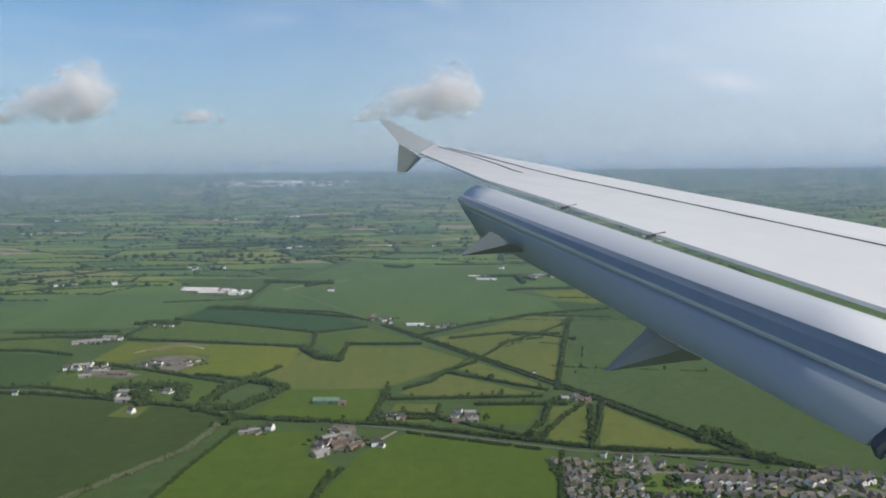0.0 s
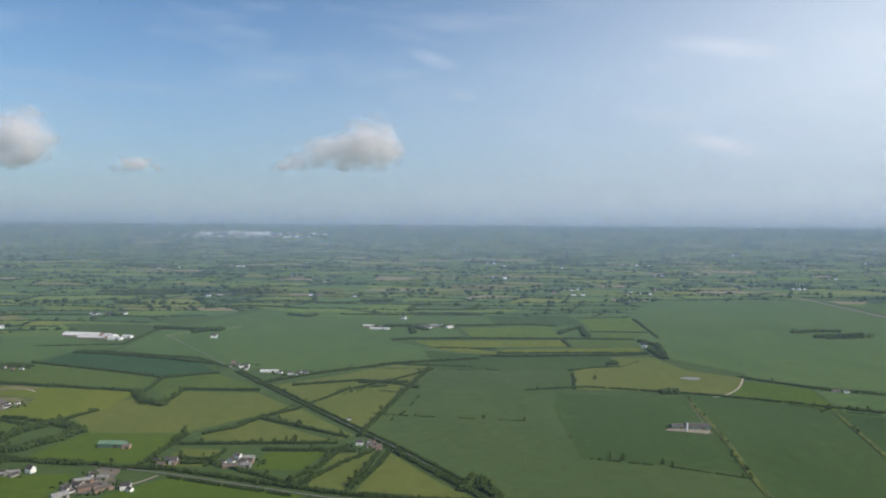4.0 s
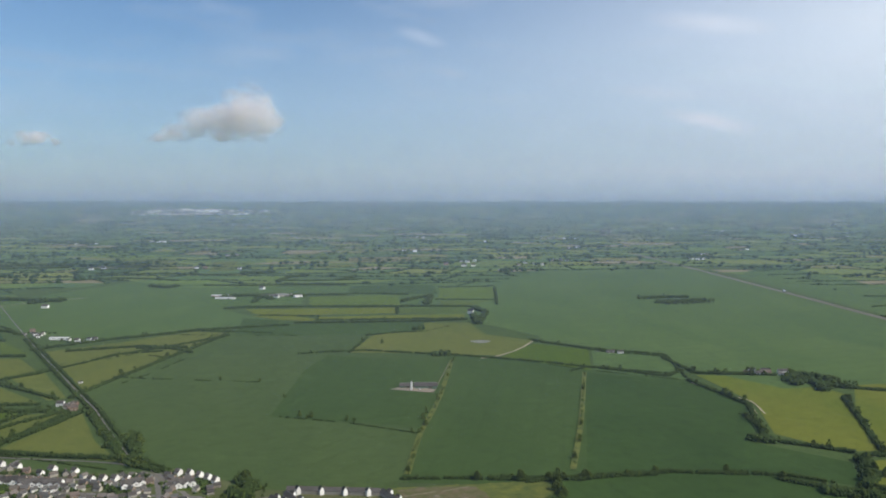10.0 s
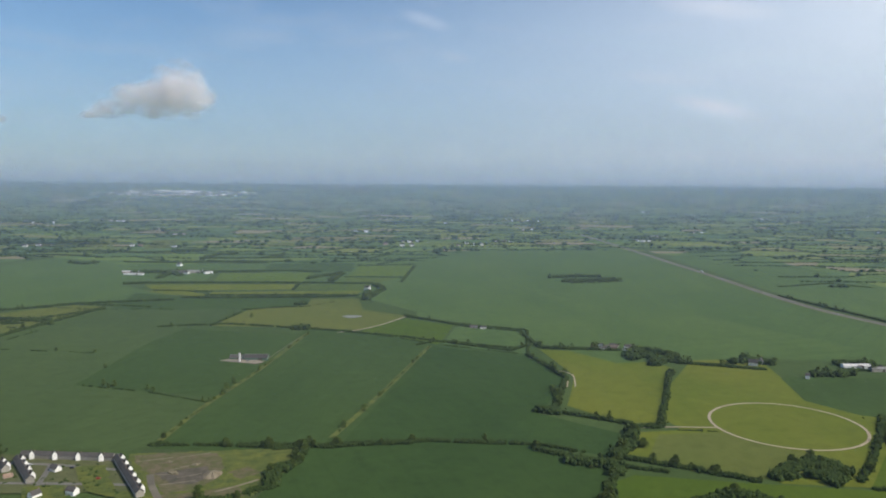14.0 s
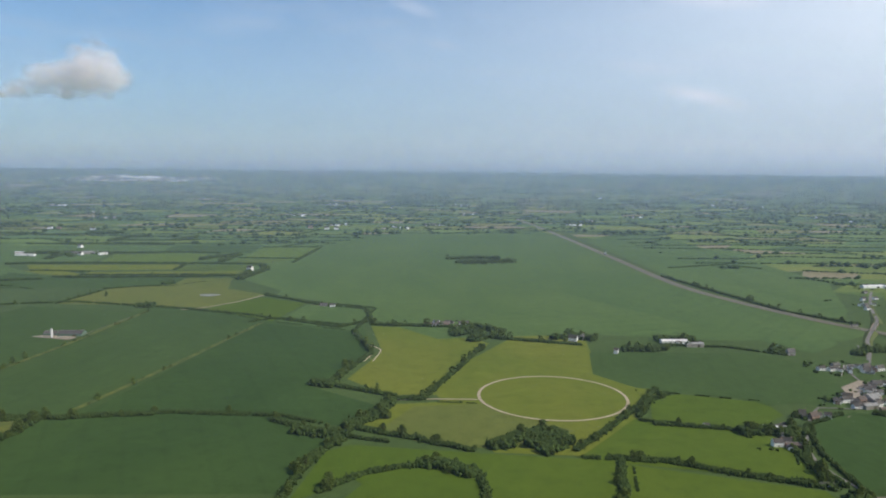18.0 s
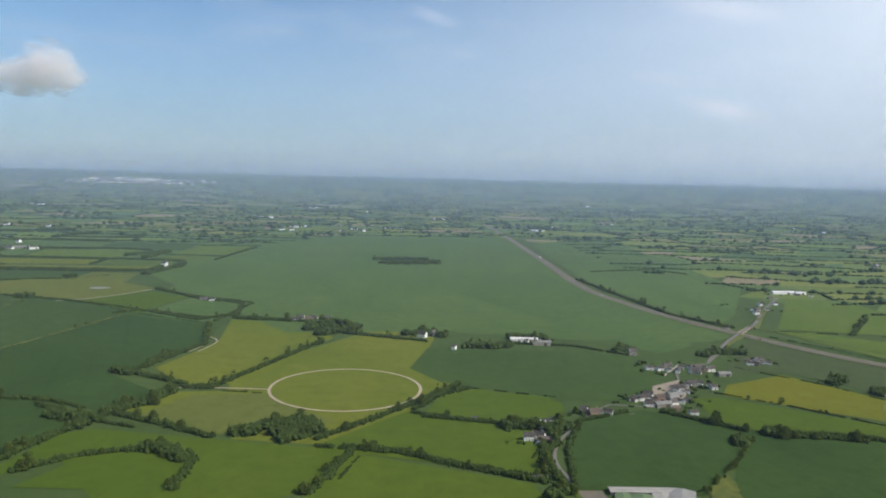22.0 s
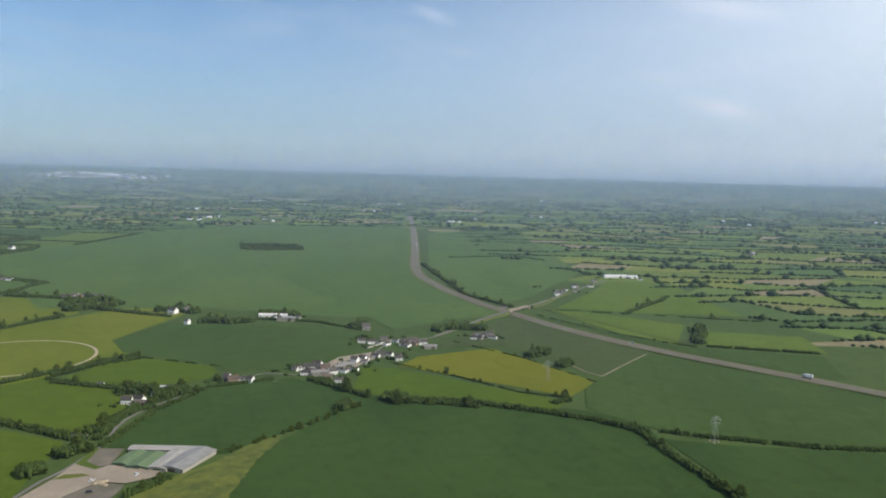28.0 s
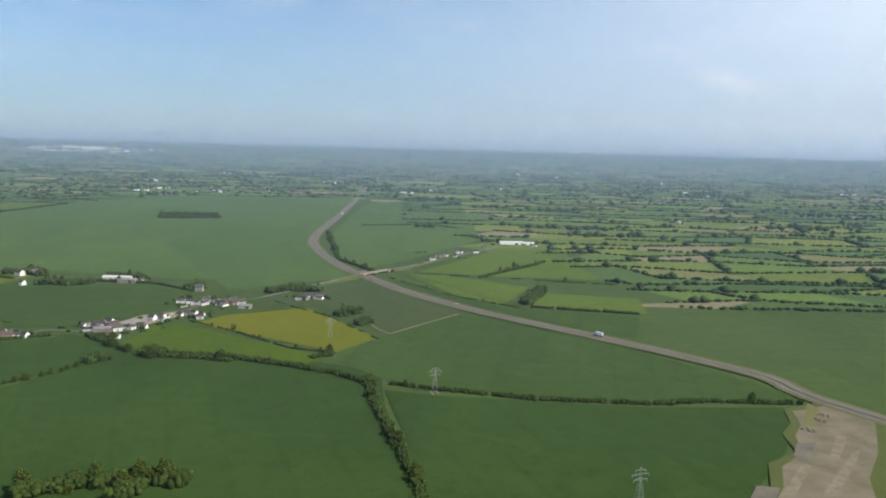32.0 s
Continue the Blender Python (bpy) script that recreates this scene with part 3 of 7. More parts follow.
# the riding ring
ring = [(693 + 42.5 * math.cos(radians(a)), 421 + 41.5 * math.sin(radians(a))) for a in range(0, 360, 12)]
ribbon("riding_ring", ring + ring[:1], 1.8, SAND, "pale sand riding ring in a yellow-green pasture", "riding ring", step=4.0)
ribbon("lane", [(600, 416), (625, 417), (650, 416)], 1.6, SAND, "thin pale path to the riding ring", "lane")

# yards and bare ground
sheet("yard", [(799, 288), (796, 270), (795, 258), (791, 240), (789, 226), (806, 228), (806, 244), (811, 256), (821, 255), (832, 263), (829, 266), (816, 269), (809, 271), (806, 267), (797, 271)], CONCRETE, "pale concrete farmyard beside a large barn", "yard")
sheet("verge", [(796.4, 271), (796.8, 287), (799, 287), (800, 273.5), (806, 269.3), (805.6, 266.4)], GRASS, "grass border round a gravel plot", "verge")
sheet("yard", [(799.4, 273.5), (798.4, 286.6), (808, 287), (809, 271.2), (806, 269)], GRAVEL, "brown-grey gravel storage plot", "yard")
sheet("yard", [(805, 228), (805, 243.9), (811, 255.5), (821, 253.8), (821.2, 246.8), (820.4, 240), (818, 228)], GRAVEL, "grey gravel yard", "yard")
sheet("verge", [(795, 256.8), (797, 261.5), (803, 262.5), (806, 261), (800, 258)], OLIVE, "strip of rough grass in a yard", "verge")
rough_sheet("yard", [(-280, 644), (-268, 668), (-240, 676), (-210, 668), (-204, 640), (-222, 612), (-250, 622)], VERGE, "rough weedy grassland", "yard")
rough_sheet("yard", [(-255, 632), (-258, 662), (-240, 666), (-227, 655), (-212, 636), (-222, 616)], GRAVEL, "grey gravel works yard", "yard")
sheet("yard", [(-278, 690), (-253, 715), (-242, 712), (-262, 682)], STUBBLE, "bare pale soil in a field", "yard")
sheet("yard", [(-247, 667), (-226, 668), (-208, 652), (-210, 646), (-229, 659)], STUBBLE, "strip of bare pale soil", "yard")
sheet("yard", [(-252, 714), (-224, 706), (-226, 699), (-250, 702)], STUBBLE, "strip of bare pale soil", "yard")
sheet("yard", [(-233, 505), (-229, 529), (-210, 524), (-211, 500)], OLIVE, "fenced grass plot round a white house", "yard")
sheet("yard", [(325, 572), (333, 579), (350, 576), (360, 570), (356, 562), (341, 567)], CONCRETE, "pale concrete yard round farm sheds", "yard")
rough_sheet("yard", [(-80, 438), (-77, 456), (-72, 484), (-58, 482), (-55, 462), (-45, 452), (-58, 438)], GRAVEL, "grey farmyard", "yard", 1.5)
sheet("yard", [(864, 409), (873, 437), (893, 452), (899, 446), (885, 415), (872, 402)], CONCRETE, "pale concrete yard among houses", "yard")
rough_sheet("yard", [(-300, 606), (-300, 628), (-278, 626), (-248, 606), (-258, 596)], GRAVEL, "grey farmyard", "yard", 2.0)
rough_sheet("yard", [(332, 377), (372, 381), (414, 385), (419, 381), (417, 360), (409, 333), (400, 310), (372, 300), (349, 300), (344, 340)], SCRUB, "rough weedy grassland", "yard", 1.5)
rough_sheet("yard", [(334, 374), (352, 378), (377, 378), (384, 362), (386, 345), (378, 333), (366, 328), (352, 348)], RUBBLE, "rough weedy building ground beside new houses", "yard", 1.8)
rough_sheet("yard", [(364, 326), (380, 331), (398, 336), (403, 326), (390, 312), (374, 310)], RUBBLE, "bare brown earth among weeds", "yard", 2.0)
rough_sheet("yard", [(388, 352), (396, 360), (404, 352), (396, 345)], RUBBLE, "bare brown earth among weeds", "yard", 2.0)
rough_sheet("yard", [(354, 352), (376, 360), (382, 347), (376, 340), (366, 338)], RUIN, "grey rubble slab on building ground", "yard", 1.4)
rough_sheet("verge", [(828, 236), (838, 258), (848, 280), (856, 296), (866, 306), (864, 292), (860, 270), (859, 241), (846, 234)], SCRUB, "rough yellow-green grass beside a crop", "verge", 1.6)
# the heap of crushed stone
v, f = [(381.5, 349.5, 2.3)], []
for k in range(1, 5):
    for i in range(18):
        a, u = i * math.pi / 9, k / 4
        w = 1 + 0.22 * noise.noise(Vector((math.cos(a) * 2, math.sin(a) * 2, u)))
        v.append((381.5 + 5.2 * u * w * math.cos(a), 349.5 + 6.4 * u * w * math.sin(a), 2.3 * (1 - u ** 1.4) * w - 0.04 * (k == 4)))
for i in range(18):
    j = (i + 1) % 18
    f.append((0, 1 + i, 1 + j))
    f += [(1 + 18 * k + i, 19 + 18 * k + i, 19 + 18 * k + j, 1 + 18 * k + j) for k in range(3)]
tagged(new("stone_heap", mesh_of("stone_heap", v, f, TRACK)), "low heap of pale crushed stone on building ground", "stone heap")
for line, wide in ((((359, 355), (367, 361)), 0.9), (((359, 372), (373, 378)), 0.8), (((361, 338), (376, 343)), 0.8), (((354, 349), (363, 351)), 0.7), (((388, 330), (396, 336), (405, 344)), 1.6), (((340, 366), (356, 372)), 0.8), (((366, 346), (376, 351)), 0.6)):
    ribbon("track", line, wide, TRACK, "pale strip of crushed stone on building ground", "track")
ribbon("lane", [(352, 350), (357, 338), (366, 322), (376, 306)], 3.2, GRAVEL, "grey-brown rough site road", "lane")
sheet("verge", [(1190.2, 295.1), (1201.2, 301.2), (1221.8, 306.8), (1228.3, 287.1), (1217.4, 268.1), (1205.8, 250.8), (1192.2, 227.5), (1181.7, 208.9), (1169.5, 177.6), (1126.1, 176.9), (1144.1, 209.2), (1152.7, 223.8), (1159.4, 240.6), (1174.3, 251.1), (1176.9, 267.9), (1185.7, 279.5)], VERGE, "strip of dry rough grass round bare earth", "verge")
sheet("yard", [(1193, 293), (1203, 297), (1221, 305), (1224, 288), (1214, 270), (1204, 252), (1188, 230), (1179, 210), (1168, 180), (1130, 180), (1146, 208), (1156, 222), (1163, 238), (1176, 250), (1181, 266), (1189, 278)], EARTH, "bare earth of a road works", "yard")
sheet("yard", [(1197.7, 268.2), (1200.3, 265.9), (1195.4, 258.2), (1185.1, 243.7), (1182.2, 244.4), (1189.0, 254.5)], TRACK, "strip of pale crushed stone on bare earth", "yard")
sheet("yard", [(1193.8, 250.5), (1198.3, 253.6), (1188.9, 240.1), (1169.7, 216.4), (1164.9, 216.2), (1179.7, 233.8)], TRACK, "strip of pale crushed stone on bare earth", "yard")
sheet("yard", [(1178.2, 259.1), (1186.0, 260.2), (1175.3, 244.1), (1171.0, 246.7)], GRAVEL, "dark grey gravel patch on bare earth", "yard")
sheet("yard", [(1147.8, 223.0), (1154.9, 221.7), (1149.9, 213.9), (1141.7, 213.6)], GRAVEL, "dark grey gravel patch on bare earth", "yard")
sheet("yard", [(1170.1, 239.2), (1173.8, 239.4), (1156.6, 215.9), (1151.9, 215.7)], TRACK, "strip of pale crushed stone on bare earth", "yard")
sheet("yard", [(1204.6, 304.2), (1205.5, 295.8), (1194.5, 276.6), (1188.5, 277.3), (1194.8, 286.9)], STUBBLE, "patch of dry yellow grass", "yard")
POND = surface("pond_silt", (0.21, 0.20, 0.17), (0.15, 0.15, 0.12), 0.15, 0.7, 0.6, spec=0.3)
sheet("pond", [(410 + 10 * math.cos(a) * (1 + 0.15 * math.sin(3 * a)), 756 + 7 * math.sin(a)) for a in np.linspace(0, 6.0, 16)], POND, "shallow drying grey pond in a pasture", "pond")
# gardens and streets of the housing estate
GARDEN = crop("gardens", (0.066, 0.094, 0.028), (0.125, 0.120, 0.060))
sheet("garden", [(60, 424), (191, 399), (214, 408), (248, 388), (262, 350), (262, 330), (70, 330)], GARDEN, "gardens and lawns between houses", "garden")
sheet("garden", [(262, 378), (337, 367), (352, 331), (262, 328)], GARDEN, "gardens and lawns between houses", "garden")
for a, b in (((96, 404), (205, 386)), ((96, 380), (240, 368)), ((120, 424), (112, 340)), ((205, 400), (228, 340)), ((228, 340), (350, 338)), ((268, 366), (334, 356)), ((300, 362), (306, 335)), ((200, 408), (240, 358)), ((224, 376), (243, 384))):
    ribbon("street", [a, ((a[0] + b[0]) / 2, (a[1] + b[1]) / 2 + 1.5), b], 2.6, ASPHALT, "grey estate street between houses", "road")

ribbon("field_margin", [(1017, 616), (1056, 562), (1087, 512), (1109, 486)], 1.6, VERGE, "strip of dry rough grass between two fields", "field margin")
# the motorway: earth verges, two carriageways, a median and the bridge over it
MW = [(880, 1900), (894, 1603), (907, 1129), (913, 842), (935, 729), (964, 645), (989, 596), (1027, 529), (1076, 469), (1123, 424), (1149, 399), (1174, 374), (1203, 340), (1210, 312), (1240, 262)]
ribbon("motorway_verge", MW, 13.0, BANK, "grassy earth bank along the motorway", "verge")
ribbon("motorway", MW, 3.1, PALE_ROAD, "grey motorway carriageway", "road", -2.5, 0.05)
ribbon("motorway", MW, 3.1, PALE_ROAD, "grey motorway carriageway", "road", 2.5, 0.05)
ribbon("median", MW, 0.9, GRAVEL, "grey gravel median with a barrier", "median", 0.0, 0.25)


# ---------------------------------------------------------------- hedges and trees
def ico(sub):
    b = bmesh.new()
    bmesh.ops.create_icosphere(b, subdivisions=sub, radius=1.0)
    v = np.array([q.co[:] for q in b.verts])
    f = np.array([[q.index for q in face.verts] for face in b.faces])
    b.free()
    return v, f


ICO = ico(1)


def clumps(name, rows, mat, rough=0.25, shape=None):
    """Leafy clumps (x, y, z, rx, rz), each an uneven lump of its own."""
    B = np.array(rows)
    iv, it = shape or LUMP
    turn = RNG.uniform(0, 6.3, len(B))
    c, s = np.cos(turn)[:, None], np.sin(turn)[:, None]
    V = np.empty((len(B), len(iv), 3))
    k = 1 + RNG.uniform(-rough, rough, (len(B), len(iv)))
    V[:, :, 0] = (iv[None, :, 0] * c - iv[None, :, 1] * s) * B[:, None, 3] * k + B[:, None, 0]
    V[:, :, 1] = (iv[None, :, 0] * s + iv[None, :, 1] * c) * B[:, None, 3] * k + B[:, None, 1]
    V[:, :, 2] = iv[None, :, 2] * B[:, None, 4] * k + B[:, None, 2]
    F = it[None] + (np.arange(len(B)) * len(iv))[:, None, None]
    me = arrays(name, V.reshape(-1, 3), F.reshape(-1, 3), mat)
    me.polygons.foreach_set("use_smooth", np.ones(len(me.polygons), bool))
    return me


BARK = surface("bark", (0.07, 0.055, 0.04), (0.10, 0.085, 0.065), 0.8, 4.0, 0.95, bump=0.02)


def trunk_mesh(h):
    """A tapered trunk that forks into three limbs."""
    v, f = [], []

    def limb(a, b, r0, r1):
        a, b = Vector(a), Vector(b)
        d = (b - a).normalized()
        u = d.orthogonal().normalized()
        w = d.cross(u)
        k = len(v)
        for p, r in ((a, r0), (b, r1)):
            for i in range(6):
                q = p + (u * math.cos(i * math.pi / 3) + w * math.sin(i * math.pi / 3)) * r
                v.append(q[:])
        for i in range(6):
            f.append((k + i, k + (i + 1) % 6, k + 6 + (i + 1) % 6, k + 6 + i))

    limb((0, 0, -0.2), (0.05, 0.02, h * 0.42), 0.30, 0.20)
    for a in (0.3, 2.4, 4.5):
        limb((0.05, 0.02, h * 0.38), (1.5 * math.cos(a), 1.5 * math.sin(a), h * 0.75), 0.15, 0.05)
    return mesh_of("trunk", v, f, BARK)


def tree_kind(h, spread, n, lean=0.0):
    """A broadleaf tree: trunk with limbs, crown of many clumps with gaps."""
    rows = []
    for i in range(n):
        a, u = RNG.uniform(0, 6.283), RNG.uniform(0, 1) ** 0.5
        z = RNG.uniform(0.14, 1.0)
        w = spread * (math.sin(math.pi * min(1.0, 0.16 + 0.80 * z)) ** 0.7) * u
        lump = 1 + 0.35 * math.sin(3 * a + h) * z
        r = RNG.uniform(0.5, 1.05) * spread * 0.20
        rows.append((w * lump * math.cos(a) + lean * z, w * lump * math.sin(a), h * z - r * 0.5, r, r * RNG.uniform(0.7, 1.0)))
    return rows


tree_models = []
for h, sp, n in ((7.5, 3.3, 300), (6.2, 2.9, 260), (8.6, 3.7, 340), (5.0, 2.4, 220), (6.8, 2.3, 250), (9.4, 3.2, 320)):
    tree_models.append((clumps("crown", [(x, y, z, r * 0.74, q * 0.74) for x, y, z, r, q in tree_kind(h, sp, n, RNG.uniform(-0.4, 0.4))], LEAF_B, 0.35, LUMP), trunk_mesh(h)))
TREE_LABELS = ("broad green hedgerow tree in full leaf", "green hedgerow tree in leaf", "tall broad tree in full summer leaf", "small round hedgerow tree", "narrow green tree in leaf", "tall green tree with an uneven crown")
NEAR, FAR_TREES = [0], []


def tree(x, y, scale=1.0, kind=None):
    k = int(RNG.integers(0, len(tree_models))) if kind is None else kind
    if y > 405 or NEAR[0] > 330:
        FAR_TREES.append((x, y, scale, k))
        return None
    base = tagged(new("tree"), TREE_LABELS[k], "tree", "trees of the hedgerows")
    base.matrix_world = pose(x, y, 0.0, 0, 0, RNG.uniform(0, 360)) @ Matrix.Diagonal((scale * RNG.uniform(0.9, 1.15), scale, scale * RNG.uniform(0.85, 1.1), 1))
    part("crown", tree_models[k][0], None, base)
    part("trunk", tree_models[k][1], None, base)
    NEAR[0] += 1
    return base


STYLE = {"L": (0.65, 1.1, 2.0, 0.05, "low trimmed dark green hedge between fields"), "M": (1.15, 2.0, 3.2, 0.10, "dense green field hedge with small trees"),
         "T": (1.5, 2.4, 3.6, 0.40, "tall overgrown hedge with trees"), "R": (1.4, 2.9, 3.6, 0.10, "thick overgrown green hedge between fields"), "W": (2.6, 4.2, 5, 1.25, "belt of dense trees and undergrowth"), "P": (1.7, 2.6, 3.4, 0.05, "pale grey-green hedge of willows along a lane"), "V": (1.0, 1.1, 1.3, 0.22, "rough grass strip with scattered bushes")}


def hedge(style, *pts):
    """A hedge along a line, with trees standing in it by its style."""
    wide, high, dense, trees, label = STYLE[style]
    leaf = LEAF_PALE if style == "P" else LEAF
    if style == "V":
        ribbon("field_margin", pts, 3.6, SCRUB, "strip of dry rough grass between two fields", "field margin")
    line = [Vector((*p, 0)) for p in pts]
    rows = []
    for a, b in zip(line, line[1:]):
        d = b - a
        far = (a.y + b.y) / 2
        fine = 0.68 if far < 440 else 0.85 if far < 640 else 1.15
        n = max(3, int(d.length * dense / (0.55 * fine ** 2)))
        side = Vector((d.y, -d.x, 0)).normalized()
        gap = RNG.uniform(0, 6.3)
        for i in range(n):
            t = (i + RNG.uniform(0, 1)) / n
            if style in "LM" and math.sin(t * d.length * 0.21 + gap) > 0.975:
                continue
            q = a + d * t + side * RNG.normal(0, wide * 0.55)
            r = fine * wide * (RNG.uniform(0.4, 0.85) if style == "W" else RNG.uniform(0.3, 0.75))
            if style in "VL" and noise.noise(q * 0.11) < (0.0 if style == "V" else -0.12):
                continue
            h = high * RNG.uniform(0.5, 1.2) * (0.85 + 0.3 * noise.noise(q * 0.15))
            z = h * RNG.uniform(0.15, 0.8)
            rows.append((q.x, q.y, z, r, h - z if h - z > 0.35 else 0.35))
        m = d.length / 5.2 * trees
        for i in range(int(m + RNG.uniform(0, 1))):
            q = a + d * RNG.uniform(0, 1) + side * RNG.normal(0, wide * 0.9)
            tree(q.x, q.y, RNG.uniform(0.3, 0.6) if style in "LMRV" else RNG.uniform(0.42, 0.85))
    return tagged(new("hedge", clumps("hedge", rows, leaf, shape=ICO if line[0].y < 330 else LUMP)), label, "hedge")


hedge("R", (-383, 563), (-312, 559), (-244, 541), (-183, 523), (-150, 502))
hedge("R", (-148, 498), (-101, 496), (-61, 484), (-31, 482), (62, 448), (95, 437), (141, 429), (186, 424))
hedge("M", (-23, 467), (60, 436))
hedge("T", (88, 554), (122, 715), (142, 804))
hedge("M", (-228, 884), (-123, 855), (-76, 805))
hedge("R", (-27, 726), (25, 774), (103, 827), (199, 857))
hedge("M", (103, 827), (188, 810))
hedge("R", (9, 720), (69, 741), (120, 734))
hedge("M", (30, 637), (66, 706), (101, 720))
hedge("T", (-38, 535), (-9, 536), (75, 538))
hedge("T", (4, 603), (36, 583), (81, 552))
hedge("R", (-29, 559), (-9, 576), (5, 606), (30, 633))
hedge("T", (-40, 559), (-45, 520), (-50, 483))
hedge("T", (106, 517), (92, 441))
hedge("T", (80, 528), (67, 482), (53, 461))
hedge("T", (-123, 678), (-89, 642), (-88, 698))
hedge("R", (-90, 702), (-18, 699))
hedge("R", (-127, 756), (-122, 708), (-123, 682))
hedge("R", (-311, 731), (-208, 712), (-125, 691))
hedge("R", (-295, 824), (-211, 792), (-126, 751), (-76, 774))
hedge("R", (-229, 887), (-277, 890))
hedge("R", (-442, 766), (-385, 763), (-331, 766))
hedge("R", (-468, 694), (-381, 690), (-336, 672))
hedge("R", (-486, 721), (-387, 744), (-318, 736), (-314, 791))
hedge("T", (-252, 622), (-172, 582))
hedge("W", (-211, 566), (-200, 573), (-193, 538))
hedge("W", (-234, 553), (-229, 567), (-217, 526))
hedge("R", (-323, 625), (-297, 642), (-255, 622))
hedge("R", (-136, 626), (-146, 606), (-157, 578))
hedge("P", (-150, 484), (-158, 440), (-184, 401), (-202, 374), (-218, 350))
hedge("T", (-140, 500), (-147, 486))
hedge("M", (-135, 478), (-148, 415), (-155, 366))
hedge("T", (-58, 412), (-66, 390), (-69, 364))
hedge("M", (72, 433), (59, 360))
hedge("T", (-43, 494), (-1, 493), (63, 451))
hedge("M", (-1, 522), (-6, 487))
hedge("W", (-186, 1032), (-152, 1068))
hedge("W", (-251, 1074), (-150, 1053))
hedge("M", (-593, 1004), (-477, 1089), (-393, 1084))
hedge("M", (-344, 926), (-243, 942), (-242, 1074))
hedge("R", (-631, 1099), (-526, 1203), (-409, 1207))
hedge("T", (118, 519), (159, 454), (184, 416), (210, 403))
hedge("W", (162, 444), (169, 464), (182, 434))
hedge("L", (94, 620), (124, 612), (219, 598))
hedge("L", (-13, 589), (9, 615), (29, 654), (32, 670))
hedge("L", (44, 665), (80, 706), (128, 687))
hedge("T", (72, 732), (105, 732), (132, 711))
hedge("L", (152, 794), (193, 800), (218, 794))
hedge("R", (24, 521), (90, 520))
hedge("T", (63, 456), (83, 494), (102, 520))
hedge("R", (97, 455), (107, 488), (114, 519))
hedge("L", (78, 441), (141, 421), (191, 403))
hedge("T", (253, 388), (261, 386))
hedge("L", (252, 504), (298, 490), (352, 463))
hedge("V", (341, 396), (348, 463), (362, 544), (378, 677))
hedge("V", (432, 400), (455, 486), (488, 624))
hedge("M", (337, 390), (373, 390), (409, 385), (438, 391), (487, 396), (532, 392))
hedge("T", (407, 349), (417, 362), (421, 385))
hedge("L", (311, 718), (373, 694), (432, 676), (495, 630), (566, 594))
hedge("M", (359, 700), (378, 694))
hedge("M", (281, 708), (293, 781))
hedge("L", (354, 814), (407, 878))
hedge("M", (464, 758), (518, 717), (579, 690), (568, 603))
hedge("T", (566, 594), (584, 523), (562, 449), (554, 444))
hedge("T", (566, 444), (585, 433), (603, 422))
hedge("T", (664, 540), (618, 417))
hedge("M", (601, 418), (618, 416))
hedge("T", (592, 399), (578, 360), (557, 371), (539, 383))
hedge("M", (576, 360), (601, 351))
hedge("T", (576, 353), (562, 316))
hedge("L", (7, 782), (72, 805), (146, 798))
hedge("M", (55, 696), (98, 736), (146, 798))
hedge("L", (110, 598), (121, 627), (133, 683))
hedge("T", (572, 679), (580, 618), (608, 612), (646, 608))
hedge("W", (644, 587), (664, 608), (685, 587), (656, 558))
hedge("M", (682, 567), (712, 558), (739, 545))
hedge("W", (733, 577), (744, 567))
hedge("L", (625, 412), (650, 409))
hedge("T", (603, 417), (620, 419))
hedge("T", (571, 501), (567, 460))
hedge("W", (551, 448), (565, 442))
hedge("T", (584, 370), (615, 354), (641, 339))
hedge("W", (578, 370), (592, 386), (600, 410))
hedge("W", (649, 342), (665, 356), (680, 364), (688, 349), (672, 335))
hedge("W", (666, 345), (685, 345))
hedge("T", (688, 338), (712, 368), (738, 403), (758, 435))
hedge("M", (689, 330), (726, 324), (752, 311), (782, 298))
hedge("M", (731, 380), (762, 369), (783, 363))
hedge("W", (776, 359), (792, 362), (800, 351))
hedge("T", (706, 324), (694, 280))
hedge("T", (573, 296), (590, 313), (605, 320), (625, 324), (641, 312), (642, 281))
hedge("W", (614, 323), (629, 320), (638, 310))
hedge("M", (403, 382), (436, 390), (484, 395), (544, 389), (566, 378))
hedge("W", (553, 366), (576, 358), (575, 347))
hedge("T", (558, 283), (568, 340))
hedge("M", (233, 703), (293, 718), (391, 691), (464, 660), (553, 607))
hedge("T", (553, 607), (575, 630))
hedge("M", (463, 768), (523, 706), (572, 685))
hedge("M", (476, 627), (495, 644), (561, 613))
hedge("T", (592, 618), (635, 611))
hedge("W", (644, 576), (664, 591), (661, 557))
hedge("T", (674, 569), (707, 556), (738, 546))
hedge("W", (765, 530), (789, 529), (800, 538))
hedge("T", (732, 384), (746, 412), (762, 425))
hedge("T", (737, 374), (745, 375))
hedge("L", (745, 433), (811, 412))
hedge("W", (653, 342), (664, 355), (687, 353), (674, 336))
hedge("T", (701, 330), (727, 325), (753, 310), (784, 296))
hedge("T", (700, 294), (701, 306))
hedge("L", (704, 294), (710, 320))
hedge("W", (795, 357), (811, 362))
hedge("M", (737, 374), (778, 364), (814, 358))
hedge("T", (786, 293), (791, 325), (792, 340))
hedge("M", (798, 288), (803, 333), (816, 371), (845, 388))
hedge("T", (816, 386), (822, 381))
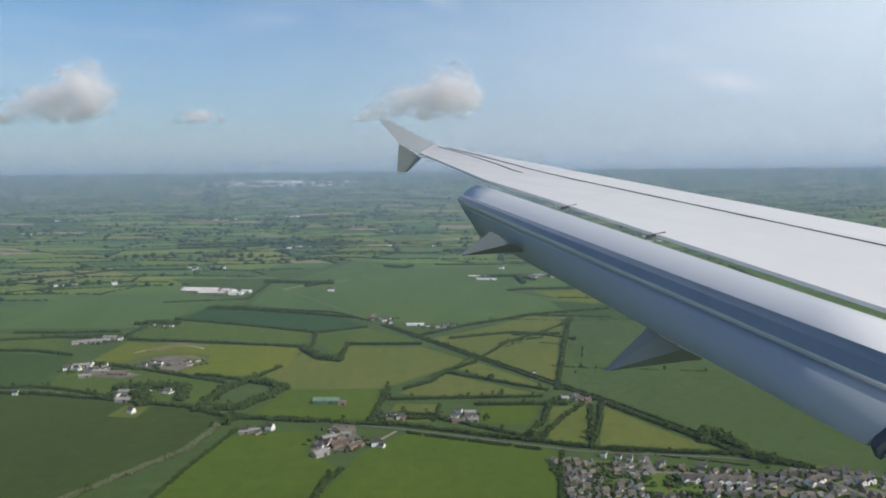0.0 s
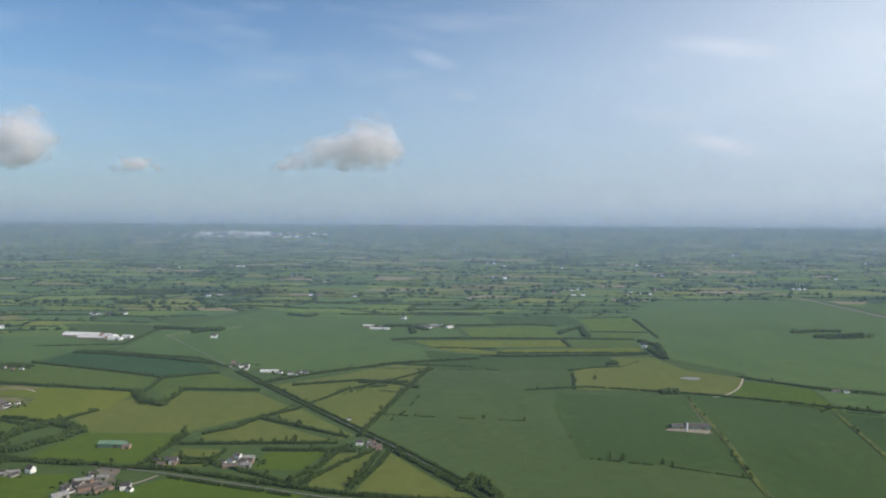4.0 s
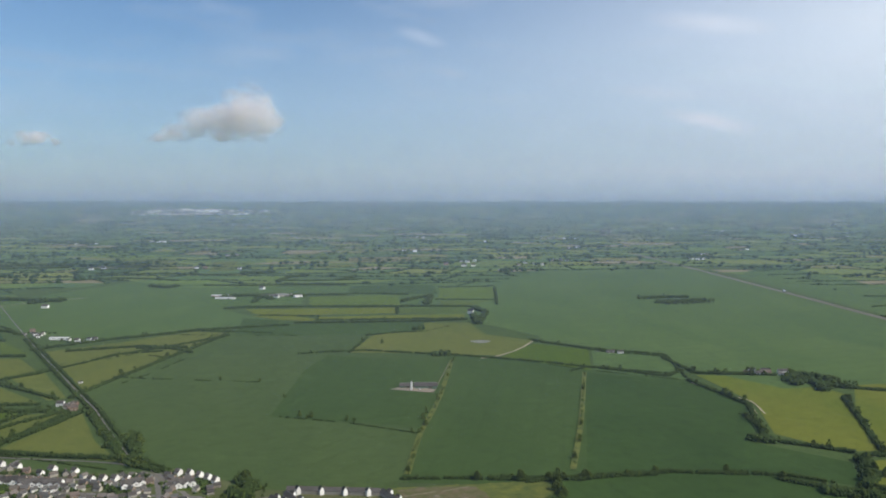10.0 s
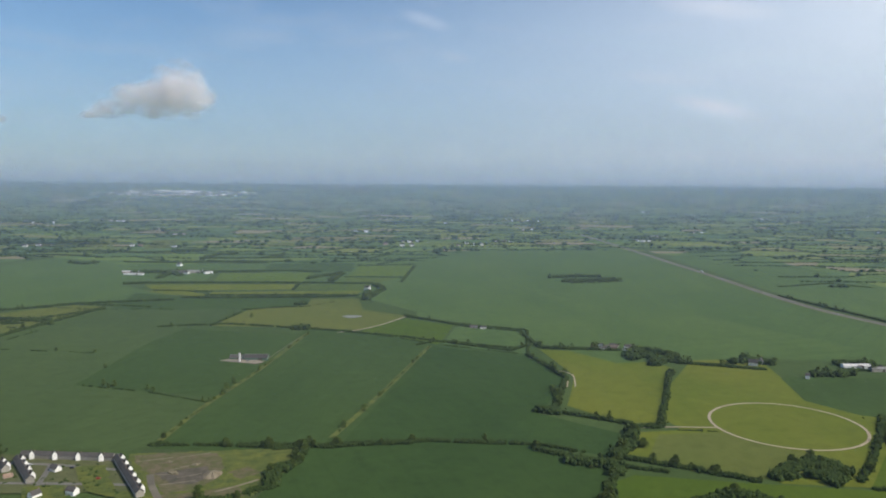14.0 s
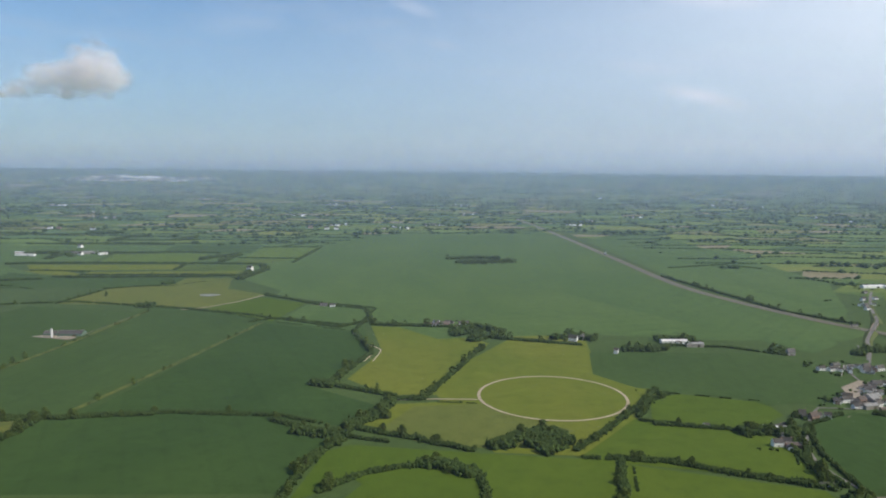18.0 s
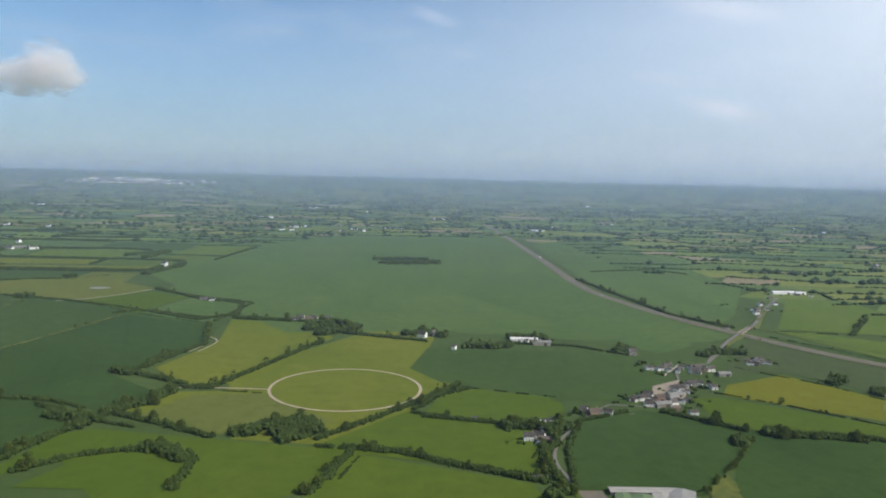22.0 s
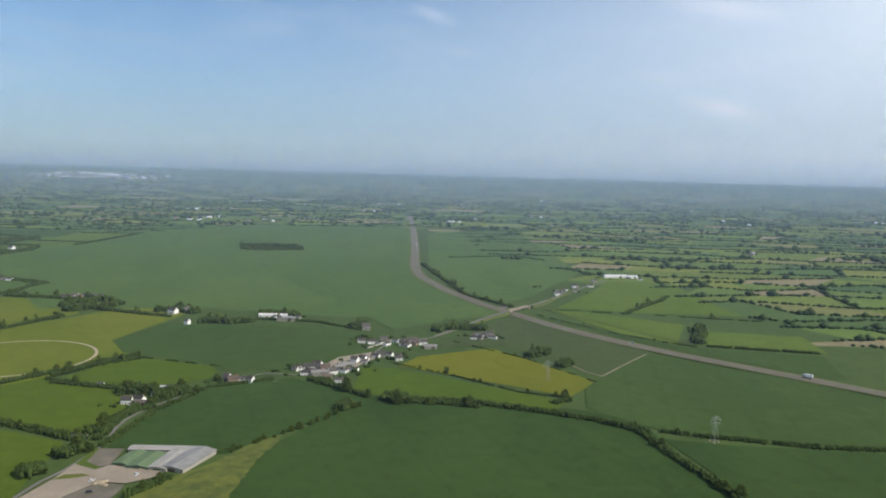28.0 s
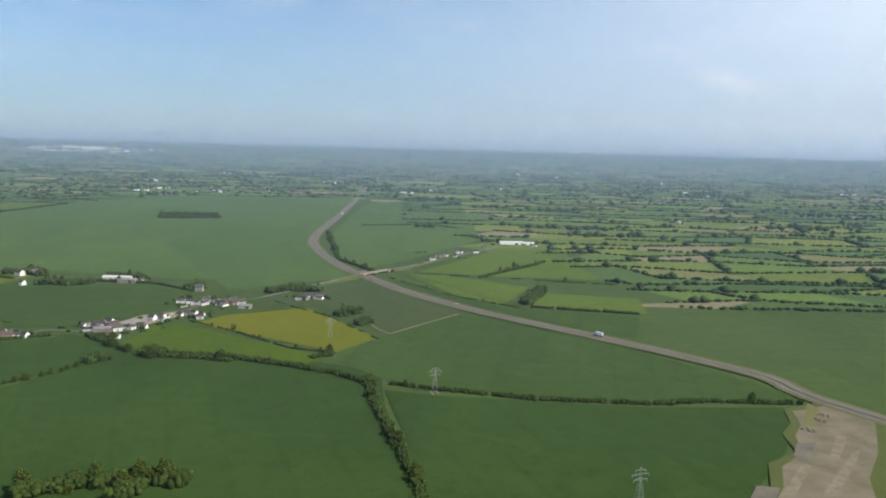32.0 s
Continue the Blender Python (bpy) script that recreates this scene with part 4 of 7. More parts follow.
# a gappy line of bushes between two crops
for i, u in enumerate((0.03, 0.08, 0.11, 0.21, 0.25, 0.29, 0.33, 0.42, 0.47, 0.52, 0.60, 0.66, 0.70, 0.74, 0.82, 0.86, 0.90, 0.94, 0.98)):
    tree(846 + 48 * u + RNG.normal(0, 0.7), 285 + 63 * u - 4 * math.sin(u * 3.1) + RNG.normal(0, 0.6), (0.30, 0.42, 0.25, 0.36)[i % 4] + 0.12 * u)
hedge("T", (863, 389), (879, 376), (896, 360))
hedge("T", (914, 353), (933, 352), (950, 347))
hedge("W", (871, 523), (883, 529))
hedge("M", (795, 545), (845, 540), (880, 515))
hedge("W", (931, 515), (943, 527), (967, 524))
hedge("L", (942, 486), (984, 445), (1016, 395))
hedge("W", (987, 449), (1001, 460))
hedge("W", (1002, 426), (1008, 434))
hedge("L", (904, 428), (939, 403), (972, 374), (997, 366))
for x, y, k in ((921, 415, 0.4), (950, 392, 0.45), (976, 373, 0.5), (994, 367, 0.6)):
    tree(x, y, k)
hedge("T", (986, 356), (996, 362))
hedge("W", (904, 357), (915, 356))
hedge("R", (915, 356), (945, 354), (976, 343), (1000, 332), (1021, 315))
hedge("L", (785, 320), (794, 340), (809, 358))
hedge("T", (793, 296), (791, 324), (800, 340))
hedge("W", (782, 259), (788, 265))
hedge("W", (786, 278), (793, 287))
hedge("M", (746, 314), (763, 308), (782, 301))
hedge("L", (843, 286), (851, 290))
hedge("T", (825, 244), (829, 252), (834, 261))
hedge("T", (1016, 326), (1023, 290), (1032, 255), (1039, 228), (1044, 205))
hedge("M", (1027, 319), (1047, 312), (1089, 302), (1136, 299), (1161, 304), (1202, 303))
hedge("W", (924, 207), (931, 211), (941, 215))
hedge("W", (954, 205), (958, 220), (971, 217))
hedge("W", (943, 215), (953, 220))
hedge("W", (674, 1018), (716, 1030), (752, 1040))
hedge("L", (1024, 609), (1094, 600), (1151, 587), (1190, 579))
hedge("T", (1084, 598), (1140, 672), (1148, 690))
hedge("W", (1108, 495), (1128, 548))
hedge("M", (1111, 487), (1179, 473))
hedge("L", (1012, 588), (1059, 519), (1107, 481))
hedge("T", (919, 901), (960, 677), (996, 619))
hedge("W", (885, 339), (888, 348))
hedge("M", (953, 975), (1042, 1011), (1078, 969))
hedge("L", (938, 1244), (1041, 1219), (1122, 1190))
hedge("W", (663, 1059), (703, 1070), (739, 1071))
for side in (-2.6, 2.6):      # both sides of the long straight road
    hedge("M", *[(x + 0.82 * side, y + 0.57 * side) for x, y in ((-60, 785), (-47, 766), (20, 669), (93, 563), (119, 526), (150, 477), (180, 429), (209, 403))])

# hedges and woods of the middle distance
hedge("R", (92, 982), (120, 992), (209, 997), (318, 997), (417, 992))
hedge("M", (150, 928), (224, 920))
hedge("M", (223, 892), (287, 895), (407, 899))
hedge("R", (202, 872), (248, 872), (355, 880), (406, 891))
hedge("M", (290, 793), (322, 809), (352, 815))
hedge("W", (341, 826), (351, 832))
hedge("R", (318, 992), (320, 937))
hedge("W", (360, 694), (376, 694))
hedge("W", (323, 1038), (339, 1066), (365, 1094), (357, 1012))
hedge("W", (419, 978), (433, 941), (416, 861), (414, 920))
hedge("R", (105, 1111), (197, 1112), (281, 1124), (332, 1112))
hedge("R", (100, 1294), (168, 1295), (241, 1305))
hedge("W", (108, 1278), (116, 1355), (145, 1364))
hedge("W", (119, 1037), (115, 1105), (138, 1065))
hedge("W", (216, 1304), (233, 1357))
hedge("R", (-4, 1231), (75, 1224), (146, 1240), (231, 1226))
hedge("W", (11, 1419), (73, 1430))
hedge("W", (-542, 1560), (-480, 1573), (-400, 1575), (-371, 1588))
hedge("W", (-511, 1503), (-440, 1516), (-357, 1529))
hedge("R", (-252, 1405), (-203, 1387), (-152, 1416), (-45, 1389), (60, 1410))
hedge("R", (-247, 1298), (-197, 1341), (-122, 1325), (-66, 1300))
hedge("W", (-88, 1222), (-55, 1201), (-43, 1223))
hedge("M", (371, 1060), (453, 1055))
hedge("M", (378, 1198), (466, 1206))
hedge("R", (469, 1192), (454, 1012))
hedge("R", (-278, 884), (-228, 874), (-153, 848), (-94, 821))
hedge("T", (419, 386), (420, 366), (415, 355))
hedge("W", (415, 358), (410, 350), (412, 335))
hedge("T", (413, 335), (403, 330), (402, 327))
hedge("T", (380, 321), (392, 321), (400, 325))
hedge("T", (384, 389), (402, 389), (420, 389), (432, 386), (455, 391), (476, 392))
tree(310, 752, 0.9)
hedge("W", (720, 566), (735, 571), (753, 562))
hedge("W", (800, 560), (812, 563), (828, 556))
# thick belts round the western farms
hedge("W", (-255, 568), (-238, 574), (-203, 569))
hedge("W", (-235, 566), (-222, 545), (-214, 533))
hedge("W", (-174, 514), (-167, 564), (-154, 584), (-137, 578), (-119, 563))
hedge("W", (-162, 519), (-146, 518), (-132, 540), (-123, 561))
hedge("R", (-203, 604), (-178, 596), (-155, 586))
hedge("T", (-150, 506), (-116, 494), (-66, 488))
hedge("T", (-344, 572), (-326, 578), (-296, 569), (-247, 548))
hedge("W", (-127, 687), (-112, 659), (-88, 642))
hedge("T", (-310, 740), (-345, 748), (-400, 742))
hedge("W", (-330, 800), (-300, 806), (-283, 797))
hedge("T", (-45, 498), (-30, 503), (-4, 500))
hedge("W", (60, 1092), (100, 1104), (180, 1098))
hedge("W", (252, 390), (262, 380), (258, 366), (252, 376))

# the long copse in the middle of the largest field
for _ in range(105):
    u = RNG.uniform(0, 1)
    tree(682 + 70 * u + RNG.normal(0, 4), 1011 + 13 * u + RNG.normal(0, 6), RNG.uniform(0.45, 0.85))
# the shrubs beside the new houses
for _ in range(26):
    u, w = RNG.uniform(0, 1), RNG.uniform(0, 1)
    tree(243 + 27 * u, 356 + 27 * w * (0.5 + 0.5 * u), RNG.uniform(0.28, 0.52))
# lone trees along the field edges
for x, y, k in ((266, 504, 0.50), (274, 502, 0.55), (299, 494, 0.45), (304, 490, 0.40), (352, 509, 0.55), (350, 497, 0.60), (347, 466, 0.50), (344, 432, 0.40), (247, 552, 0.50), (186, 605, 0.40), (219, 600, 0.45), (362, 542, 0.40)):
    tree(x, y, k)

# the trees that stand farther off, in one piece
rows = []
for x, y, sc, k in FAR_TREES:
    h, sp = ((7.5, 3.3), (6.2, 2.9), (8.6, 3.7), (5.0, 2.4), (6.8, 2.3), (9.4, 3.2))[k]
    rows += [(x + a * sc, y + b * sc, c * sc, r * sc, q * sc) for a, b, c, r, q in tree_kind(h, sp, 34 if y < 900 else 14)]
    rows += [(x, y, h * sc * 0.2, 0.35, h * sc * 0.25)]
tagged(new("far_tree", clumps("far_tree", [(x, y, z, r * 1.6, q * 1.6) for x, y, z, r, q in rows], LEAF_B, 0.3)), "green trees standing in distant hedges", "tree", kind="stuff")


# ---------------------------------------------------------------- houses and barns
WALLS = {"white": surface("white_render", (0.87, 0.86, 0.83), (0.79, 0.77, 0.73), 0.4, 3.0, 0.85, vary=0.08, dark=0.88),
         "grey": surface("grey_render", (0.34, 0.315, 0.275), (0.28, 0.26, 0.225), 0.4, 3.0, 0.9, vary=0.2),
         "brown": surface("brick", (0.26, 0.17, 0.12), (0.32, 0.23, 0.17), 0.5, 3.0, 0.9, vary=0.2),
         "raw": surface("raw_brick", (0.42, 0.27, 0.20), (0.48, 0.36, 0.28), 0.5, 3.0, 0.9, vary=0.15),
         "green": surface("green_sheeting", (0.10, 0.16, 0.12), (0.13, 0.19, 0.14), 0.3, 2.0, 0.6)}
SLATE = surface("slate_roof", (0.070, 0.064, 0.058), (0.098, 0.088, 0.080), 0.3, 2.5, 0.75, vary=0.35)
TILE_RED = surface("brown_tile_roof", (0.115, 0.090, 0.076), (0.15, 0.115, 0.095), 0.3, 2.5, 0.85, vary=0.25)
STEEL = surface("galvanised_roof", (0.29, 0.28, 0.26), (0.22, 0.21, 0.195), 0.25, 2.0, 0.55, 0.1, vary=0.15)
WHITE_ROOF = surface("white_sheet_roof", (0.66, 0.66, 0.65), (0.56, 0.56, 0.55), 0.2, 2.0, 0.6, vary=0.05, dark=0.88)
PALE_ROOF = surface("weathered_pale_roof", (0.60, 0.58, 0.56), (0.44, 0.42, 0.40), 0.08, 1.0, 0.7, vary=0.12, dark=0.8)
GREEN_ROOF = surface("green_sheet_roof", (0.115, 0.20, 0.125), (0.16, 0.25, 0.15), 0.2, 2.0, 0.6)
HALL_ROOF = surface("weathered_sheet_roof", (0.36, 0.34, 0.31), (0.28, 0.265, 0.24), 0.2, 2.0, 0.8)
MOSS_ROOF = surface("faded_green_roof", (0.11, 0.165, 0.085), (0.15, 0.20, 0.10), 0.2, 2.0, 0.8)
DARK_GLASS = surface("window_glass", (0.03, 0.035, 0.04), (0.05, 0.055, 0.06), 0.5, 2.0, 0.12, spec=0.5)
DOOR = surface("painted_door", (0.10, 0.06, 0.04), (0.05, 0.09, 0.06), 0.3, 2.0, 0.5, vary=0.3)
WHITE_TRIM = surface("white_trim", (0.75, 0.75, 0.73), (0.68, 0.68, 0.66), 0.5, 3.0, 0.6)
CACHE = {}


def box(a, b):
    """Vertices and faces of a box from corner a to corner b."""
    v = [(x, y, z) for x in (a[0], b[0]) for y in (a[1], b[1]) for z in (a[2], b[2])]
    return v, [(0, 1, 3, 2), (4, 6, 7, 5), (0, 4, 5, 1), (2, 3, 7, 6), (0, 2, 6, 4), (1, 5, 7, 3)]


def boxes(name, mat, *pairs):
    v, f = [], []
    for a, b in pairs:
        bv, bf = box(a, b)
        f += [tuple(i + len(v) for i in q) for q in bf]
        v += bv
    return mesh_of(name, v, f, mat)


def gable_body(L, W, H, rise, mat):
    l, w = L / 2, W / 2
    v = [(x, y, z) for x in (-l, l) for y, z in ((-w, -0.15), (w, -0.15), (w, H), (0, H + rise), (-w, H))]
    f = [(4, 3, 2, 1, 0), (5, 6, 7, 8, 9), (0, 1, 6, 5), (1, 2, 7, 6), (4, 0, 5, 9), (2, 3, 8, 7), (3, 4, 9, 8)]
    return mesh_of("wall", v, f, mat)


def roof_mesh(L, W, H, rise, mat, over=0.35, thick=0.16):
    """Two sloping slabs that meet at the ridge and overhang the walls."""
    l, w = L / 2 + over, W / 2
    k = rise / w
    e, d = w + over, over * k
    v = [(x, y, z) for x in (-l, l) for y, z in ((-e, H - d + 0.02), (-e, H - d + thick), (0, H + rise + thick), (e, H - d + thick), (e, H - d + 0.02), (0, H + rise + 0.02))]
    f = [(0, 1, 2, 5), (5, 2, 3, 4), (6, 11, 8, 7), (11, 10, 9, 8), (1, 7, 8, 2), (2, 8, 9, 3), (0, 6, 7, 1), (3, 9, 10, 4), (5, 11, 6, 0), (4, 10, 11, 5)]
    return mesh_of("roof", v, f, mat)


def cached(key, make):
    if key not in CACHE:
        CACHE[key] = make()
    return CACHE[key]


WORDS = {"white": "white-rendered", "grey": "grey-rendered", "brown": "brown brick"}


def window(parent, x, y, z, w=0.9, h=1.0, turn=0):
    ob = part("window", cached(("win", w, h), lambda: boxes("window", WHITE_TRIM, ((-w / 2, -0.05, 0), (w / 2, 0.03, 0.08)), ((-w / 2, -0.05, h - 0.08), (w / 2, 0.03, h)),
                                                             ((-w / 2, -0.05, 0.08), (-w / 2 + 0.08, 0.03, h - 0.08)), ((w / 2 - 0.08, -0.05, 0.08), (w / 2, 0.03, h - 0.08)))), None, parent)
    ob.matrix_local = pose(x, y, z, 0, 0, turn)
    part("pane", cached(("pane", w, h), lambda: boxes("pane", DARK_GLASS, ((-w / 2 + 0.08, -0.02, 0.08), (w / 2 - 0.08, 0.02, h - 0.08)))), None, ob)
    return ob


HOUSE_SCALE = 0.58


def house(x, y, L, W, H, turn, col, plain=False, size=HOUSE_SCALE):
    low = H < 3.2
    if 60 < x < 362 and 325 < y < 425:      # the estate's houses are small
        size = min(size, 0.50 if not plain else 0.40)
    rise = W * (0.34 if low else 0.46)
    base = tagged(new("house"), f"{WORDS[col]} {'bungalow' if low else 'house'} with a dark slate gable roof" if col != "brown" else "brown brick house with a tiled gable roof", "house", "country houses")
    base.matrix_world = pose(x, y, 0, 0, 0, turn) @ Matrix.Scale(size, 4)
    part("wall", cached(("w", L, W, H, col), lambda: gable_body(L, W, H, rise, WALLS[col])), None, base)
    part("roof", cached(("r", L, W, H, col), lambda: roof_mesh(L, W, H, rise, TILE_RED if col == "brown" else SLATE)), None, base)
    if L >= 6 and H > 2.6:
        part("chimney", cached(("c", H, rise, L), lambda: boxes("chimney", WALLS["brown"], ((L / 2 - 0.9, -0.35, H + rise * 0.55), (L / 2 - 0.25, 0.35, H + rise + 0.8)),
                                                               ((L / 2 - 0.75, -0.15, H + rise + 0.8), (L / 2 - 0.4, 0.15, H + rise + 1.1)))), None, base)
        for s in (() if plain else (-1, 1)):
            for u in (-0.28, 0.28):
                window(base, u * L, s * (W / 2 + 0.02), 0.9, turn=0)
                if H > 4.2:
                    window(base, u * L, s * (W / 2 + 0.02), 2.9, turn=0)
        window(base, -L / 2 - 0.02, 0, H - 0.6, turn=90)
        ob = part("door", cached("door", lambda: boxes("door", DOOR, ((-0.5, -0.06, 0), (0.5, 0.04, 2.0)), ((0.30, -0.10, 0.95), (0.38, -0.06, 1.03)))), None, base)
        ob.matrix_local = pose(0, -W / 2 - 0.02, 0)
    return base


def barn(x, y, L, W, H, turn, wall, roof, label):
    rise = W * 0.2
    base = tagged(new("barn"), label, "barn", "farm sheds")
    base.matrix_world = pose(x, y, 0, 0, 0, turn) @ Matrix.Diagonal((0.85 if L > 20 else 0.65, 0.65, 0.6, 1))
    part("wall", cached(("bw", L, W, H, wall.name), lambda: gable_body(L, W, H, rise, wall)), None, base)
    part("roof", cached(("br", L, W, H, roof.name), lambda: roof_mesh(L, W, H, rise, roof, 0.3, 0.12)), None, base)
    ob = part("sliding_door", cached(("bd", H), lambda: boxes("sliding_door", DOOR, ((-1.6, -0.08, 0), (1.6, 0.02, H * 0.8)), ((-2.0, -0.12, H * 0.8), (2.0, 0.0, H * 0.8 + 0.15)))), None, base)
    ob.matrix_local = pose(L * 0.2, -W / 2 - 0.03, 0)
    part("ridge_cap", cached(("rc", L, W, H), lambda: boxes("ridge_cap", STEEL, ((-L / 2 - 0.3, -0.25, H + rise + 0.08), (L / 2 + 0.3, 0.25, H + rise + 0.2)))), None, base)
    return base


def long_barn(x, y, L, W, H, turn, col):
    return barn(x, y, L, W, H, turn, WALLS["white"], WHITE_ROOF, "long white farm shed with a pale sheet roof")


def grey_barn(x, y, L, W, H, turn, col):
    return barn(x, y, L, W, H, turn, WALLS[col], STEEL if col == "grey" else TILE_RED, "grey farm shed with a corrugated roof" if col == "grey" else "brown farm shed with a rusty roof")


def pale_barn(x, y, L, W, H, turn, col):
    return barn(x, y, L, W, H, turn, WALLS[col], PALE_ROOF, "low shed with a weathered pale sheet roof")


def dark_barn(x, y, L, W, H, turn, col):
    return barn(x, y, L, W, H, turn, WALLS[col], SLATE, "dark-roofed farm shed beside a concrete yard")


def green_barn(x, y, L, W, H, turn, col):
    return barn(x, y, L, W, H, turn, WALLS["green"], GREEN_ROOF, "green sheeted barn with a green roof")


def terrace(x, y, L, W, H, turn, col):
    """A row of joined houses with white gables at the front."""
    rise = W * 0.46
    base = tagged(new("terrace"), "row of joined houses with slate roof and white gables", "house", "country houses")
    base.matrix_world = pose(x, y, 0, 0, 0, turn) @ Matrix.Diagonal((1, 0.65, 0.65, 1))
    part("wall", cached(("tw", L, W, H), lambda: gable_body(L, W, H, rise, WALLS["white"])), None, base)
    part("roof", cached(("tr", L, W, H), lambda: roof_mesh(L, W, H, rise, SLATE)), None, base)
    for u in (-0.36, 0.12, 0.42):
        for nm, me in (("gable", cached(("tg", H), lambda: gable_body(3.4, 3.2, H + 0.4, 1.5, WALLS["white"]))), ("gable_roof", cached(("tgr", H), lambda: roof_mesh(3.4, 3.2, H + 0.4, 1.5, SLATE, 0.2)))):
            ob = part(nm, me, None, base)
            ob.matrix_local = pose(u * L, -W / 2 + 0.6, 0, 0, 0, 90)
        window(base, u * L, -W / 2 - 1.15, 1.0)
        window(base, u * L, -W / 2 - 1.15, 3.0)
    for u in (-0.2, -0.05, 0.28):
        window(base, u * L, -W / 2 - 0.02, 1.0)
        part("chimney", cached(("tc", H, u), lambda: boxes("chimney", WALLS["brown"], ((u * L - 0.35, -0.35, H + rise * 0.6), (u * L + 0.35, 0.35, H + rise + 0.9)))), None, base)
    return base


def row_houses(a, b, gables, side, face):
    """A row of low joined houses from a to b, with white gables that face one way."""
    L, W, H = math.dist(a, b), 3.6, 2.5
    rise = 1.5
    base = tagged(new("terrace"), "row of low joined houses with dark roofs and white gables", "house", "country houses")
    base.matrix_world = pose((a[0] + b[0]) / 2, (a[1] + b[1]) / 2, 0, 0, 0, math.degrees(math.atan2(b[1] - a[1], b[0] - a[0])))
    part("wall", gable_body(L, W, H, rise, WALLS["grey"]), None, base)
    part("roof", roof_mesh(L, W, H, rise, SLATE, 0.15, 0.1), None, base)
    for i in range(gables):
        u = L * ((i + 0.5) / gables - 0.5)
        for nm, me in (("gable", gable_body(2.6, 2.2, H + 0.7, 1.7, WALLS["white"])), ("gable_roof", roof_mesh(2.6, 2.2, H + 0.7, 1.7, SLATE, 0.06, 0.08))):
            part(nm, me, None, base).matrix_local = pose(u, side * (W / 2 - 0.4), 0, 0, 0, face - math.degrees(math.atan2(b[1] - a[1], b[0] - a[0])))
        part("window", boxes("window", DARK_GLASS, ((u - 0.3, side * (W / 2 + 0.82) - 0.02, 0.5), (u + 0.3, side * (W / 2 + 0.82) + 0.02, 1.0))), None, base)
        part("chimney", boxes("chimney", WALLS["brown"], ((u + 1.0, -0.15, H + rise * 0.7), (u + 1.3, 0.15, H + rise + 0.4))), None, base)
    return base


pale_barn(-322, 1006, 60, 26, 3.6, -8, "brown")
pale_barn(-302, 986, 44, 14, 3.2, -8, "brown")
pale_barn(-283, 999, 22, 18, 4, -30, "white")
pale_barn(-268, 978, 22, 12, 4.5, -8, "white")
pale_barn(-258, 993, 20, 10, 4.5, -8, "white")
grey_barn(-345, 1018, 24, 12, 3.5, -8, "brown")
grey_barn(-347.1, 718.7, 26, 10, 4, 20, "grey")
grey_barn(-333.4, 722.6, 22, 9, 4, 20, "grey")
grey_barn(-329.9, 736.3, 20, 9, 4, -5, "grey")
house(-317.5, 731, 8, 6, 4.5, 10, "white")
house(-318.1, 625.1, 12, 7, 4, 15, "white")
grey_barn(-310, 633.5, 20, 9, 4, 15, "grey")
house(-304.2, 636.8, 9, 7, 4, -10, "white")
house(-309.3, 624.8, 9, 7, 4, -25, "white")
grey_barn(-285.9, 615.3, 20, 8, 3.5, 5, "grey")
grey_barn(-267.7, 608, 22, 8, 3.5, -10, "brown")
grey_barn(-293.3, 602.5, 14, 8, 3.5, 15, "grey")
house(-255.6, 631.2, 8, 6, 4, 0, "white")
grey_barn(-239.6, 557.3, 20, 9, 4, -5, "grey")
grey_barn(-235.3, 538.4, 16, 8, 4, -5, "grey")
house(-209.1, 557.5, 10, 7, 4, 0, "white")
house(-218.4, 511.9, 8, 7, 5, -25, "white")
house(-325, 557.8, 7, 6, 3.5, 0, "white")
house(-113.3, 476.2, 9, 7, 5, -25, "white")
grey_barn(-123, 473.4, 12, 6, 3, 10, "grey")
grey_barn(-128.7, 469.6, 10, 5, 3, 10, "grey")
green_barn(-83.9, 530.1, 22, 12, 4.5, -3, "green")
grey_barn(-72.3, 525.9, 8, 8, 3.5, 0, "brown")
grey_barn(-73.6, 432.4, 14, 10, 4, 40, "grey")
grey_barn(-64.2, 446.3, 18, 8, 4, 45, "brown")
grey_barn(-71, 457.8, 16, 7, 4, 20, "grey")
grey_barn(-54.1, 444.2, 16, 7, 4, 45, "brown")
grey_barn(-62, 463.3, 10, 7, 4, 0, "grey")
house(-41.1, 446.5, 10, 7, 5, 10, "white")
house(-37.4, 443.6, 6, 5, 3, -25, "white")
house(-28.3, 493.6, 9, 7, 4.5, 0, "white")
house(-35.3, 489.4, 8, 5, 3, 0, "brown")
house(11.7, 503.5, 8, 6, 4.5, -25, "white")
grey_barn(19.5, 500.9, 12, 8, 4, 0, "grey")
grey_barn(11.2, 485.6, 14, 7, 3.5, 0, "brown")
grey_barn(21.2, 487.4, 10, 8, 3.5, 0, "grey")
long_barn(-26, 782, 22, 7, 3, 0, "white")
house(-60.5, 803.3, 8, 6, 4, 20, "white")
house(-74.6, 824.5, 9, 6, 4, 20, "brown")
house(-52.4, 791.6, 6, 5, 3.5, 20, "white")
house(-2, 770.1, 8, 6, 3.5, 0, "white")
house(13, 777.3, 8, 6, 3.5, 0, "grey")
house(91.2, 535.1, 9, 6, 4, 0, "white")
house(99.1, 528.3, 8, 6, 4, 15, "grey")
house(105.7, 524.3, 8, 6, 4, 15, "brown")
house(-392.8, 1199.7, 12, 9, 5, 0, "white")
house(-351.7, 1215.4, 12, 9, 5, 0, "white")
house(-371.4, 1204.3, 12, 9, 5, 0, "grey")
house(-296.6, 1488.1, 14, 9, 5, 0, "white")
house(-279.5, 1505.7, 14, 9, 5, 0, "white")
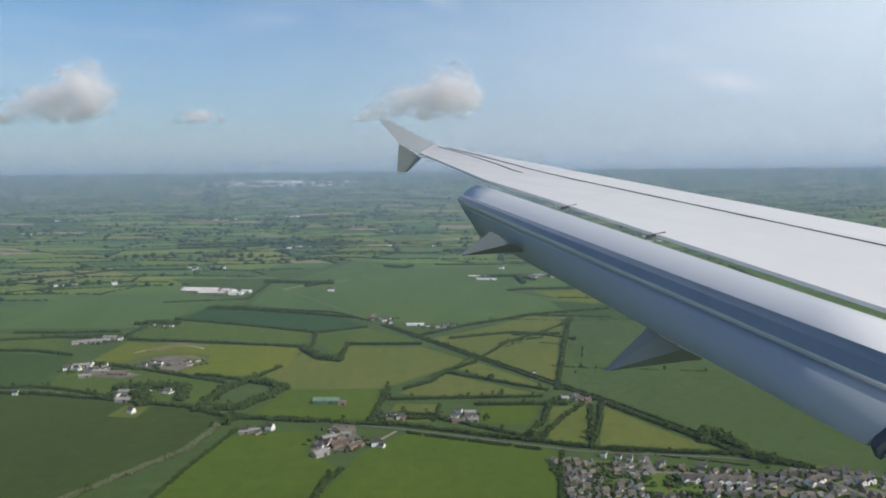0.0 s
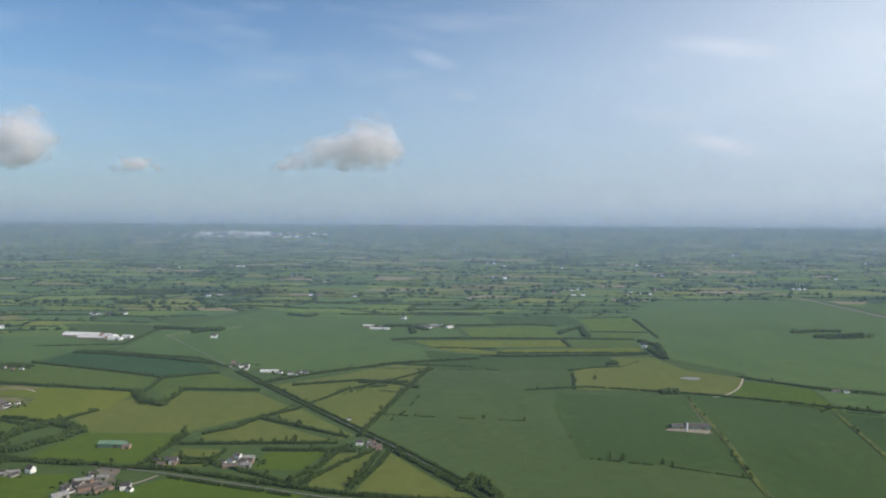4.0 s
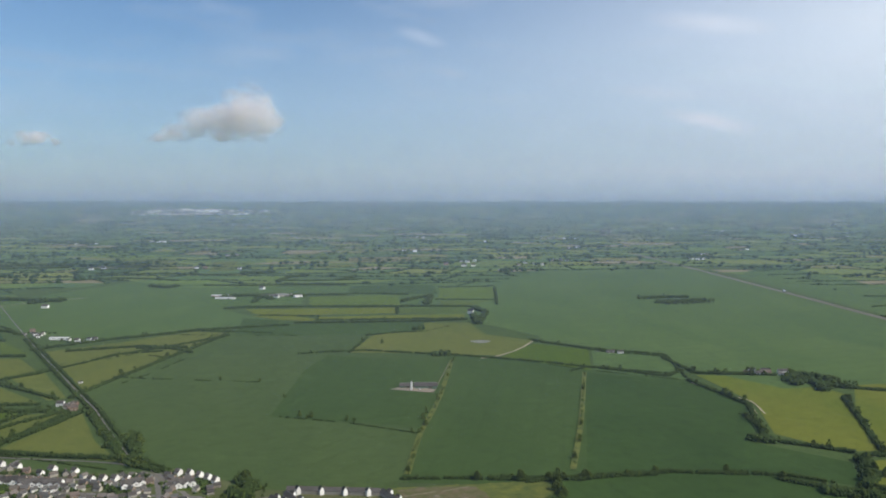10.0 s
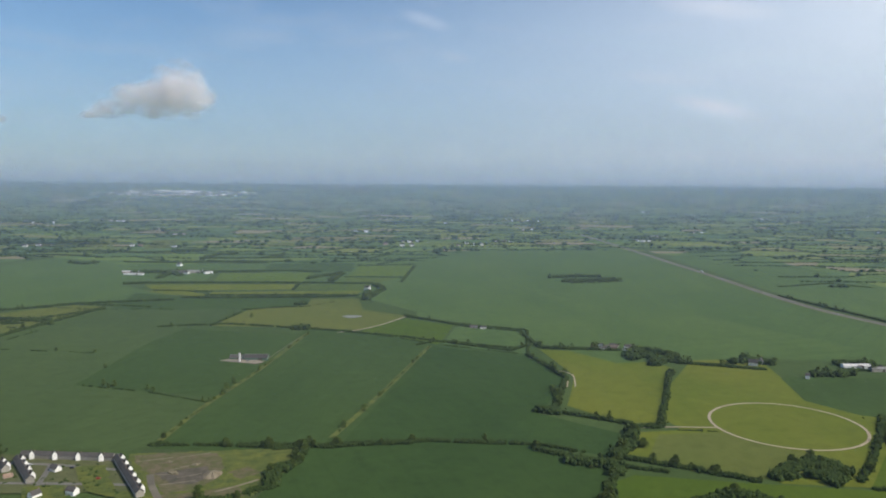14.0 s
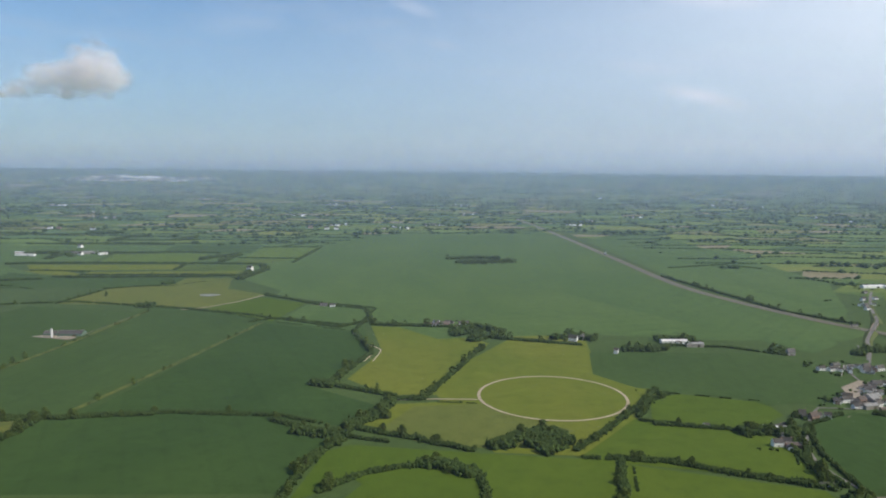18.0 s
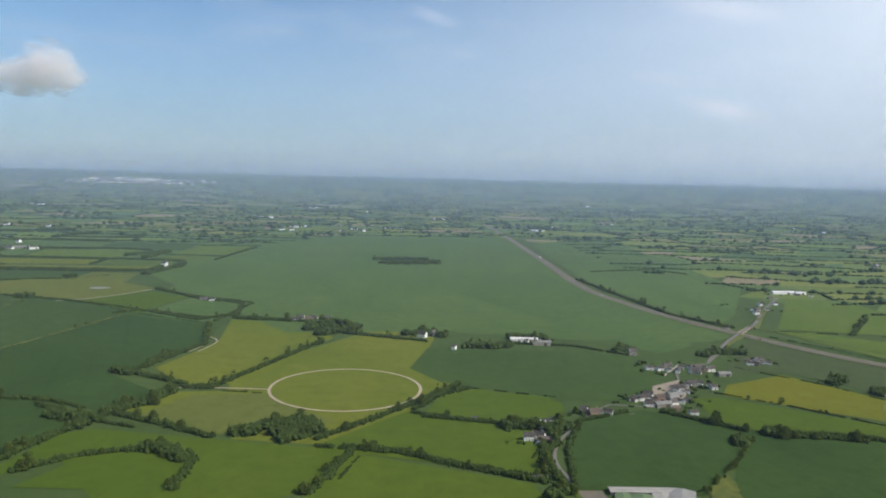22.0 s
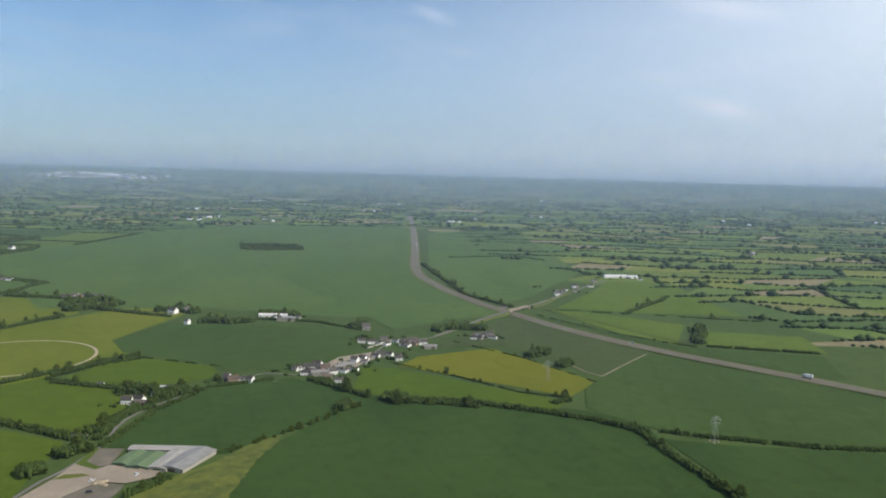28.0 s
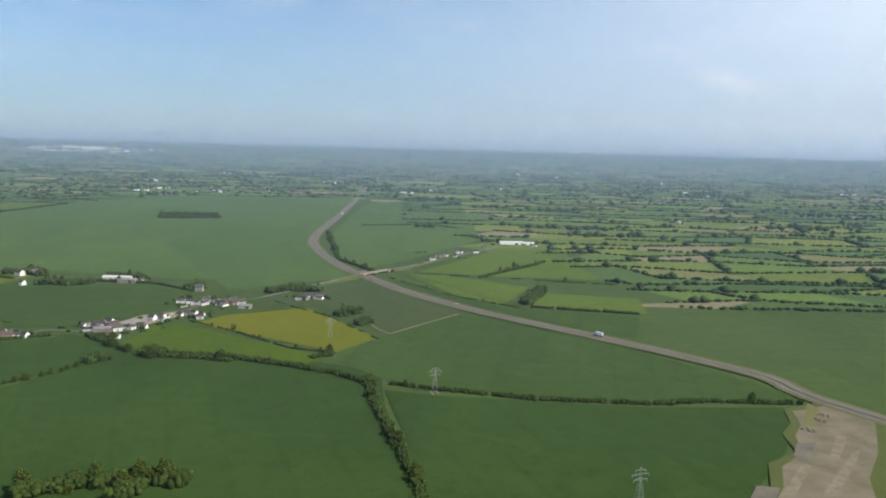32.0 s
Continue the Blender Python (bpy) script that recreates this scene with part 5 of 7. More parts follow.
house(-97.1, 1509, 14, 9, 5, 0, "white")
house(-79.9, 1507.5, 14, 9, 5, 0, "brown")
house(-7.8, 1491.4, 14, 9, 5, 0, "white")
house(-145.1, 996.7, 14, 9, 5, 0, "white")
house(76.7, 599.8, 5, 3, 2.5, 0, "white")
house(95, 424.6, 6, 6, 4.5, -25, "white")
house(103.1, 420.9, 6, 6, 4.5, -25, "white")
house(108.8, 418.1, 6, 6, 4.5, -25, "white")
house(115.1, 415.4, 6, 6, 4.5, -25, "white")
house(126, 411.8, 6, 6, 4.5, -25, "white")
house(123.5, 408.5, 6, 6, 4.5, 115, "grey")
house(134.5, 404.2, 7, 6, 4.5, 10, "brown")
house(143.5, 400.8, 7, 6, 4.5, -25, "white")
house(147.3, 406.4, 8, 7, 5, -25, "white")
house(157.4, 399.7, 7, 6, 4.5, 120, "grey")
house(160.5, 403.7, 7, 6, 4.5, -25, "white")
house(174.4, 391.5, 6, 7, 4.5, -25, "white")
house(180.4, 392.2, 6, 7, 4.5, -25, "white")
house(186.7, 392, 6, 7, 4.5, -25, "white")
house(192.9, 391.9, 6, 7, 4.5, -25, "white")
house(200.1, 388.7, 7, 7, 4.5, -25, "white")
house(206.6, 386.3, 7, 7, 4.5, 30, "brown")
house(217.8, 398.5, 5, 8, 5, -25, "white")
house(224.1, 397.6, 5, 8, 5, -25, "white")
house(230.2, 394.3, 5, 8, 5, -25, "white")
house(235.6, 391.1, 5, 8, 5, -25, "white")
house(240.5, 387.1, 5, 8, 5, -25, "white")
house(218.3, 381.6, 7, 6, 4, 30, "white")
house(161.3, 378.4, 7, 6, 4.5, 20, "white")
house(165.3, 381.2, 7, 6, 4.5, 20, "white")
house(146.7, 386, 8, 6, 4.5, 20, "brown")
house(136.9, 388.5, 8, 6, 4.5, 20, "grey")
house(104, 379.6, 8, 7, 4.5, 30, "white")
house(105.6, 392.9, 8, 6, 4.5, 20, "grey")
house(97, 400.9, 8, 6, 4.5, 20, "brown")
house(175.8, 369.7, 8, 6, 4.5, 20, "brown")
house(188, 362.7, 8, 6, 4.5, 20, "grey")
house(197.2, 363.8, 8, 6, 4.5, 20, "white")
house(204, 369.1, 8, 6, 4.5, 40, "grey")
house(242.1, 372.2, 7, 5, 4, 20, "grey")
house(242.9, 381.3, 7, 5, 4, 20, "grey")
dark_barn(337, 580, 15, 12, 3.2, 0, "green")
dark_barn(352.5, 579, 21, 15, 3.6, 0, "green")
house(412.8, 934.9, 11, 9, 7, -25, "white")
house(440.5, 1543.1, 16, 10, 6, 0, "white")
house(460.3, 1543.4, 14, 10, 6, 0, "white")
house(404.8, 1567.9, 16, 10, 6, 0, "brown")
house(530.1, 701.1, 12, 6, 3, 0, "grey")
house(538.9, 698.4, 9, 6, 3, 0, "white")
house(635.1, 614.2, 9, 6, 3.5, 0, "white")
house(641.2, 614.2, 9, 6, 3.5, 0, "brown")
house(653.1, 616.5, 7, 6, 3.5, 0, "white")
house(735.3, 560, 11, 8, 4.6, -25, "white")
long_barn(798.8, 364.8, 22, 6, 3, -10, "white")
house(786.7, 343.3, 8, 6, 4, 0, "white")
grey_barn(794.2, 341.8, 12, 6, 3, -5, "brown")
house(787.1, 298.6, 5, 2.5, 2, 0, "white")
pale_barn(70, 1076, 34, 8, 3.5, -8, "white")
pale_barn(60, 1098, 36, 9, 3.5, -8, "brown")
dark_barn(128, 1096, 26, 11, 4.5, 10, "grey")
grey_barn(150, 1100, 26, 12, 5, 10, "grey")
pale_barn(171, 1092, 18, 9, 4, 45, "white")
house(141, 1088, 12, 8, 4, -25, "white")
house(101, 1182, 12, 9, 5, -25, "white")
house(758, 521.9, 5, 6, 4.5, -25, "white")
house(743.6, 565.3, 9, 7, 4.4, 60, "grey")
house(631.6, 610.7, 9, 6, 3.5, 0, "white")
house(657.7, 617.1, 8, 6, 3.5, 0, "white")
pale_barn(811.2, 553.2, 24, 8, 3.6, 0, "white")
grey_barn(822.7, 542.7, 20, 8, 4, 0, "grey")
house(763, 370.1, 5, 4, 2.5, 0, "white")
house(800.7, 364.8, 9, 5, 3, 10, "white")
house(804.2, 362.5, 4, 4, 3, -25, "white")
house(791.7, 344.9, 9, 6, 4, -25, "white")
house(825.3, 381.5, 9, 6, 4, 20, "brown")
house(784.4, 298.3, 6, 2.5, 2.2, 0, "white")
house(883.1, 477.2, 9, 6, 3, 10, "white")
house(889.7, 476.2, 9, 6, 3, 15, "white")
house(897.1, 485, 9, 6, 3, 10, "grey")
house(910.1, 471.8, 10, 6, 3.5, 10, "white")
house(915.7, 480.3, 9, 6, 3.5, 10, "grey")
house(922.3, 476.2, 9, 6, 3.5, 10, "white")
grey_barn(927.3, 465.8, 12, 7, 3, 0, "grey")
house(897.9, 441.4, 10, 6, 3.5, 0, "grey")
house(902.9, 441.9, 6, 5, 3.5, -25, "white")
house(908.6, 434.3, 7, 5, 3, 15, "white")
house(860.2, 410.1, 11, 6, 3.5, 10, "white")
house(863.8, 415.2, 9, 6, 4, -25, "white")
house(868.7, 409.6, 9, 6, 3.5, 20, "brown")
grey_barn(867.1, 399, 14, 7, 3.5, 15, "grey")
house(873.7, 401.8, 8, 6, 3.5, 30, "white")
grey_barn(876.4, 410.2, 10, 7, 3.5, 30, "grey")
house(879.2, 385.7, 8, 5, 3, 5, "white")
house(859.6, 398.4, 9, 5, 3, 10, "white")
house(871.9, 392.7, 9, 5, 3, 0, "brown")
grey_barn(879.5, 416.5, 14, 8, 3.5, 20, "grey")
house(883.5, 426.9, 7, 6, 4, -25, "white")
house(887.8, 429.8, 7, 6, 4, -25, "white")
house(960.9, 498.2, 9, 6, 4, 40, "white")
house(956.1, 494.3, 7, 5, 3, 0, "white")
house(967.8, 507.7, 10, 5, 3, 10, "grey")
house(882.8, 517.1, 9, 7, 5, 0, "grey")
house(821.4, 385.6, 6, 6, 4, -25, "white")
house(828.5, 384, 9, 5, 3, 10, "white")
house(798.1, 366.7, 9, 5, 3, 10, "grey")
house(803, 367.1, 5, 5, 3.5, -25, "white")
house(987.9, 613.3, 10, 4, 2.5, 10, "grey")
house(1045.5, 687.5, 9, 6, 3.5, 20, "white")
house(1053.5, 703.2, 8, 6, 3.5, 20, "grey")
house(1071.8, 737, 9, 6, 4, 20, "white")
house(1089.1, 744.1, 9, 6, 3, 20, "white")
house(1100.7, 780.3, 9, 6, 3, 20, "grey")
long_barn(1132.8, 818.9, 30, 10, 4, 5, "white")
long_barn(1151.3, 817.6, 18, 8, 4, 5, "white")
house(834, 382.9, 6, 5, 3.5, -25, "white")
row_houses((280.3, 373.0), (327.7, 368.8), 4, -1, -62)
row_houses((329.1, 368.8), (356.7, 325.0), 6, 1, -40)
row_houses((281.0, 367.3), (300.9, 340.8), 4, 1, -40)
row_houses((274.4, 362.7), (282.8, 353.6), 2, 1, -40)
for x, y, L, turn in ((135.5, 388, 13, 8), (147, 385, 12, 5), (157, 384.5, 12, -4), (199, 383, 11, 30), (226, 383, 9, 20)):
    terrace(x, y, L, 8, 4.2, turn, "white")
sheet("lawn", [(219, 391), (226, 392.5), (234, 389), (237, 384), (231, 376), (224, 377)], BRIGHT, "mown oval green between houses", "lawn")
ribbon("street", [(196, 404), (206, 398), (214, 388), (217, 379)], 2.4, PALE_ROAD, "grey estate street between houses", "road")
house(305.4, 355.2, 9, 7, 4.2, -30, "white")
for x, y, turn in ((272, 354, 20), (276.5, 360, 30), (281, 344, 15), (275, 347, 60), (287, 348, 35)):
    site = tagged(new("half_built_house"), "roofless pinkish brick walls of a house being built", "house", "houses being built")
    site.matrix_world = pose(x, y, 0, 0, 0, turn)
    for a, b in (((-2, -1.6, -0.1), (2, -1.4, 1.5)), ((-2, 1.4, -0.1), (2, 1.6, 1.7)), ((-2, -1.4, -0.1), (-1.8, 1.4, 1.2)), ((1.8, -1.4, -0.1), (2, 1.4, 1.6)), ((-0.1, -1.4, -0.1), (0.1, 1.4, 1.1))):
        part("wall", boxes("wall", WALLS["raw"], (a, b)), None, site)
    part("slab", boxes("slab", CONCRETE, ((-2.3, -1.9, -0.1), (2.3, 1.9, LEVEL[0] + 0.1))), None, site)
house(325.2, 329.5, 9, 7, 4.2, -20, "white")
house(310.6, 325.5, 9, 7, 4.2, 60, "white")

# small sheds and outhouses that crowd the farmyards
def yard_clutter(x, y, n, r):
    for _ in range(n):
        a, d = RNG.uniform(0, 6.283), r * math.sqrt(RNG.uniform(0.05, 1))
        col = str(RNG.choice(["white", "grey", "white", "brown", "white"]))
        L, W, H = float(RNG.choice([6, 8, 10])), float(RNG.choice([4, 5])), float(RNG.choice([2.4, 3.0]))
        px, py = x + 1.5 * d * math.cos(a), y + d * math.sin(a)
        house(px, py, L, W, H, float(RNG.choice([-25, -18, -32, 65])), col, True)
    rows = []
    for _ in range(n * 2):
        a, d = RNG.uniform(0, 6.283), r * RNG.uniform(0.9, 1.5)
        q = RNG.uniform(0.5, 1.3)
        rows += [(1.5 * d * math.cos(a) + RNG.normal(0, 0.8), d * math.sin(a) + RNG.normal(0, 0.8), q * 0.7, q, q) for _ in range(3)]
    ob = tagged(new("shrubbery", clumps("shrubbery", rows, LEAF)), "green shrubs round farm buildings", "shrub", kind="stuff")
    ob.location = (x, y, 0)


for spot in ((-300, 628, 20, 13), (-66, 450, 12, 10), (-70, 474, 4, 5), (15, 494, 7, 8), (-338, 724, 12, 9), (-124, 474, 4, 6), (-32, 494, 3, 6), (97, 531, 5, 8), (-64, 809, 6, 10), (1, 775, 5, 10), (-236, 555, 8, 9), (-208, 562, 4, 6), (-248, 634, 7, 9), (-218, 640, 5, 7), (869, 406, 14, 12), (901, 479, 9, 13), (903, 442, 4, 6),
             (961, 500, 4, 7), (813, 558, 3, 8), (886, 430, 5, 6), (822, 551, 4, 9), (792, 346, 3, 9), (641, 616, 6, 12), (824, 385, 3, 6), (796, 364, 3, 6), (1065, 724, 5, 18), (1142, 816, 5, 18), (-297, 793, 4, 10), (-395, 1206, 5, 25), (-280, 1506, 4, 25)):
    yard_clutter(*spot)

# the older, denser part of the estate, and its gardens
ESTATE = [(60, 420), (120, 410), (190, 396), (212, 404), (244, 384), (258, 350), (258, 330), (72, 330)]
taken = [tuple(o.location[:2]) for o in scene.objects if o.name.startswith(("house", "terrace"))]
streets = [((96, 404), (205, 386)), ((96, 380), (240, 368)), ((120, 424), (112, 340)), ((205, 400), (228, 340)), ((200, 408), (240, 358)), ((224, 376), (243, 384))]


def to_street(x, y):
    best = 99.0
    for (ax, ay), (bx, by) in streets:
        t = max(0.0, min(1.0, ((x - ax) * (bx - ax) + (y - ay) * (by - ay)) / ((bx - ax) ** 2 + (by - ay) ** 2)))
        best = min(best, math.hypot(x - ax - t * (bx - ax), y - ay - t * (by - ay)))
    return best


LAWNS = ([(107, 399), (141, 396), (136, 373), (104, 371)], [(128, 370), (206, 364), (206, 345), (122, 357)], [(84, 400), (117, 398), (118, 389), (86, 387)], [(312, 360), (327, 362), (346, 325), (330, 331)], [(300, 336), (316, 338), (328, 321), (306, 321)], [(223, 391), (228, 394), (236, 389), (238, 379), (230, 379)])
for lawn in LAWNS:
    rough_sheet("lawn", lawn, SCRUB if lawn[0][0] > 250 else MEADOW, "open green lawn among the estate's houses", "lawn", 2.0)
bushes, crowd = [], []
for _ in range(5200):
    hx, hy = RNG.uniform(62, 242), RNG.uniform(332, 418)
    if not inside(hx, hy, ESTATE):
        continue
    near = min(math.hypot(hx - a, hy - b) for a, b in taken)
    if near > 4.2 and not any(inside(hx, hy, q) for q in LAWNS) and to_street(hx, hy) > 2.4 and len(taken) < 700 and noise.noise(Vector((hx * 0.06, hy * 0.09, 0))) < (0.02 if hy > 380 else 0.12):
        turn, col = float(RNG.choice([-25, -12, 65, 78, 20, 40, 5])), str(RNG.choice(["brown", "grey", "brown", "grey", "white"]))
        if hy > 392 and len(taken) < 300:
            house(round(hx, 1), round(hy, 1), 7, 6, 4.2, turn, col, True, 0.40)
        else:
            crowd.append((hx, hy, turn))
        taken.append((hx, hy))
    elif near > 2.7 and to_street(hx, hy) > 2.6 and RNG.random() < 0.6:
        r = RNG.uniform(0.5, 1.6)
        bushes += [(hx + RNG.normal(0, 0.6), hy + RNG.normal(0, 0.6), r * 0.6, r, r * 0.9) for _ in range(3)]
for _ in range(110):
    hx, hy = RNG.uniform(264, 345), RNG.uniform(331, 364)
    if min(math.hypot(hx - a, hy - b) for a, b in taken) > 3.5:
        r = RNG.uniform(0.35, 0.9)
        bushes += [(hx + RNG.normal(0, 0.5), hy + RNG.normal(0, 0.5), r * 0.6, r, r * 0.9) for _ in range(3)]
for _ in range(90):      # trees of the older gardens
    hx, hy = RNG.uniform(66, 256), RNG.uniform(345, 416)
    if inside(hx, hy, ESTATE) and to_street(hx, hy) > 3.0 and min(math.hypot(hx - a, hy - b) for a, b in taken) > 2.6:
        r = RNG.uniform(0.8, 1.5)
        bushes += [(hx + RNG.normal(0, r * 0.7), hy + RNG.normal(0, r * 0.7), r * RNG.uniform(0.4, 2.2), r * RNG.uniform(0.4, 0.8), r * RNG.uniform(0.4, 0.7)) for _ in range(16)]
tagged(new("garden_bush", clumps("garden_bush", bushes, LEAF)), "green garden bushes and small trees between houses", "bush", kind="stuff")


def crowd_of_houses(places):
    """The rest of the estate: small gabled houses, walls and roofs in one piece."""
    v, f, m = [], [], []
    for x, y, turn in places:
        w = pose(x, y, 0, 0, 0, turn)
        L, W, H, R = RNG.uniform(1.4, 2.1), RNG.uniform(1.2, 1.5), 2.0, 1.2
        for o, pts, faces, mat in ((0.0, [(sx, sy, z) for sx in (-L, L) for sy, z in ((-W, -0.1), (W, -0.1), (W, H), (0, H + R), (-W, H))],
                                    [(4, 3, 2, 1, 0), (5, 6, 7, 8, 9), (0, 1, 6, 5), (1, 2, 7, 6), (4, 0, 5, 9)], 0),
                                   (0.1, [(sx, sy, z) for sx in (-L - 0.12, L + 0.12) for sy, z in ((-W - 0.15, H - 0.08), (0, H + R + 0.06), (W + 0.15, H - 0.08), (0, H + R - 0.04))],
                                    [(0, 4, 5, 1), (1, 5, 6, 2), (0, 1, 3), (1, 2, 3), (4, 7, 5), (5, 7, 6), (0, 3, 7, 4), (3, 2, 6, 7)], 1)):
            k = len(v)
            v += [(w @ Vector(q))[:] for q in pts]
            f += [tuple(i + k for i in q) for q in faces]
            m += [mat] * len(faces)
    me = mesh_of("estate_house", v, f, islands("estate_walls", [(0.70, 0.68, 0.63), (0.30, 0.23, 0.18), (0.40, 0.37, 0.32), (0.26, 0.21, 0.17), (0.50, 0.46, 0.40)], 0.9))
    me.materials.append(islands("estate_roofs", [(0.10, 0.093, 0.088), (0.14, 0.12, 0.105), (0.075, 0.07, 0.068), (0.17, 0.15, 0.135), (0.12, 0.115, 0.11)], 0.85))
    me.polygons.foreach_set("material_index", m)
    return tagged(new("estate_house", me), "closely built small brown and grey estate houses", "house", kind="stuff")


crowd_of_houses(crowd)

# the large shed complex with its joined roofs
hall = tagged(new("farm_hall"), "large farm hall of joined green, white and grey roofs", "barn")
hall.matrix_world = pose(826, 277, 0) @ Matrix.Diagonal((0.96, 0.94, 0.38, 1))
for nm, dx, dy, L, W, H, turn, wl, rf in (("grey_bay", 10.5, -1.0, 22, 10, 4.2, 72, WALLS["grey"], STEEL), ("white_bay", 3.0, -2.2, 18, 7.5, 3.6, 80, WALLS["grey"], HALL_ROOF),
                                          ("green_bay", -5.0, -2.6, 15, 9, 3.4, 80, WALLS["green"], MOSS_ROOF), ("rear_bay", -2.0, 9.5, 28, 5, 4.0, 0, WALLS["grey"], HALL_ROOF),
                                          ("end_bay", -12.5, 0.0, 14, 6, 3.0, 80, WALLS["green"], MOSS_ROOF)):
    bay = part(nm, gable_body(L, W, H, W * 0.18, wl), None, hall)
    bay.matrix_local = pose(dx, dy, 0, 0, 0, turn)
    part("roof", roof_mesh(L, W, H, W * 0.18, rf, 0.3, 0.12), None, bay)
    part("door", boxes("door", DOOR, ((-L / 2 - 0.08, -1.4, 0), (-L / 2 + 0.02, 1.4, H * 0.8))), None, bay)
silo = tagged(new("silo"), "slim pale grain silo beside farm sheds", "silo")
silo.matrix_world = pose(341.5, 570, 0) @ Matrix.Diagonal((0.55, 0.55, 0.85, 1))
bm = bmesh.new()
bmesh.ops.create_cone(bm, cap_ends=True, segments=16, radius1=1.5, radius2=1.5, depth=8.0, matrix=Matrix.Translation((0, 0, 4.0)))
part("tank", bm, WHITE_ROOF, silo)
bm = bmesh.new()
bmesh.ops.create_cone(bm, cap_ends=True, segments=16, radius1=1.6, radius2=0.2, depth=1.2, matrix=Matrix.Translation((0, 0, 8.6)))
part("cap", bm, STEEL, silo)

# boundary walls of the village
for a, b in (((886, 424), (899, 443)), ((888, 462), (905, 488))):
    d = math.dist(a, b)
    wall = tagged(new("garden_wall", boxes("garden_wall", WALLS["grey"], ((0, -0.2, -0.1), (d, 0.2, 0.75)), ((0, -0.26, 0.75), (d, 0.26, 0.85)))), "grey rendered garden wall along the lane", "wall")
    wall.matrix_world = pose(*a, 0, 0, 0, math.degrees(math.atan2(b[1] - a[1], b[0] - a[0])))


# ---------------------------------------------------------------- bridge, pylons, vehicles
bridge = tagged(new("road_bridge"), "pale concrete road bridge over the motorway", "bridge")
bridge.matrix_world = pose(999.5, 604, 0, 0, 0, math.degrees(math.atan2(28, 21))) @ Matrix.Diagonal((0.9, 0.6, 0.5, 1))
part("deck", boxes("deck", CONCRETE, ((-19, -3.2, 3.2), (19, 3.2, 3.9))), None, bridge)
part("roadway", boxes("roadway", ASPHALT, ((-19, -2.5, 3.905), (19, 2.5, 3.95))), None, bridge)
for s in (-1, 1):
    part("parapet", boxes("parapet", CONCRETE, ((-19, s * 3.0 - 0.2, 3.905), (19, s * 3.0 + 0.2, 5.0))), None, bridge, "pale concrete parapet")
    part("abutment", boxes("abutment", CONCRETE, ((s * 17 - 1.2, -3.2, -0.3), (s * 17 + 1.2, 3.2, 3.18))), None, bridge)
for u in (-1.6, 1.6):
    part("pier", boxes("pier", CONCRETE, ((-0.5, u - 0.5, -0.3), (0.5, u + 0.5, 3.18))), None, bridge)


def ramp_bank(pts, tops):
    """An earth bank that carries the side road up to the bridge."""
    v, f = [], []
    for i, ((x, y), h) in enumerate(zip(pts, tops)):
        a, b = Vector(pts[max(i - 1, 0)]), Vector(pts[min(i + 1, len(pts) - 1)])
        d = (b - a).normalized()
        s = Vector((d.y, -d.x))
        for k, z in ((-1.8 - 1.8 * h, 0.0), (-1.8, h), (1.8, h), (1.8 + 1.8 * h, 0.0)):
            v.append((x + s.x * k, y + s.y * k, z + 0.02))
        if i:
            f += [(4 * i - 4 + j, 4 * i - 3 + j, 4 * i + 1 + j, 4 * i + j) for j in range(3)]
    tagged(new("embankment", mesh_of("embankment", v, f, VERGE)), "grassy earth ramp up to the bridge", "embankment", kind="structure")
    ribbon("road", [(x, y, h - LEVEL[0]) for (x, y), h in zip(pts, tops)], 2.8, ASPHALT, "grey side road up to the bridge", "road", 0, 0.06)


ramp_bank([(931, 502), (949, 530), (965, 558), (978, 576), (988.2, 589)], [0.05, 0.3, 0.9, 1.5, 1.93])
ramp_bank([(1010.8, 619), (1022, 636), (1043, 675), (1075, 730), (1115, 792)], [1.93, 1.5, 0.7, 0.2, 0.05])


def rod(v, f, a, b, r):
    a, b = Vector(a), Vector(b)
    d = (b - a).normalized()
    u = d.orthogonal().normalized() * r
    w = d.cross(u)
    k = len(v)
    for p in (a, b):
        v += [(p + u)[:], (p + w)[:], (p - u)[:], (p - w)[:]]
    f += [(k + i, k + (i + 1) % 4, k + 4 + (i + 1) % 4, k + 4 + i) for i in range(4)]


LATTICE = surface("galvanised_lattice", (0.36, 0.37, 0.36), (0.30, 0.31, 0.30), 0.5, 3.0, 0.6, 0.3)


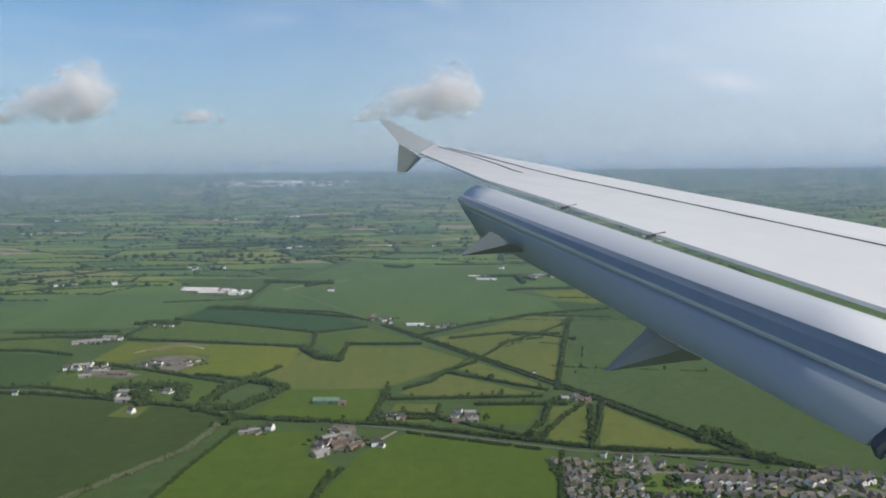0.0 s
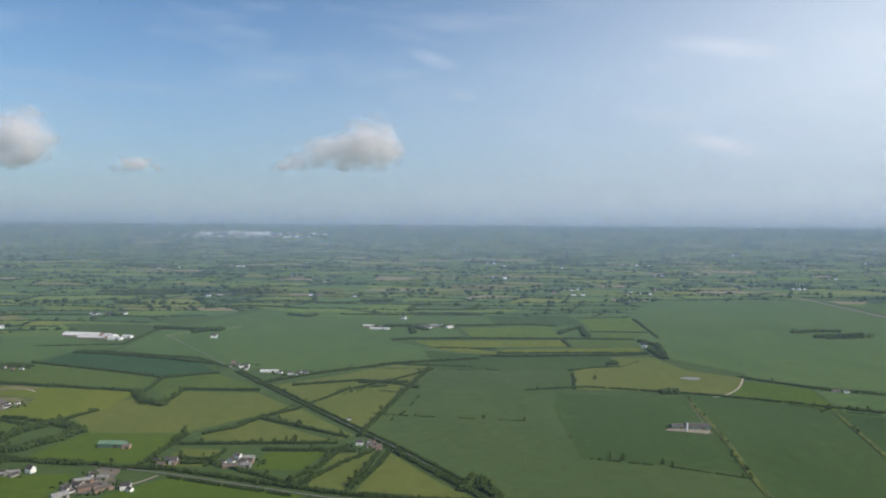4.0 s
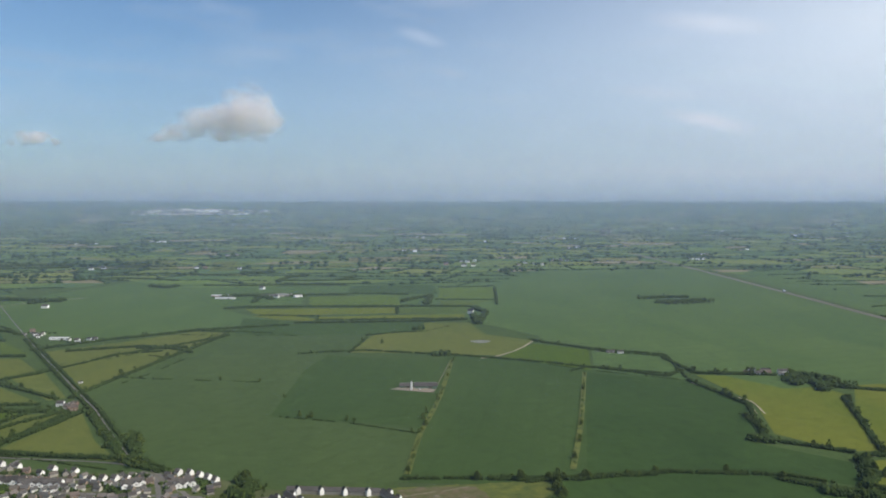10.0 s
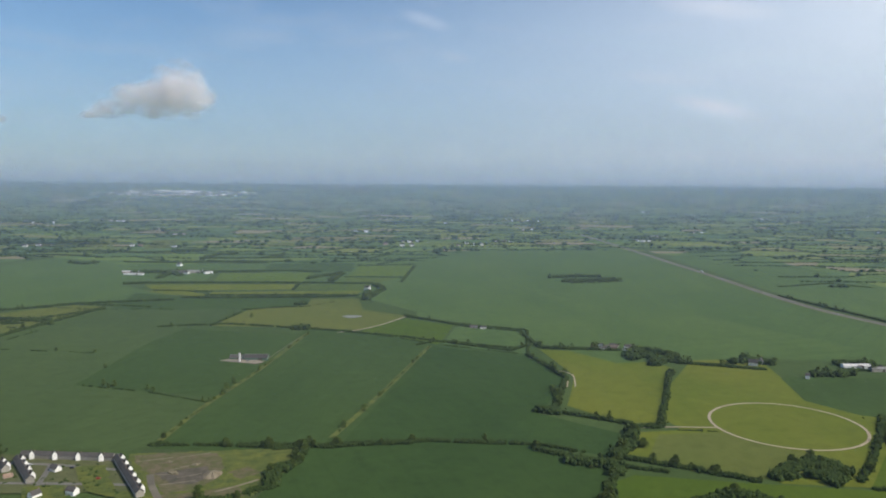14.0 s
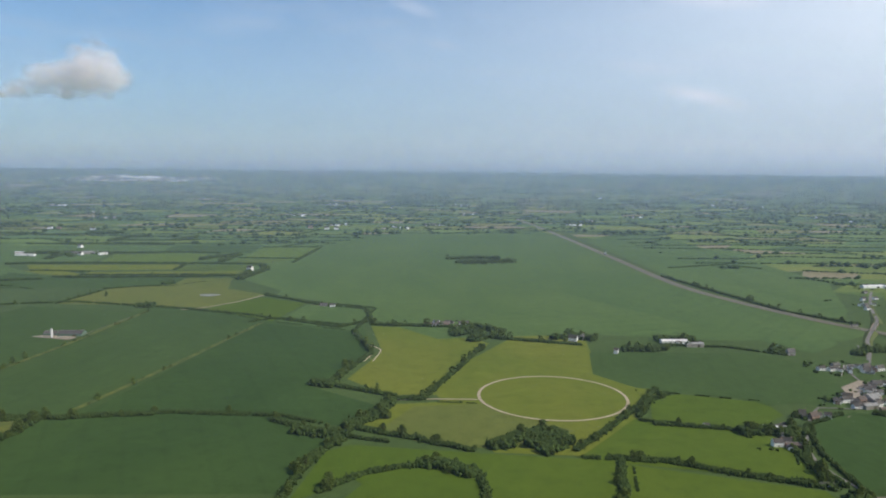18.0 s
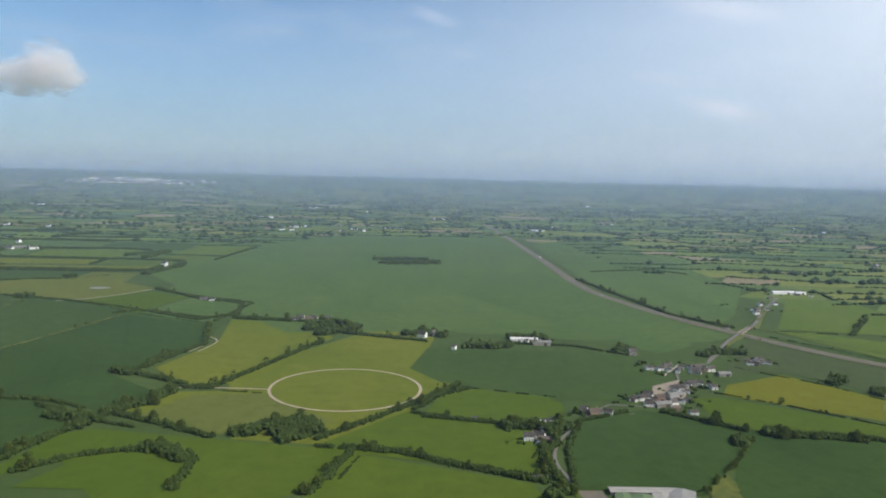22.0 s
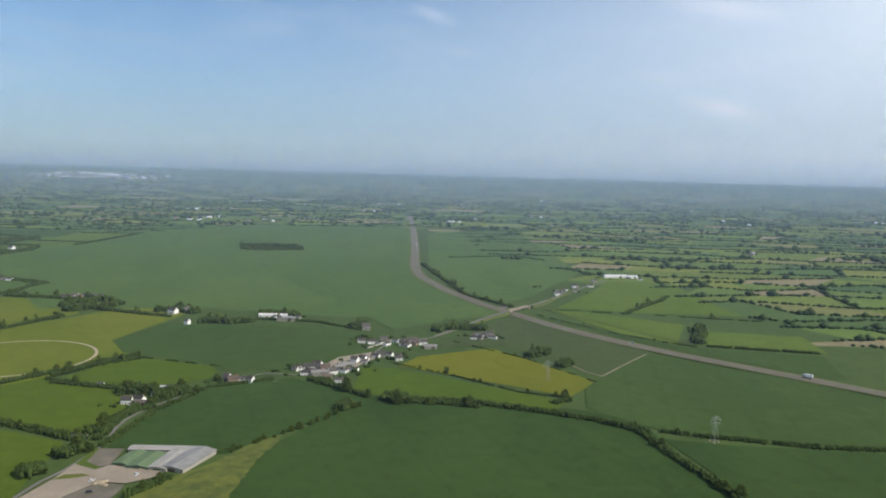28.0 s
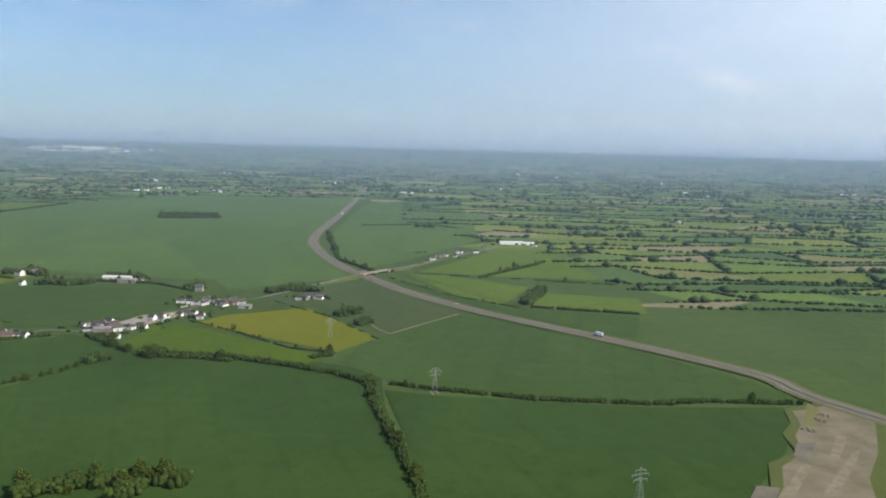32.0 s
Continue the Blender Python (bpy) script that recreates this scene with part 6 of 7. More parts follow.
def pylon(x, y, h, turn):
    base = tagged(new("pylon"), "grey steel lattice power pylon in a field", "pylon", "pylons")
    base.matrix_world = pose(x, y, 0, 0, 0, turn)
    w0, w1 = 1.25, 0.35
    for sx in (-1, 1):
        for sy in (-1, 1):
            v, f = [], []
            rod(v, f, (sx * w0, sy * w0, -0.2), (sx * w1, sy * w1, h * 0.72), 0.04)
            rod(v, f, (sx * w1, sy * w1, h * 0.72), (sx * 0.08, sy * 0.08, h), 0.03)
            part("leg", mesh_of("leg", v, f, LATTICE), None, base)
    for s in range(6):
        z0, z1 = h * 0.72 * s / 6, h * 0.72 * (s + 1) / 6
        a0, a1 = w0 + (w1 - w0) * s / 6, w0 + (w1 - w0) * (s + 1) / 6
        v, f = [], []
        for e in (-1, 1):
            rod(v, f, (-a0, e * a0, z0), (a1, e * a1, z1), 0.014)
            rod(v, f, (a0, e * a0, z0), (-a1, e * a1, z1), 0.014)
            rod(v, f, (e * a0, -a0, z0), (e * a1, a1, z1), 0.014)
        part("bracing", mesh_of("bracing", v, f, LATTICE), None, base)
    for z, w in ((0.70, 2.3), (0.82, 2.9), (0.92, 1.9)):
        v, f = [], []
        for e in (-1, 1):
            rod(v, f, (0, 0, h * z + 0.5), (e * w, 0, h * z), 0.06)
            rod(v, f, (0, 0, h * z), (e * w, 0, h * z), 0.06)
            rod(v, f, (e * w, 0, h * z), (e * w, 0, h * z - 0.7), 0.08)
        part("crossarm", mesh_of("crossarm", v, f, LATTICE), None, base)
    part("footing", boxes("footing", CONCRETE, *[((sx * w0 - 0.4, sy * w0 - 0.4, -0.3), (sx * w0 + 0.4, sy * w0 + 0.4, 0.25)) for sx in (-1, 1) for sy in (-1, 1)]), None, base)


pylon(1046.5, 308, 11.5, 20)
pylon(1106, 207, 13.0, 20)
pylon(990, 398, 11.0, 20)

PAINT = {"white": surface("white_paint", (0.75, 0.75, 0.75), (0.7, 0.7, 0.7), 0.5, 3, 0.35, spec=0.5), "silver": surface("silver_paint", (0.45, 0.46, 0.48), (0.40, 0.41, 0.43), 0.5, 3, 0.3, 0.4, spec=0.5),
         "red": surface("red_paint", (0.35, 0.04, 0.03), (0.30, 0.03, 0.03), 0.5, 3, 0.35, spec=0.5), "dark": surface("dark_paint", (0.04, 0.045, 0.06), (0.05, 0.05, 0.06), 0.5, 3, 0.3, spec=0.5)}
RUBBER = surface("tyre_rubber", (0.02, 0.02, 0.02), (0.03, 0.03, 0.03), 1, 5, 0.9)


def wheel_mesh(r, w):
    bm = bmesh.new()
    bmesh.ops.create_cone(bm, cap_ends=True, segments=14, radius1=r, radius2=r, depth=w, matrix=Matrix.Rotation(radians(90), 4, "X"))
    me = bpy.data.meshes.new("wheel")
    bm.to_mesh(me)
    bm.free()
    me.materials.append(RUBBER)
    return me


def profile(name, pts, w, mat):
    """A body from its side outline, drawn across its width."""
    n = len(pts)
    v = [(x, -w / 2, z) for x, z in pts] + [(x, w / 2, z) for x, z in pts]
    f = [tuple(range(n)), tuple(range(2 * n - 1, n - 1, -1))] + [(i, i + n, (i + 1) % n + n, (i + 1) % n) for i in range(n)]
    return mesh_of(name, v, f, mat)


def car(x, y, turn, col, z=0.0):
    base = tagged(new("car"), f"{'white' if col == 'white' else 'silver' if col == 'silver' else 'dark' if col == 'dark' else 'red'} hatchback car standing on asphalt", "car", "cars")
    base.matrix_world = pose(x, y, z, 0, 0, turn) @ Matrix.Scale(0.55, 4)
    part("body", cached(("cb", col), lambda: profile("body", [(-2.0, 0.3), (2.0, 0.3), (2.05, 0.7), (1.2, 0.9), (-1.9, 0.95), (-2.05, 0.7)], 1.7, PAINT[col])), None, base)
    part("cabin", cached("cc", lambda: profile("cabin", [(-1.8, 0.95), (1.0, 0.92), (0.4, 1.4), (-1.4, 1.42)], 1.5, DARK_GLASS)), None, base)
    part("roof_panel", cached(("cr", col), lambda: boxes("roof_panel", PAINT[col], ((-1.35, -0.72, 1.425), (0.38, 0.72, 1.47)))), None, base)
    for sx in (-1.25, 1.25):
        for sy in (-0.78, 0.78):
            ob = part("wheel", cached("cw", lambda: wheel_mesh(0.32, 0.22)), None, base)
            ob.matrix_local = pose(sx, sy, 0.32)


def lorry(x, y, turn, z=0.0):
    base = tagged(new("lorry"), "white articulated lorry on the motorway", "lorry", "lorries")
    base.matrix_world = pose(x, y, z, 0, 0, turn) @ Matrix.Scale(0.6, 4)
    part("trailer", cached("lt", lambda: boxes("trailer", PAINT["white"], ((-5.2, -1.1, 0.9), (1.6, 1.1, 3.5)))), None, base)
    part("cab", cached("lc", lambda: profile("cab", [(1.9, 0.5), (3.7, 0.5), (3.8, 1.6), (3.4, 2.8), (1.9, 2.9)], 2.1, PAINT["silver"])), None, base)
    part("windscreen", cached("lw", lambda: profile("windscreen", [(3.80, 1.7), (3.84, 1.7), (3.50, 2.6), (3.46, 2.6)], 1.8, DARK_GLASS)), None, base)
    part("chassis", cached("lch", lambda: boxes("chassis", RUBBER, ((-5.0, -0.8, 0.6), (3.4, 0.8, 0.88)))), None, base)
    for sx in (-4.4, -3.5, 2.6, 0.8):
        for sy in (-0.95, 0.95):
            ob = part("wheel", cached("lwh", lambda: wheel_mesh(0.48, 0.3)), None, base)
            ob.matrix_local = pose(sx, sy, 0.48)


def on_motorway(s, side):
    """Place and heading on a carriageway, s of the way along it."""
    line = smooth_line(MW)
    i = int(s * (len(line) - 2))
    d = (line[i + 1] - line[i]).normalized()
    q = line[i] + Vector((d.y, -d.x, 0)) * side
    return q.x, q.y, math.degrees(math.atan2(d.y, d.x))


MWZ = 0.03 + LEVEL[0]
for s, side, what in ((0.905, -2.5, "lorry"), (0.845, -2.5, "white"), (0.50, 2.5, "dark"), (0.46, -2.5, "lorry"), (0.66, 2.5, "silver"), (0.79, 2.5, "red")):
    qx, qy, qa = on_motorway(s, side)
    if what == "lorry":
        lorry(qx, qy, qa + (180 if side < 0 else 0), MWZ)
    else:
        car(qx, qy, qa + (180 if side < 0 else 0), what, MWZ)
for qx, qy, qa, what in ((812, 247, 20, "dark"), (822, 262, 80, "white"), (809, 256, 60, "white"), (145, 398, 10, "silver"), (178, 393, 10, "dark"), (120, 379, 100, "red"), (160, 376, 5, "white"), (205, 386, 20, "silver"),
                         (290, 362, 5, "white"), (312, 358, 5, "dark"), (300, 345, 90, "silver"), (240, 352, 70, "white"), (330, 345, 10, "red"), (878, 424, 40, "silver"), (890, 440, 50, "white"), (870, 408, 0, "dark"),
                         (-62, 468, 30, "silver"), (-250, 640, 10, "white"), (-240, 648, 80, "dark"), (348, 570, 10, "silver")):
    car(qx, qy, qa, what, LEVEL[0] * 0.8)

# straw-coloured heaps and stacks in the yards
for qx, qy, r in ((813, 255, 2.2), (822, 268, 1.8), (1199, 283, 2.2), (1204, 289, 2.0), (1190, 272, 2.4), (362, 352, 2.6), (370, 362, 2.2), (356, 366, 1.8)):
    rows = [(RNG.normal(0, r * 0.4), RNG.normal(0, r * 0.4), RNG.uniform(0.0, r * 0.12), r * 0.5, r * 0.25) for _ in range(16)]
    ob = tagged(new("spoil_heap", clumps("spoil_heap", rows, SAND if qx < 830 and qx > 700 else EARTH, shape=ICO)), "heap of loose earth on bare ground", "heap", "heaps")
    ob.matrix_world = pose(qx, qy, 0.3)

# ---------------------------------------------------------------- far town and scattered far houses
FAR_WALL = islands("far_walls", [(0.80, 0.78, 0.74), (0.30, 0.26, 0.22), (0.72, 0.70, 0.66), (0.42, 0.36, 0.30), (0.84, 0.82, 0.78)], 0.9)
FAR_ROOF = islands("far_roofs", [(0.075, 0.070, 0.066), (0.12, 0.105, 0.095), (0.30, 0.29, 0.28), (0.09, 0.080, 0.074)], 0.85)


def far_houses(name, label, places, shrubs=0, roof=None):
    """Gabled buildings far off, walls and roofs, with trees between them."""
    v, f, m, rows = [], [], [], []
    for x, y, w, d, h in places:
        z = land(y)
        ca, sa = math.cos(radians(40 + 8 * math.sin(x))), math.sin(radians(40 + 8 * math.sin(x)))
        w2, d2, r = w / 2, d / 2, min(h * 0.5, d * 0.3)
        for pts, faces, mat in (([(x + sx * w2, y + sy, z + q) for sx in (-1, 1) for sy, q in ((-d2, -2.0), (d2, -2.0), (d2, h), (0, h + r), (-d2, h))],
                                 [(4, 3, 2, 1, 0), (5, 6, 7, 8, 9), (0, 1, 6, 5), (1, 2, 7, 6), (4, 0, 5, 9)], 0),
                                ([(x + sx * (w2 + 0.3), y + sy, z + q) for sx in (-1, 1) for sy, q in ((-d2 - 0.4, h - 0.2), (0, h + r + 0.15), (d2 + 0.4, h - 0.2), (0, h + r - 0.1))],
                                 [(0, 4, 5, 1), (1, 5, 6, 2), (0, 1, 3), (1, 2, 3), (4, 7, 5), (5, 7, 6), (0, 3, 7, 4), (3, 2, 6, 7)], 1)):
            k = len(v)
            v += [(x + (px - x) * ca - (py - y) * sa, y + (px - x) * sa + (py - y) * ca, pz) for px, py, pz in pts]
            f += [tuple(i + k for i in q) for q in faces]
            m += [mat] * len(faces)
        for _ in range(shrubs):
            q = RNG.uniform(1.5, 3.4)
            rows += [(x + RNG.normal(0, w * 0.9), y + RNG.uniform(-0.6, 2.2) * d, z + q * 0.7, q * 1.3, q)]
    me = mesh_of(name, v, f, FAR_WALL)
    me.materials.append(roof or FAR_ROOF)
    me.polygons.foreach_set("material_index", m)
    tagged(new(name, me), label, "town", kind="stuff")
    if rows:
        tagged(new("far_garden_tree", clumps("far_garden_tree", rows, FAR_LEAF)), "dark trees round distant houses", "tree", kind="stuff")


PALE_ROOF = islands("far_shed_roofs", [(0.82, 0.82, 0.80), (0.70, 0.70, 0.70), (0.86, 0.85, 0.82), (0.45, 0.44, 0.43)], 0.6)
far_houses("far_town", "distant town of white houses in haze", [(RNG.normal(-850, 160), RNG.uniform(3960, 4260), RNG.uniform(7, 20), RNG.uniform(8, 14), RNG.uniform(4, 8)) for _ in range(210)], 2)
far_houses("far_town_shed", "large pale industrial sheds of a distant town", [(RNG.uniform(-945, -755), RNG.uniform(4110, 4190), RNG.uniform(28, 62), RNG.uniform(18, 30), RNG.uniform(6, 11)) for _ in range(9)]
           + [(RNG.normal(-880, 190), RNG.uniform(3980, 4220), RNG.uniform(18, 34), RNG.uniform(12, 18), RNG.uniform(5, 8)) for _ in range(9)], 2, PALE_ROOF)
spots = []
for _ in range(85):
    cx, cy = RNG.uniform(-1900, 2900), RNG.uniform(950, 3600)
    if not inside(cx, cy, MAPPED):
        spots += [(cx + RNG.normal(0, 22), cy + RNG.normal(0, 12), RNG.uniform(5, 10), RNG.uniform(5, 8), RNG.uniform(2, 3.6)) for _ in range(int(RNG.integers(1, 6)))]
far_houses("far_house", "scattered distant white farmhouses among hedges", spots, 5)

# ---------------------------------------------------------------- clouds
def cloud_stuff(name, alpha):
    m = bpy.data.materials.new(name)
    m.use_nodes = True
    nt = m.node_tree
    nt.nodes.clear()
    tr, di, tl, a, b, out = (nt.nodes.new("ShaderNode" + k) for k in ("BsdfTransparent", "BsdfDiffuse", "BsdfTranslucent", "MixShader", "MixShader", "OutputMaterial"))
    di.inputs[0].default_value, tl.inputs[0].default_value = (1.0, 0.98, 0.985, 1), (1.0, 0.98, 0.985, 1)
    nt.links.new(di.outputs[0], a.inputs[1])
    nt.links.new(tl.outputs[0], a.inputs[2])
    n = noise_tex(nt, 0.02, 3.0, 0.5)
    nt.links.new(ramp(nt, n, 0.3, 0.7, alpha * 0.35, alpha), b.inputs[0])
    nt.links.new(tr.outputs[0], b.inputs[1])
    nt.links.new(a.outputs[0], b.inputs[2])
    nt.links.new(b.outputs[0], out.inputs[0])
    return m


PUFF = cloud_stuff("cloud_vapour", 0.10)
SPHERE = ico(2)


def cloud(x, y, z, w, h, n, seed, heaps, mirror=1):
    """A cumulus of many thin overlapping puffs: heaps of (along, up, size, share), flat below and ragged above."""
    rng = np.random.default_rng(seed)
    base = tagged(new("cloud"), "small white summer cumulus cloud with a soft grey base", "cloud", "clouds")
    base.location = (x, y, z)
    iv, it = SPHERE
    share = np.array([q[3] for q in heaps])
    V, F = [], []
    for i in range(n):
        u, v, size, _ = heaps[int(rng.choice(len(heaps), p=share / share.sum()))]
        out = np.clip(rng.normal(0, 0.46, 3), -0.75, 0.75) * size * h
        r = h * size * rng.uniform(0.24, 0.56)
        c = np.array([mirror * u * w * 0.5 + out[0] * 1.25, out[1], v * h + out[2] * 0.85])
        c[2] = max(c[2], r * 0.75 + 0.03 * h * rng.uniform(0, 1))
        V.append(iv * np.array([r * 1.25, r, r * 0.85]) * rng.uniform(0.86, 1.14, (len(iv), 1)) + c)
        F.append(it + i * len(iv))
    me = arrays("vapour", np.concatenate(V), np.concatenate(F), PUFF)
    me.polygons.foreach_set("use_smooth", [True] * len(me.polygons))
    part("vapour", me, None, base)


HEAPED = ((-0.90, 0.06, 0.15, 1.2), (-0.74, 0.10, 0.18, 1.6), (-0.55, 0.18, 0.22, 2.6), (-0.28, 0.34, 0.27, 4.0), (0.02, 0.42, 0.30, 5.0), (0.30, 0.50, 0.31, 6.0), (0.55, 0.58, 0.28, 5.5),
          (0.72, 0.40, 0.25, 4.5), (0.10, 0.16, 0.24, 3.0), (0.5, 0.20, 0.24, 3.0), (0.58, 0.86, 0.22, 2.0), (0.30, 0.76, 0.22, 2.0))
SMALL = ((-0.7, 0.15, 0.25, 1.0), (-0.1, 0.35, 0.42, 3.0), (0.35, 0.45, 0.40, 3.0), (0.8, 0.2, 0.25, 1.0))
cloud(-32, 1440, 246, 236, 106, 430, 3, HEAPED)
cloud(-575, 1830, 262, 140, 48, 110, 5, SMALL)
cloud(-935, 1850, 266, 330, 150, 430, 9, HEAPED)


# ---------------------------------------------------------------- the airliner's wing, where it is as the flight begins
WING_PAINT = surface("wing_paint", (0.68, 0.67, 0.66), (0.63, 0.62, 0.61), 0.35, 2.5, 0.38, spec=0.5, dark=0.9)
# rear flap: the same grey, with the sky's blue reflection put into the colour
REAR_FLAP_TINT = surface("rear_flap_sky_tint", (0.36, 0.395, 0.44), (0.325, 0.36, 0.405), 0.35, 2.5, 0.7, spec=0.3, dark=0.92)
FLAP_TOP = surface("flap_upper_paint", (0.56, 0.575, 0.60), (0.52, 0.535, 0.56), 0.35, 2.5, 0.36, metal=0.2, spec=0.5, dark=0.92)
# fairings and lower tip fence: dark reflection and shade put into the colour
FAIRING = surface("fairing_shade_tone", (0.19, 0.22, 0.225), (0.165, 0.19, 0.20), 0.35, 2.5, 0.5, spec=0.35, dark=0.9)
# upper tip fence: bluish shade on its face put into the base colour
FENCE = surface("fence_shade_tone", (0.44, 0.47, 0.51), (0.40, 0.43, 0.47), 0.35, 2.5, 0.6, spec=0.3, dark=0.92)
# dark reflection and shade at the flap's break, put into a strip's colour
STRIP = surface("flap_shade_strip", (0.21, 0.25, 0.31), (0.25, 0.29, 0.35), 0.35, 2.5, 0.6, spec=0.3, dark=0.9)
SEAL = surface("dark_seal", (0.07, 0.08, 0.095), (0.09, 0.095, 0.11), 1.0, 4.0, 0.7)
wing = tagged(new("aircraft_wing"), "pale grey airliner wing with lowered flaps and tip fence", "aircraft wing")
wing.matrix_world = pose(-2.51, 0.24, 176.48)


def along(a, b, d):
    """The point on the line through a and b that lies d ahead."""
    t = (d - a[1]) / (b[1] - a[1])
    return Vector([p + (q - p) * t for p, q in zip(a, b)])


def loft(name, loops, mat, smooth=False):
    """A closed skin over a row of closed sections."""
    n = len(loops[0])
    v = [tuple(p) for loop in loops for p in loop]
    f = [(k * n + i, k * n + (i + 1) % n, (k + 1) * n + (i + 1) % n, (k + 1) * n + i) for k in range(len(loops) - 1) for i in range(n)]
    f += [tuple(range(n - 1, -1, -1)), tuple(range((len(loops) - 1) * n, len(loops) * n))]
    me = mesh_of(name, v, f, mat, smooth)
    b = bmesh.new()
    b.from_mesh(me)
    bmesh.ops.recalc_face_normals(b, faces=b.faces)
    b.to_mesh(me)
    b.free()
    return me


LE = ((0.015, 15.5, 0.264), (4.365, 7.2, -0.727))
TE_OUT, TE_IN = ((-0.311, 15.5, 0.106), (0.80, 12.0, -0.357)), ((0.84, 12.0, -0.350), (3.065, 5.0, -1.047))
skin = []
for d in (15.55, 14.8, 13.8, 12.9, 12.05, 10.5, 9.0, 7.5, 6.0, 4.5, 3.0, 2.2):
    le, te = along(*LE, d), along(*(TE_OUT if d > 12 else TE_IN), d)
    c = (le - te).length
    up = Vector((0, 0, 1))
    loop = [te, te.lerp(le, 0.3) + up * 0.012 * c, te.lerp(le, 0.65) + up * 0.03 * c, te.lerp(le, 0.9) + up * 0.028 * c, le,
            te.lerp(le, 0.9) - up * 0.05 * c, te.lerp(le, 0.55) - up * 0.09 * c, te - up * 0.035]
    skin.append(loop)
part("wing_skin", loft("wing_skin", skin, WING_PAINT, False), None, wing)
# the flap: front edge, bright crest, upper and lower edge of the painted shade strip, rear edge; each from the outer to
# the inner end
SLOT = ((0.727, 12.0, -0.437), (3.04, 4.95, -1.123))
CREST = ((0.60, 11.85, -0.455), (2.95, 4.78, -1.105))
STRIP_TOP = ((0.402, 11.5, -0.572), (2.716, 4.40, -1.214))
BREAK = ((0.331, 11.45, -0.629), (2.658, 4.30, -1.366))
REAR = ((0.648, 11.3, -1.181), (2.403, 4.35, -1.654))


def on(edge, u):
    return Vector(edge[0]).lerp(Vector(edge[1]), u)


down = Vector((0.02, 0, -0.07))
for nm, u0, u1 in (("outer_flap", 0.0, 1.03), ("inner_flap", 1.05, 1.28)):
    front, aft, strip = [], [], []
    for i in range(11):
        u = u0 + (u1 - u0) * i / 10
        a, c, k, b, t = (on(q, u) for q in (SLOT, CREST, STRIP_TOP, BREAK, REAR))
        up = Vector((0, 0, 0.006))
        front.append([a - Vector((-0.06, 0, 0.09)), a - Vector((0.0, 0, 0.03)), a, a.lerp(c, 0.5) + up * 2, c, c.lerp(k, 0.33) + up * 4, c.lerp(k, 0.66) + up * 3, k, k.lerp(b, 0.5) + up * 2, b, b + down, c.lerp(b, 0.4) + down * 2.4])
        strip.append([k + up, k + up * 2, k.lerp(b, 0.5) + up * 4, b + up * 2, b + up, k.lerp(b, 0.5) + up * 2])
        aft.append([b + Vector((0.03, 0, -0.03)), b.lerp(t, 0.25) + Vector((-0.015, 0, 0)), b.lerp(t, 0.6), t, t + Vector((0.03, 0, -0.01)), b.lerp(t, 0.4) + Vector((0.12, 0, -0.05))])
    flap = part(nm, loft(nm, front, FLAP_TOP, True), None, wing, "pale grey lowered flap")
    part("aft_flap", loft("aft_flap", aft, REAR_FLAP_TINT, True), None, flap, "grey rear flap element with reflected sky in its colour")
    part("wear_strip", loft("wear_strip", strip, STRIP, False), None, flap, "dark strip along the flap, painted as shade and reflection")
e = [on(k, 1.04) for k in (SLOT, CREST, BREAK, REAR)]
part("flap_seal", loft("flap_seal", [[q + Vector((0, k, 0.02)) for q in e] + [q + Vector((0.03, k, -0.05)) for q in e[::-1]] for k in (-0.03, 0.03)], SEAL), None, wing)


def fairing(point, crown, heel, wide):
    """A wedge-shaped flap-track housing: a low point behind, a high crown under the flap and a heel in front."""
    point, crown, heel = Vector(point), Vector(crown), Vector(heel)
    loops = []
    for t in (0.03, 0.25, 0.5, 0.75, 1.0):
        low, top = point.lerp(heel, t), point.lerp(crown, t) if t < 0.97 else crown
        half = wide * (0.15 + 0.85 * t)
        mid = low.lerp(top, 0.45)
        loops.append([low, mid + Vector((0, -half, 0)), low.lerp(top, 0.8) + Vector((0, -half * 0.55, 0)), top, low.lerp(top, 0.8) + Vector((0, half * 0.55, 0)), mid + Vector((0, half, 0))])
    part("flap_fairing", loft("flap_fairing", loops, FAIRING, False), None, wing, "pointed grey flap-track fairing")


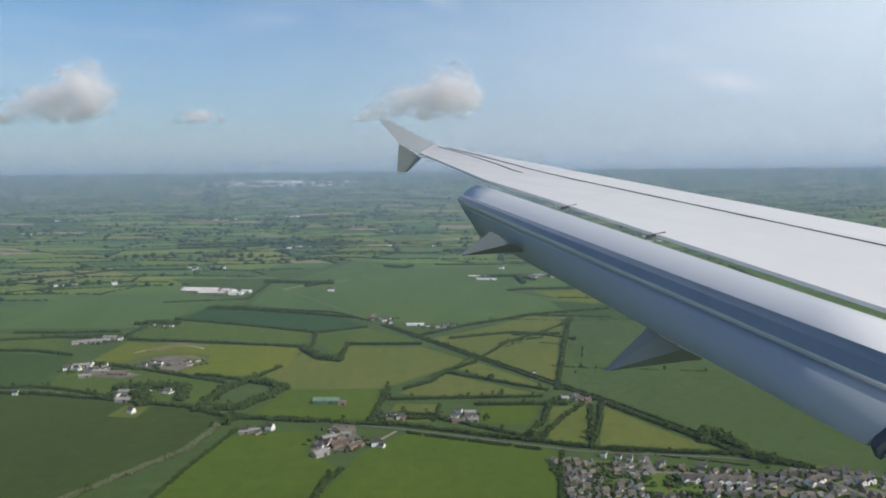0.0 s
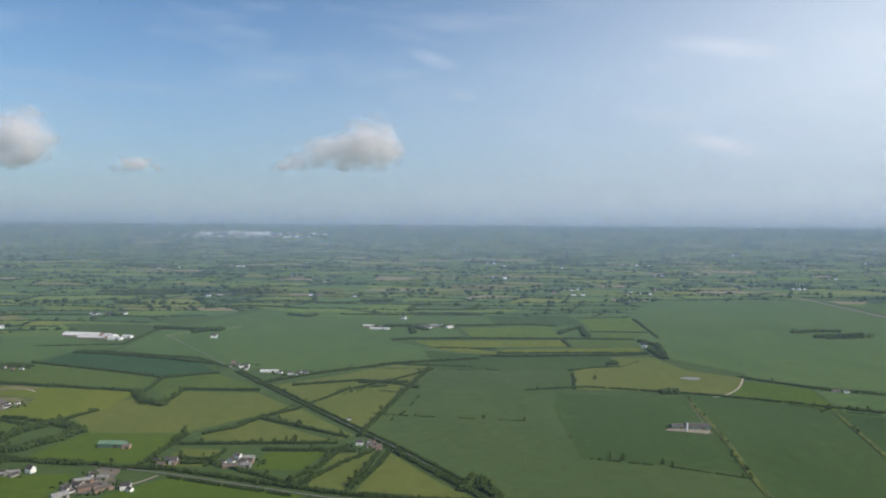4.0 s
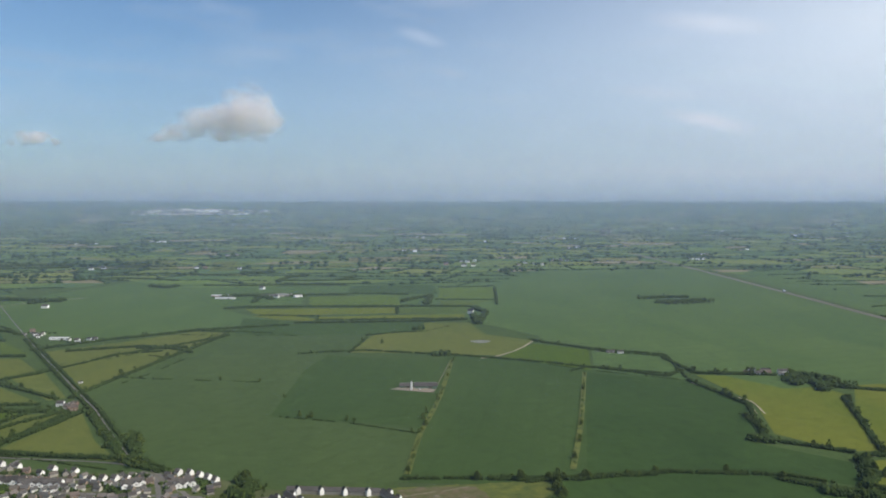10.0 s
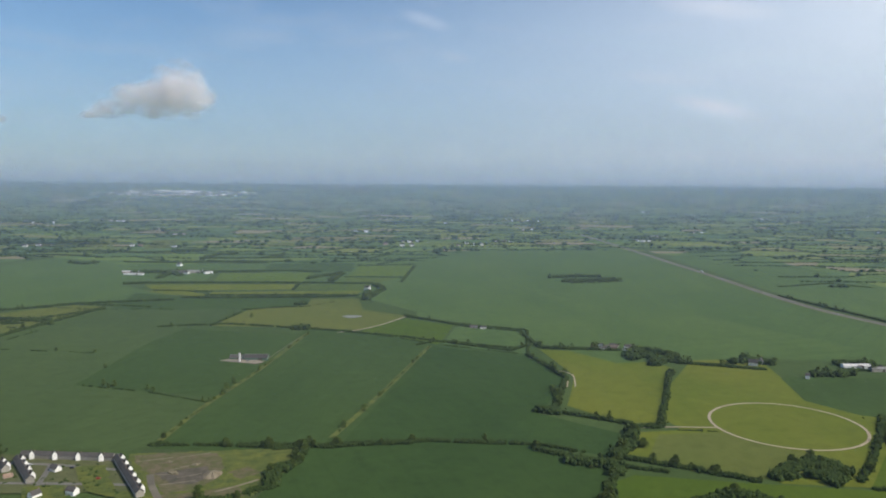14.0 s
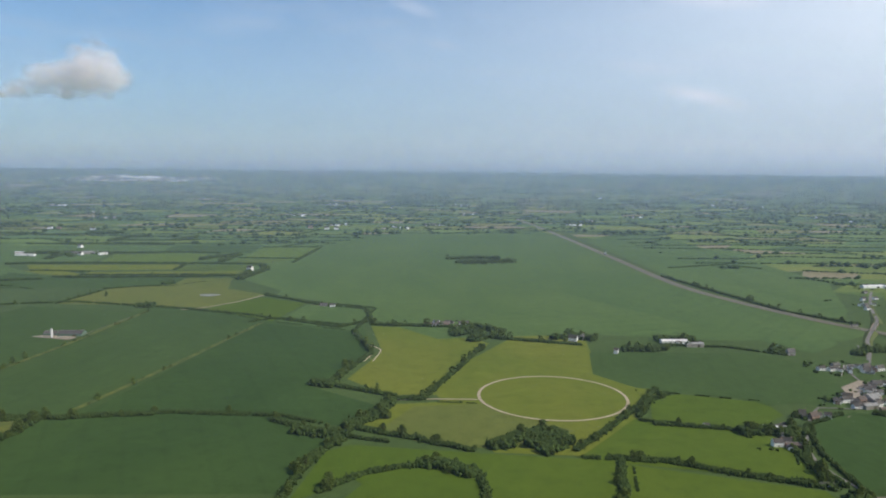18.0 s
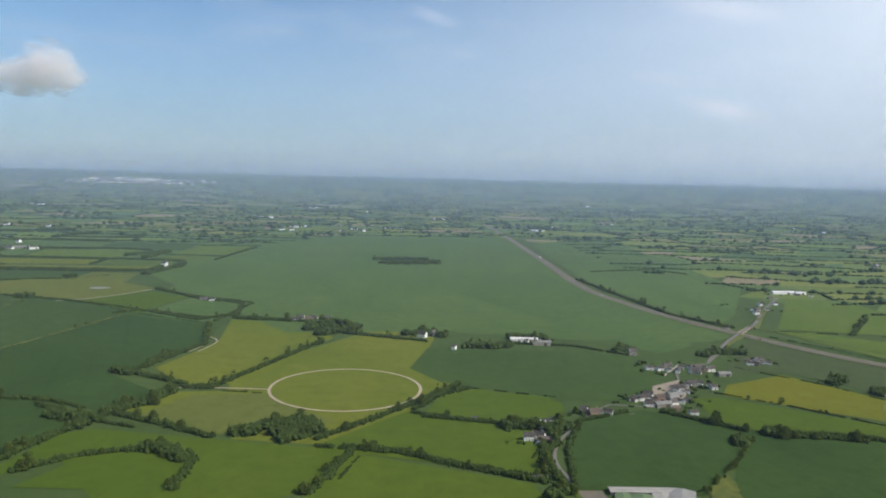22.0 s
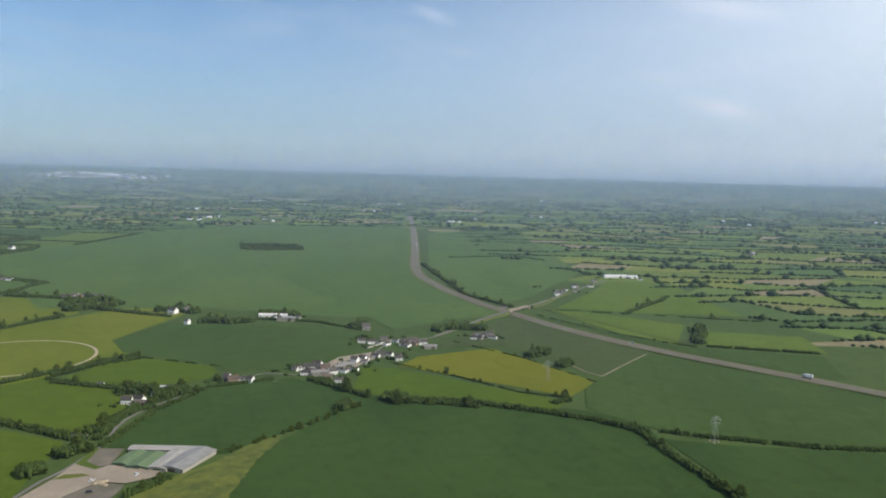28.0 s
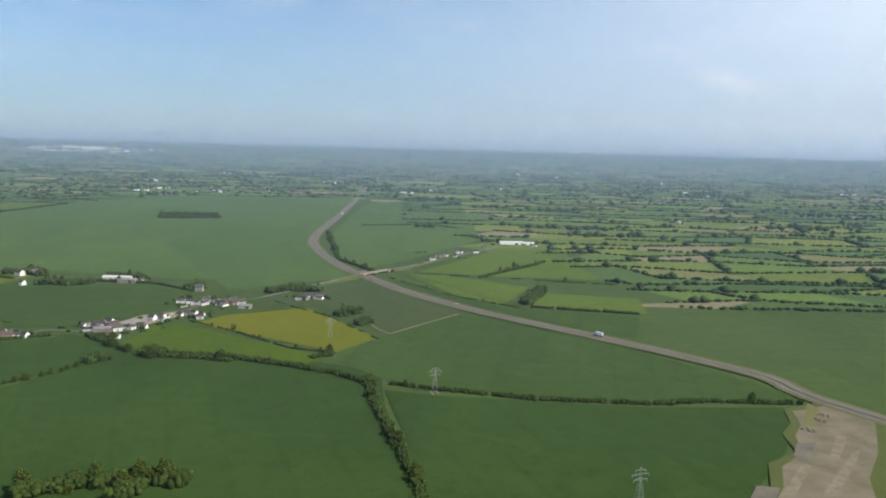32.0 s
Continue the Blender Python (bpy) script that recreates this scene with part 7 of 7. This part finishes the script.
fairing((0.281, 9.4, -1.231), (0.682, 9.4, -0.926), (1.125, 9.4, -1.190), 0.12)
fairing((1.470, 6.5, -1.909), (1.861, 6.5, -1.511), (2.374, 6.5, -1.806), 0.14)
for nm, pts in (("tip_fence_upper", ((-1.142, 0.772), (-0.98, 0.785), (0.015, 0.278), (-0.337, 0.096), (-0.754, 0.308))), ("tip_fence_lower", ((-0.752, 0.303), (-0.60, 0.214), (-0.292, 0.003), (-0.60, -0.297), (-0.811, -0.272)))):
    part(nm, loft(nm, [[(x, 15.62 + k, z) for x, z in pts] for k in (-0.03, 0.03)], FENCE if nm == "tip_fence_upper" else FAIRING), None, wing)


def groove(far, near, reach, share, w):
    """A sealed joint that follows the upper skin, from far to near out along the span."""
    loops = []
    for k in range(13):
        d = far + (near - far) * k / 12
        u = float(np.interp(d, reach, share))
        le, te = along(*LE, d), along(*(TE_OUT if d > 12 else TE_IN), d)
        c = (le - te).length
        bulge = np.interp(u, (0, 0.3, 0.65, 0.9, 1.0), (0, 0.012, 0.03, 0.028, 0.0)) * c
        q = te.lerp(le, u) + Vector((0, 0, bulge + 0.004))
        loops.append([q + Vector((-w, 0, 0)), q + Vector((w, 0, 0)), q + Vector((w, 0, -0.02)), q + Vector((-w, 0, -0.02))])
    part("panel_joint", loft("panel_joint", loops, SEAL), None, wing)


groove(15.0, 2.4, (2.4, 6.0, 11.5, 13.0, 15.0), (0.57, 0.60, 0.63, 0.74, 0.93), 0.014)
groove(15.3, 11.9, (11.9, 15.3), (0.48, 0.84), 0.010)
for d in (9.4, 7.6):
    q = along(*TE_IN, d)
    part("spoiler_hinge", loft("spoiler_hinge", [[q + Vector((x, y, z)) for x, z in ((-0.10, -0.06), (0.10, 0.005), (0.10, 0.02), (-0.10, -0.02))] for y in (-0.012, 0.012)], SEAL), None, wing)
for x, d in ((-0.2, 15.3), (-0.1, 14.9), (0.05, 14.4)):
    q = along(*TE_OUT, d)
    v, f = [], []
    rod(v, f, q, q + Vector((-0.22, 0, -0.03)), 0.008)
    part("static_wick", mesh_of("static_wick", v, f, SEAL), None, wing)
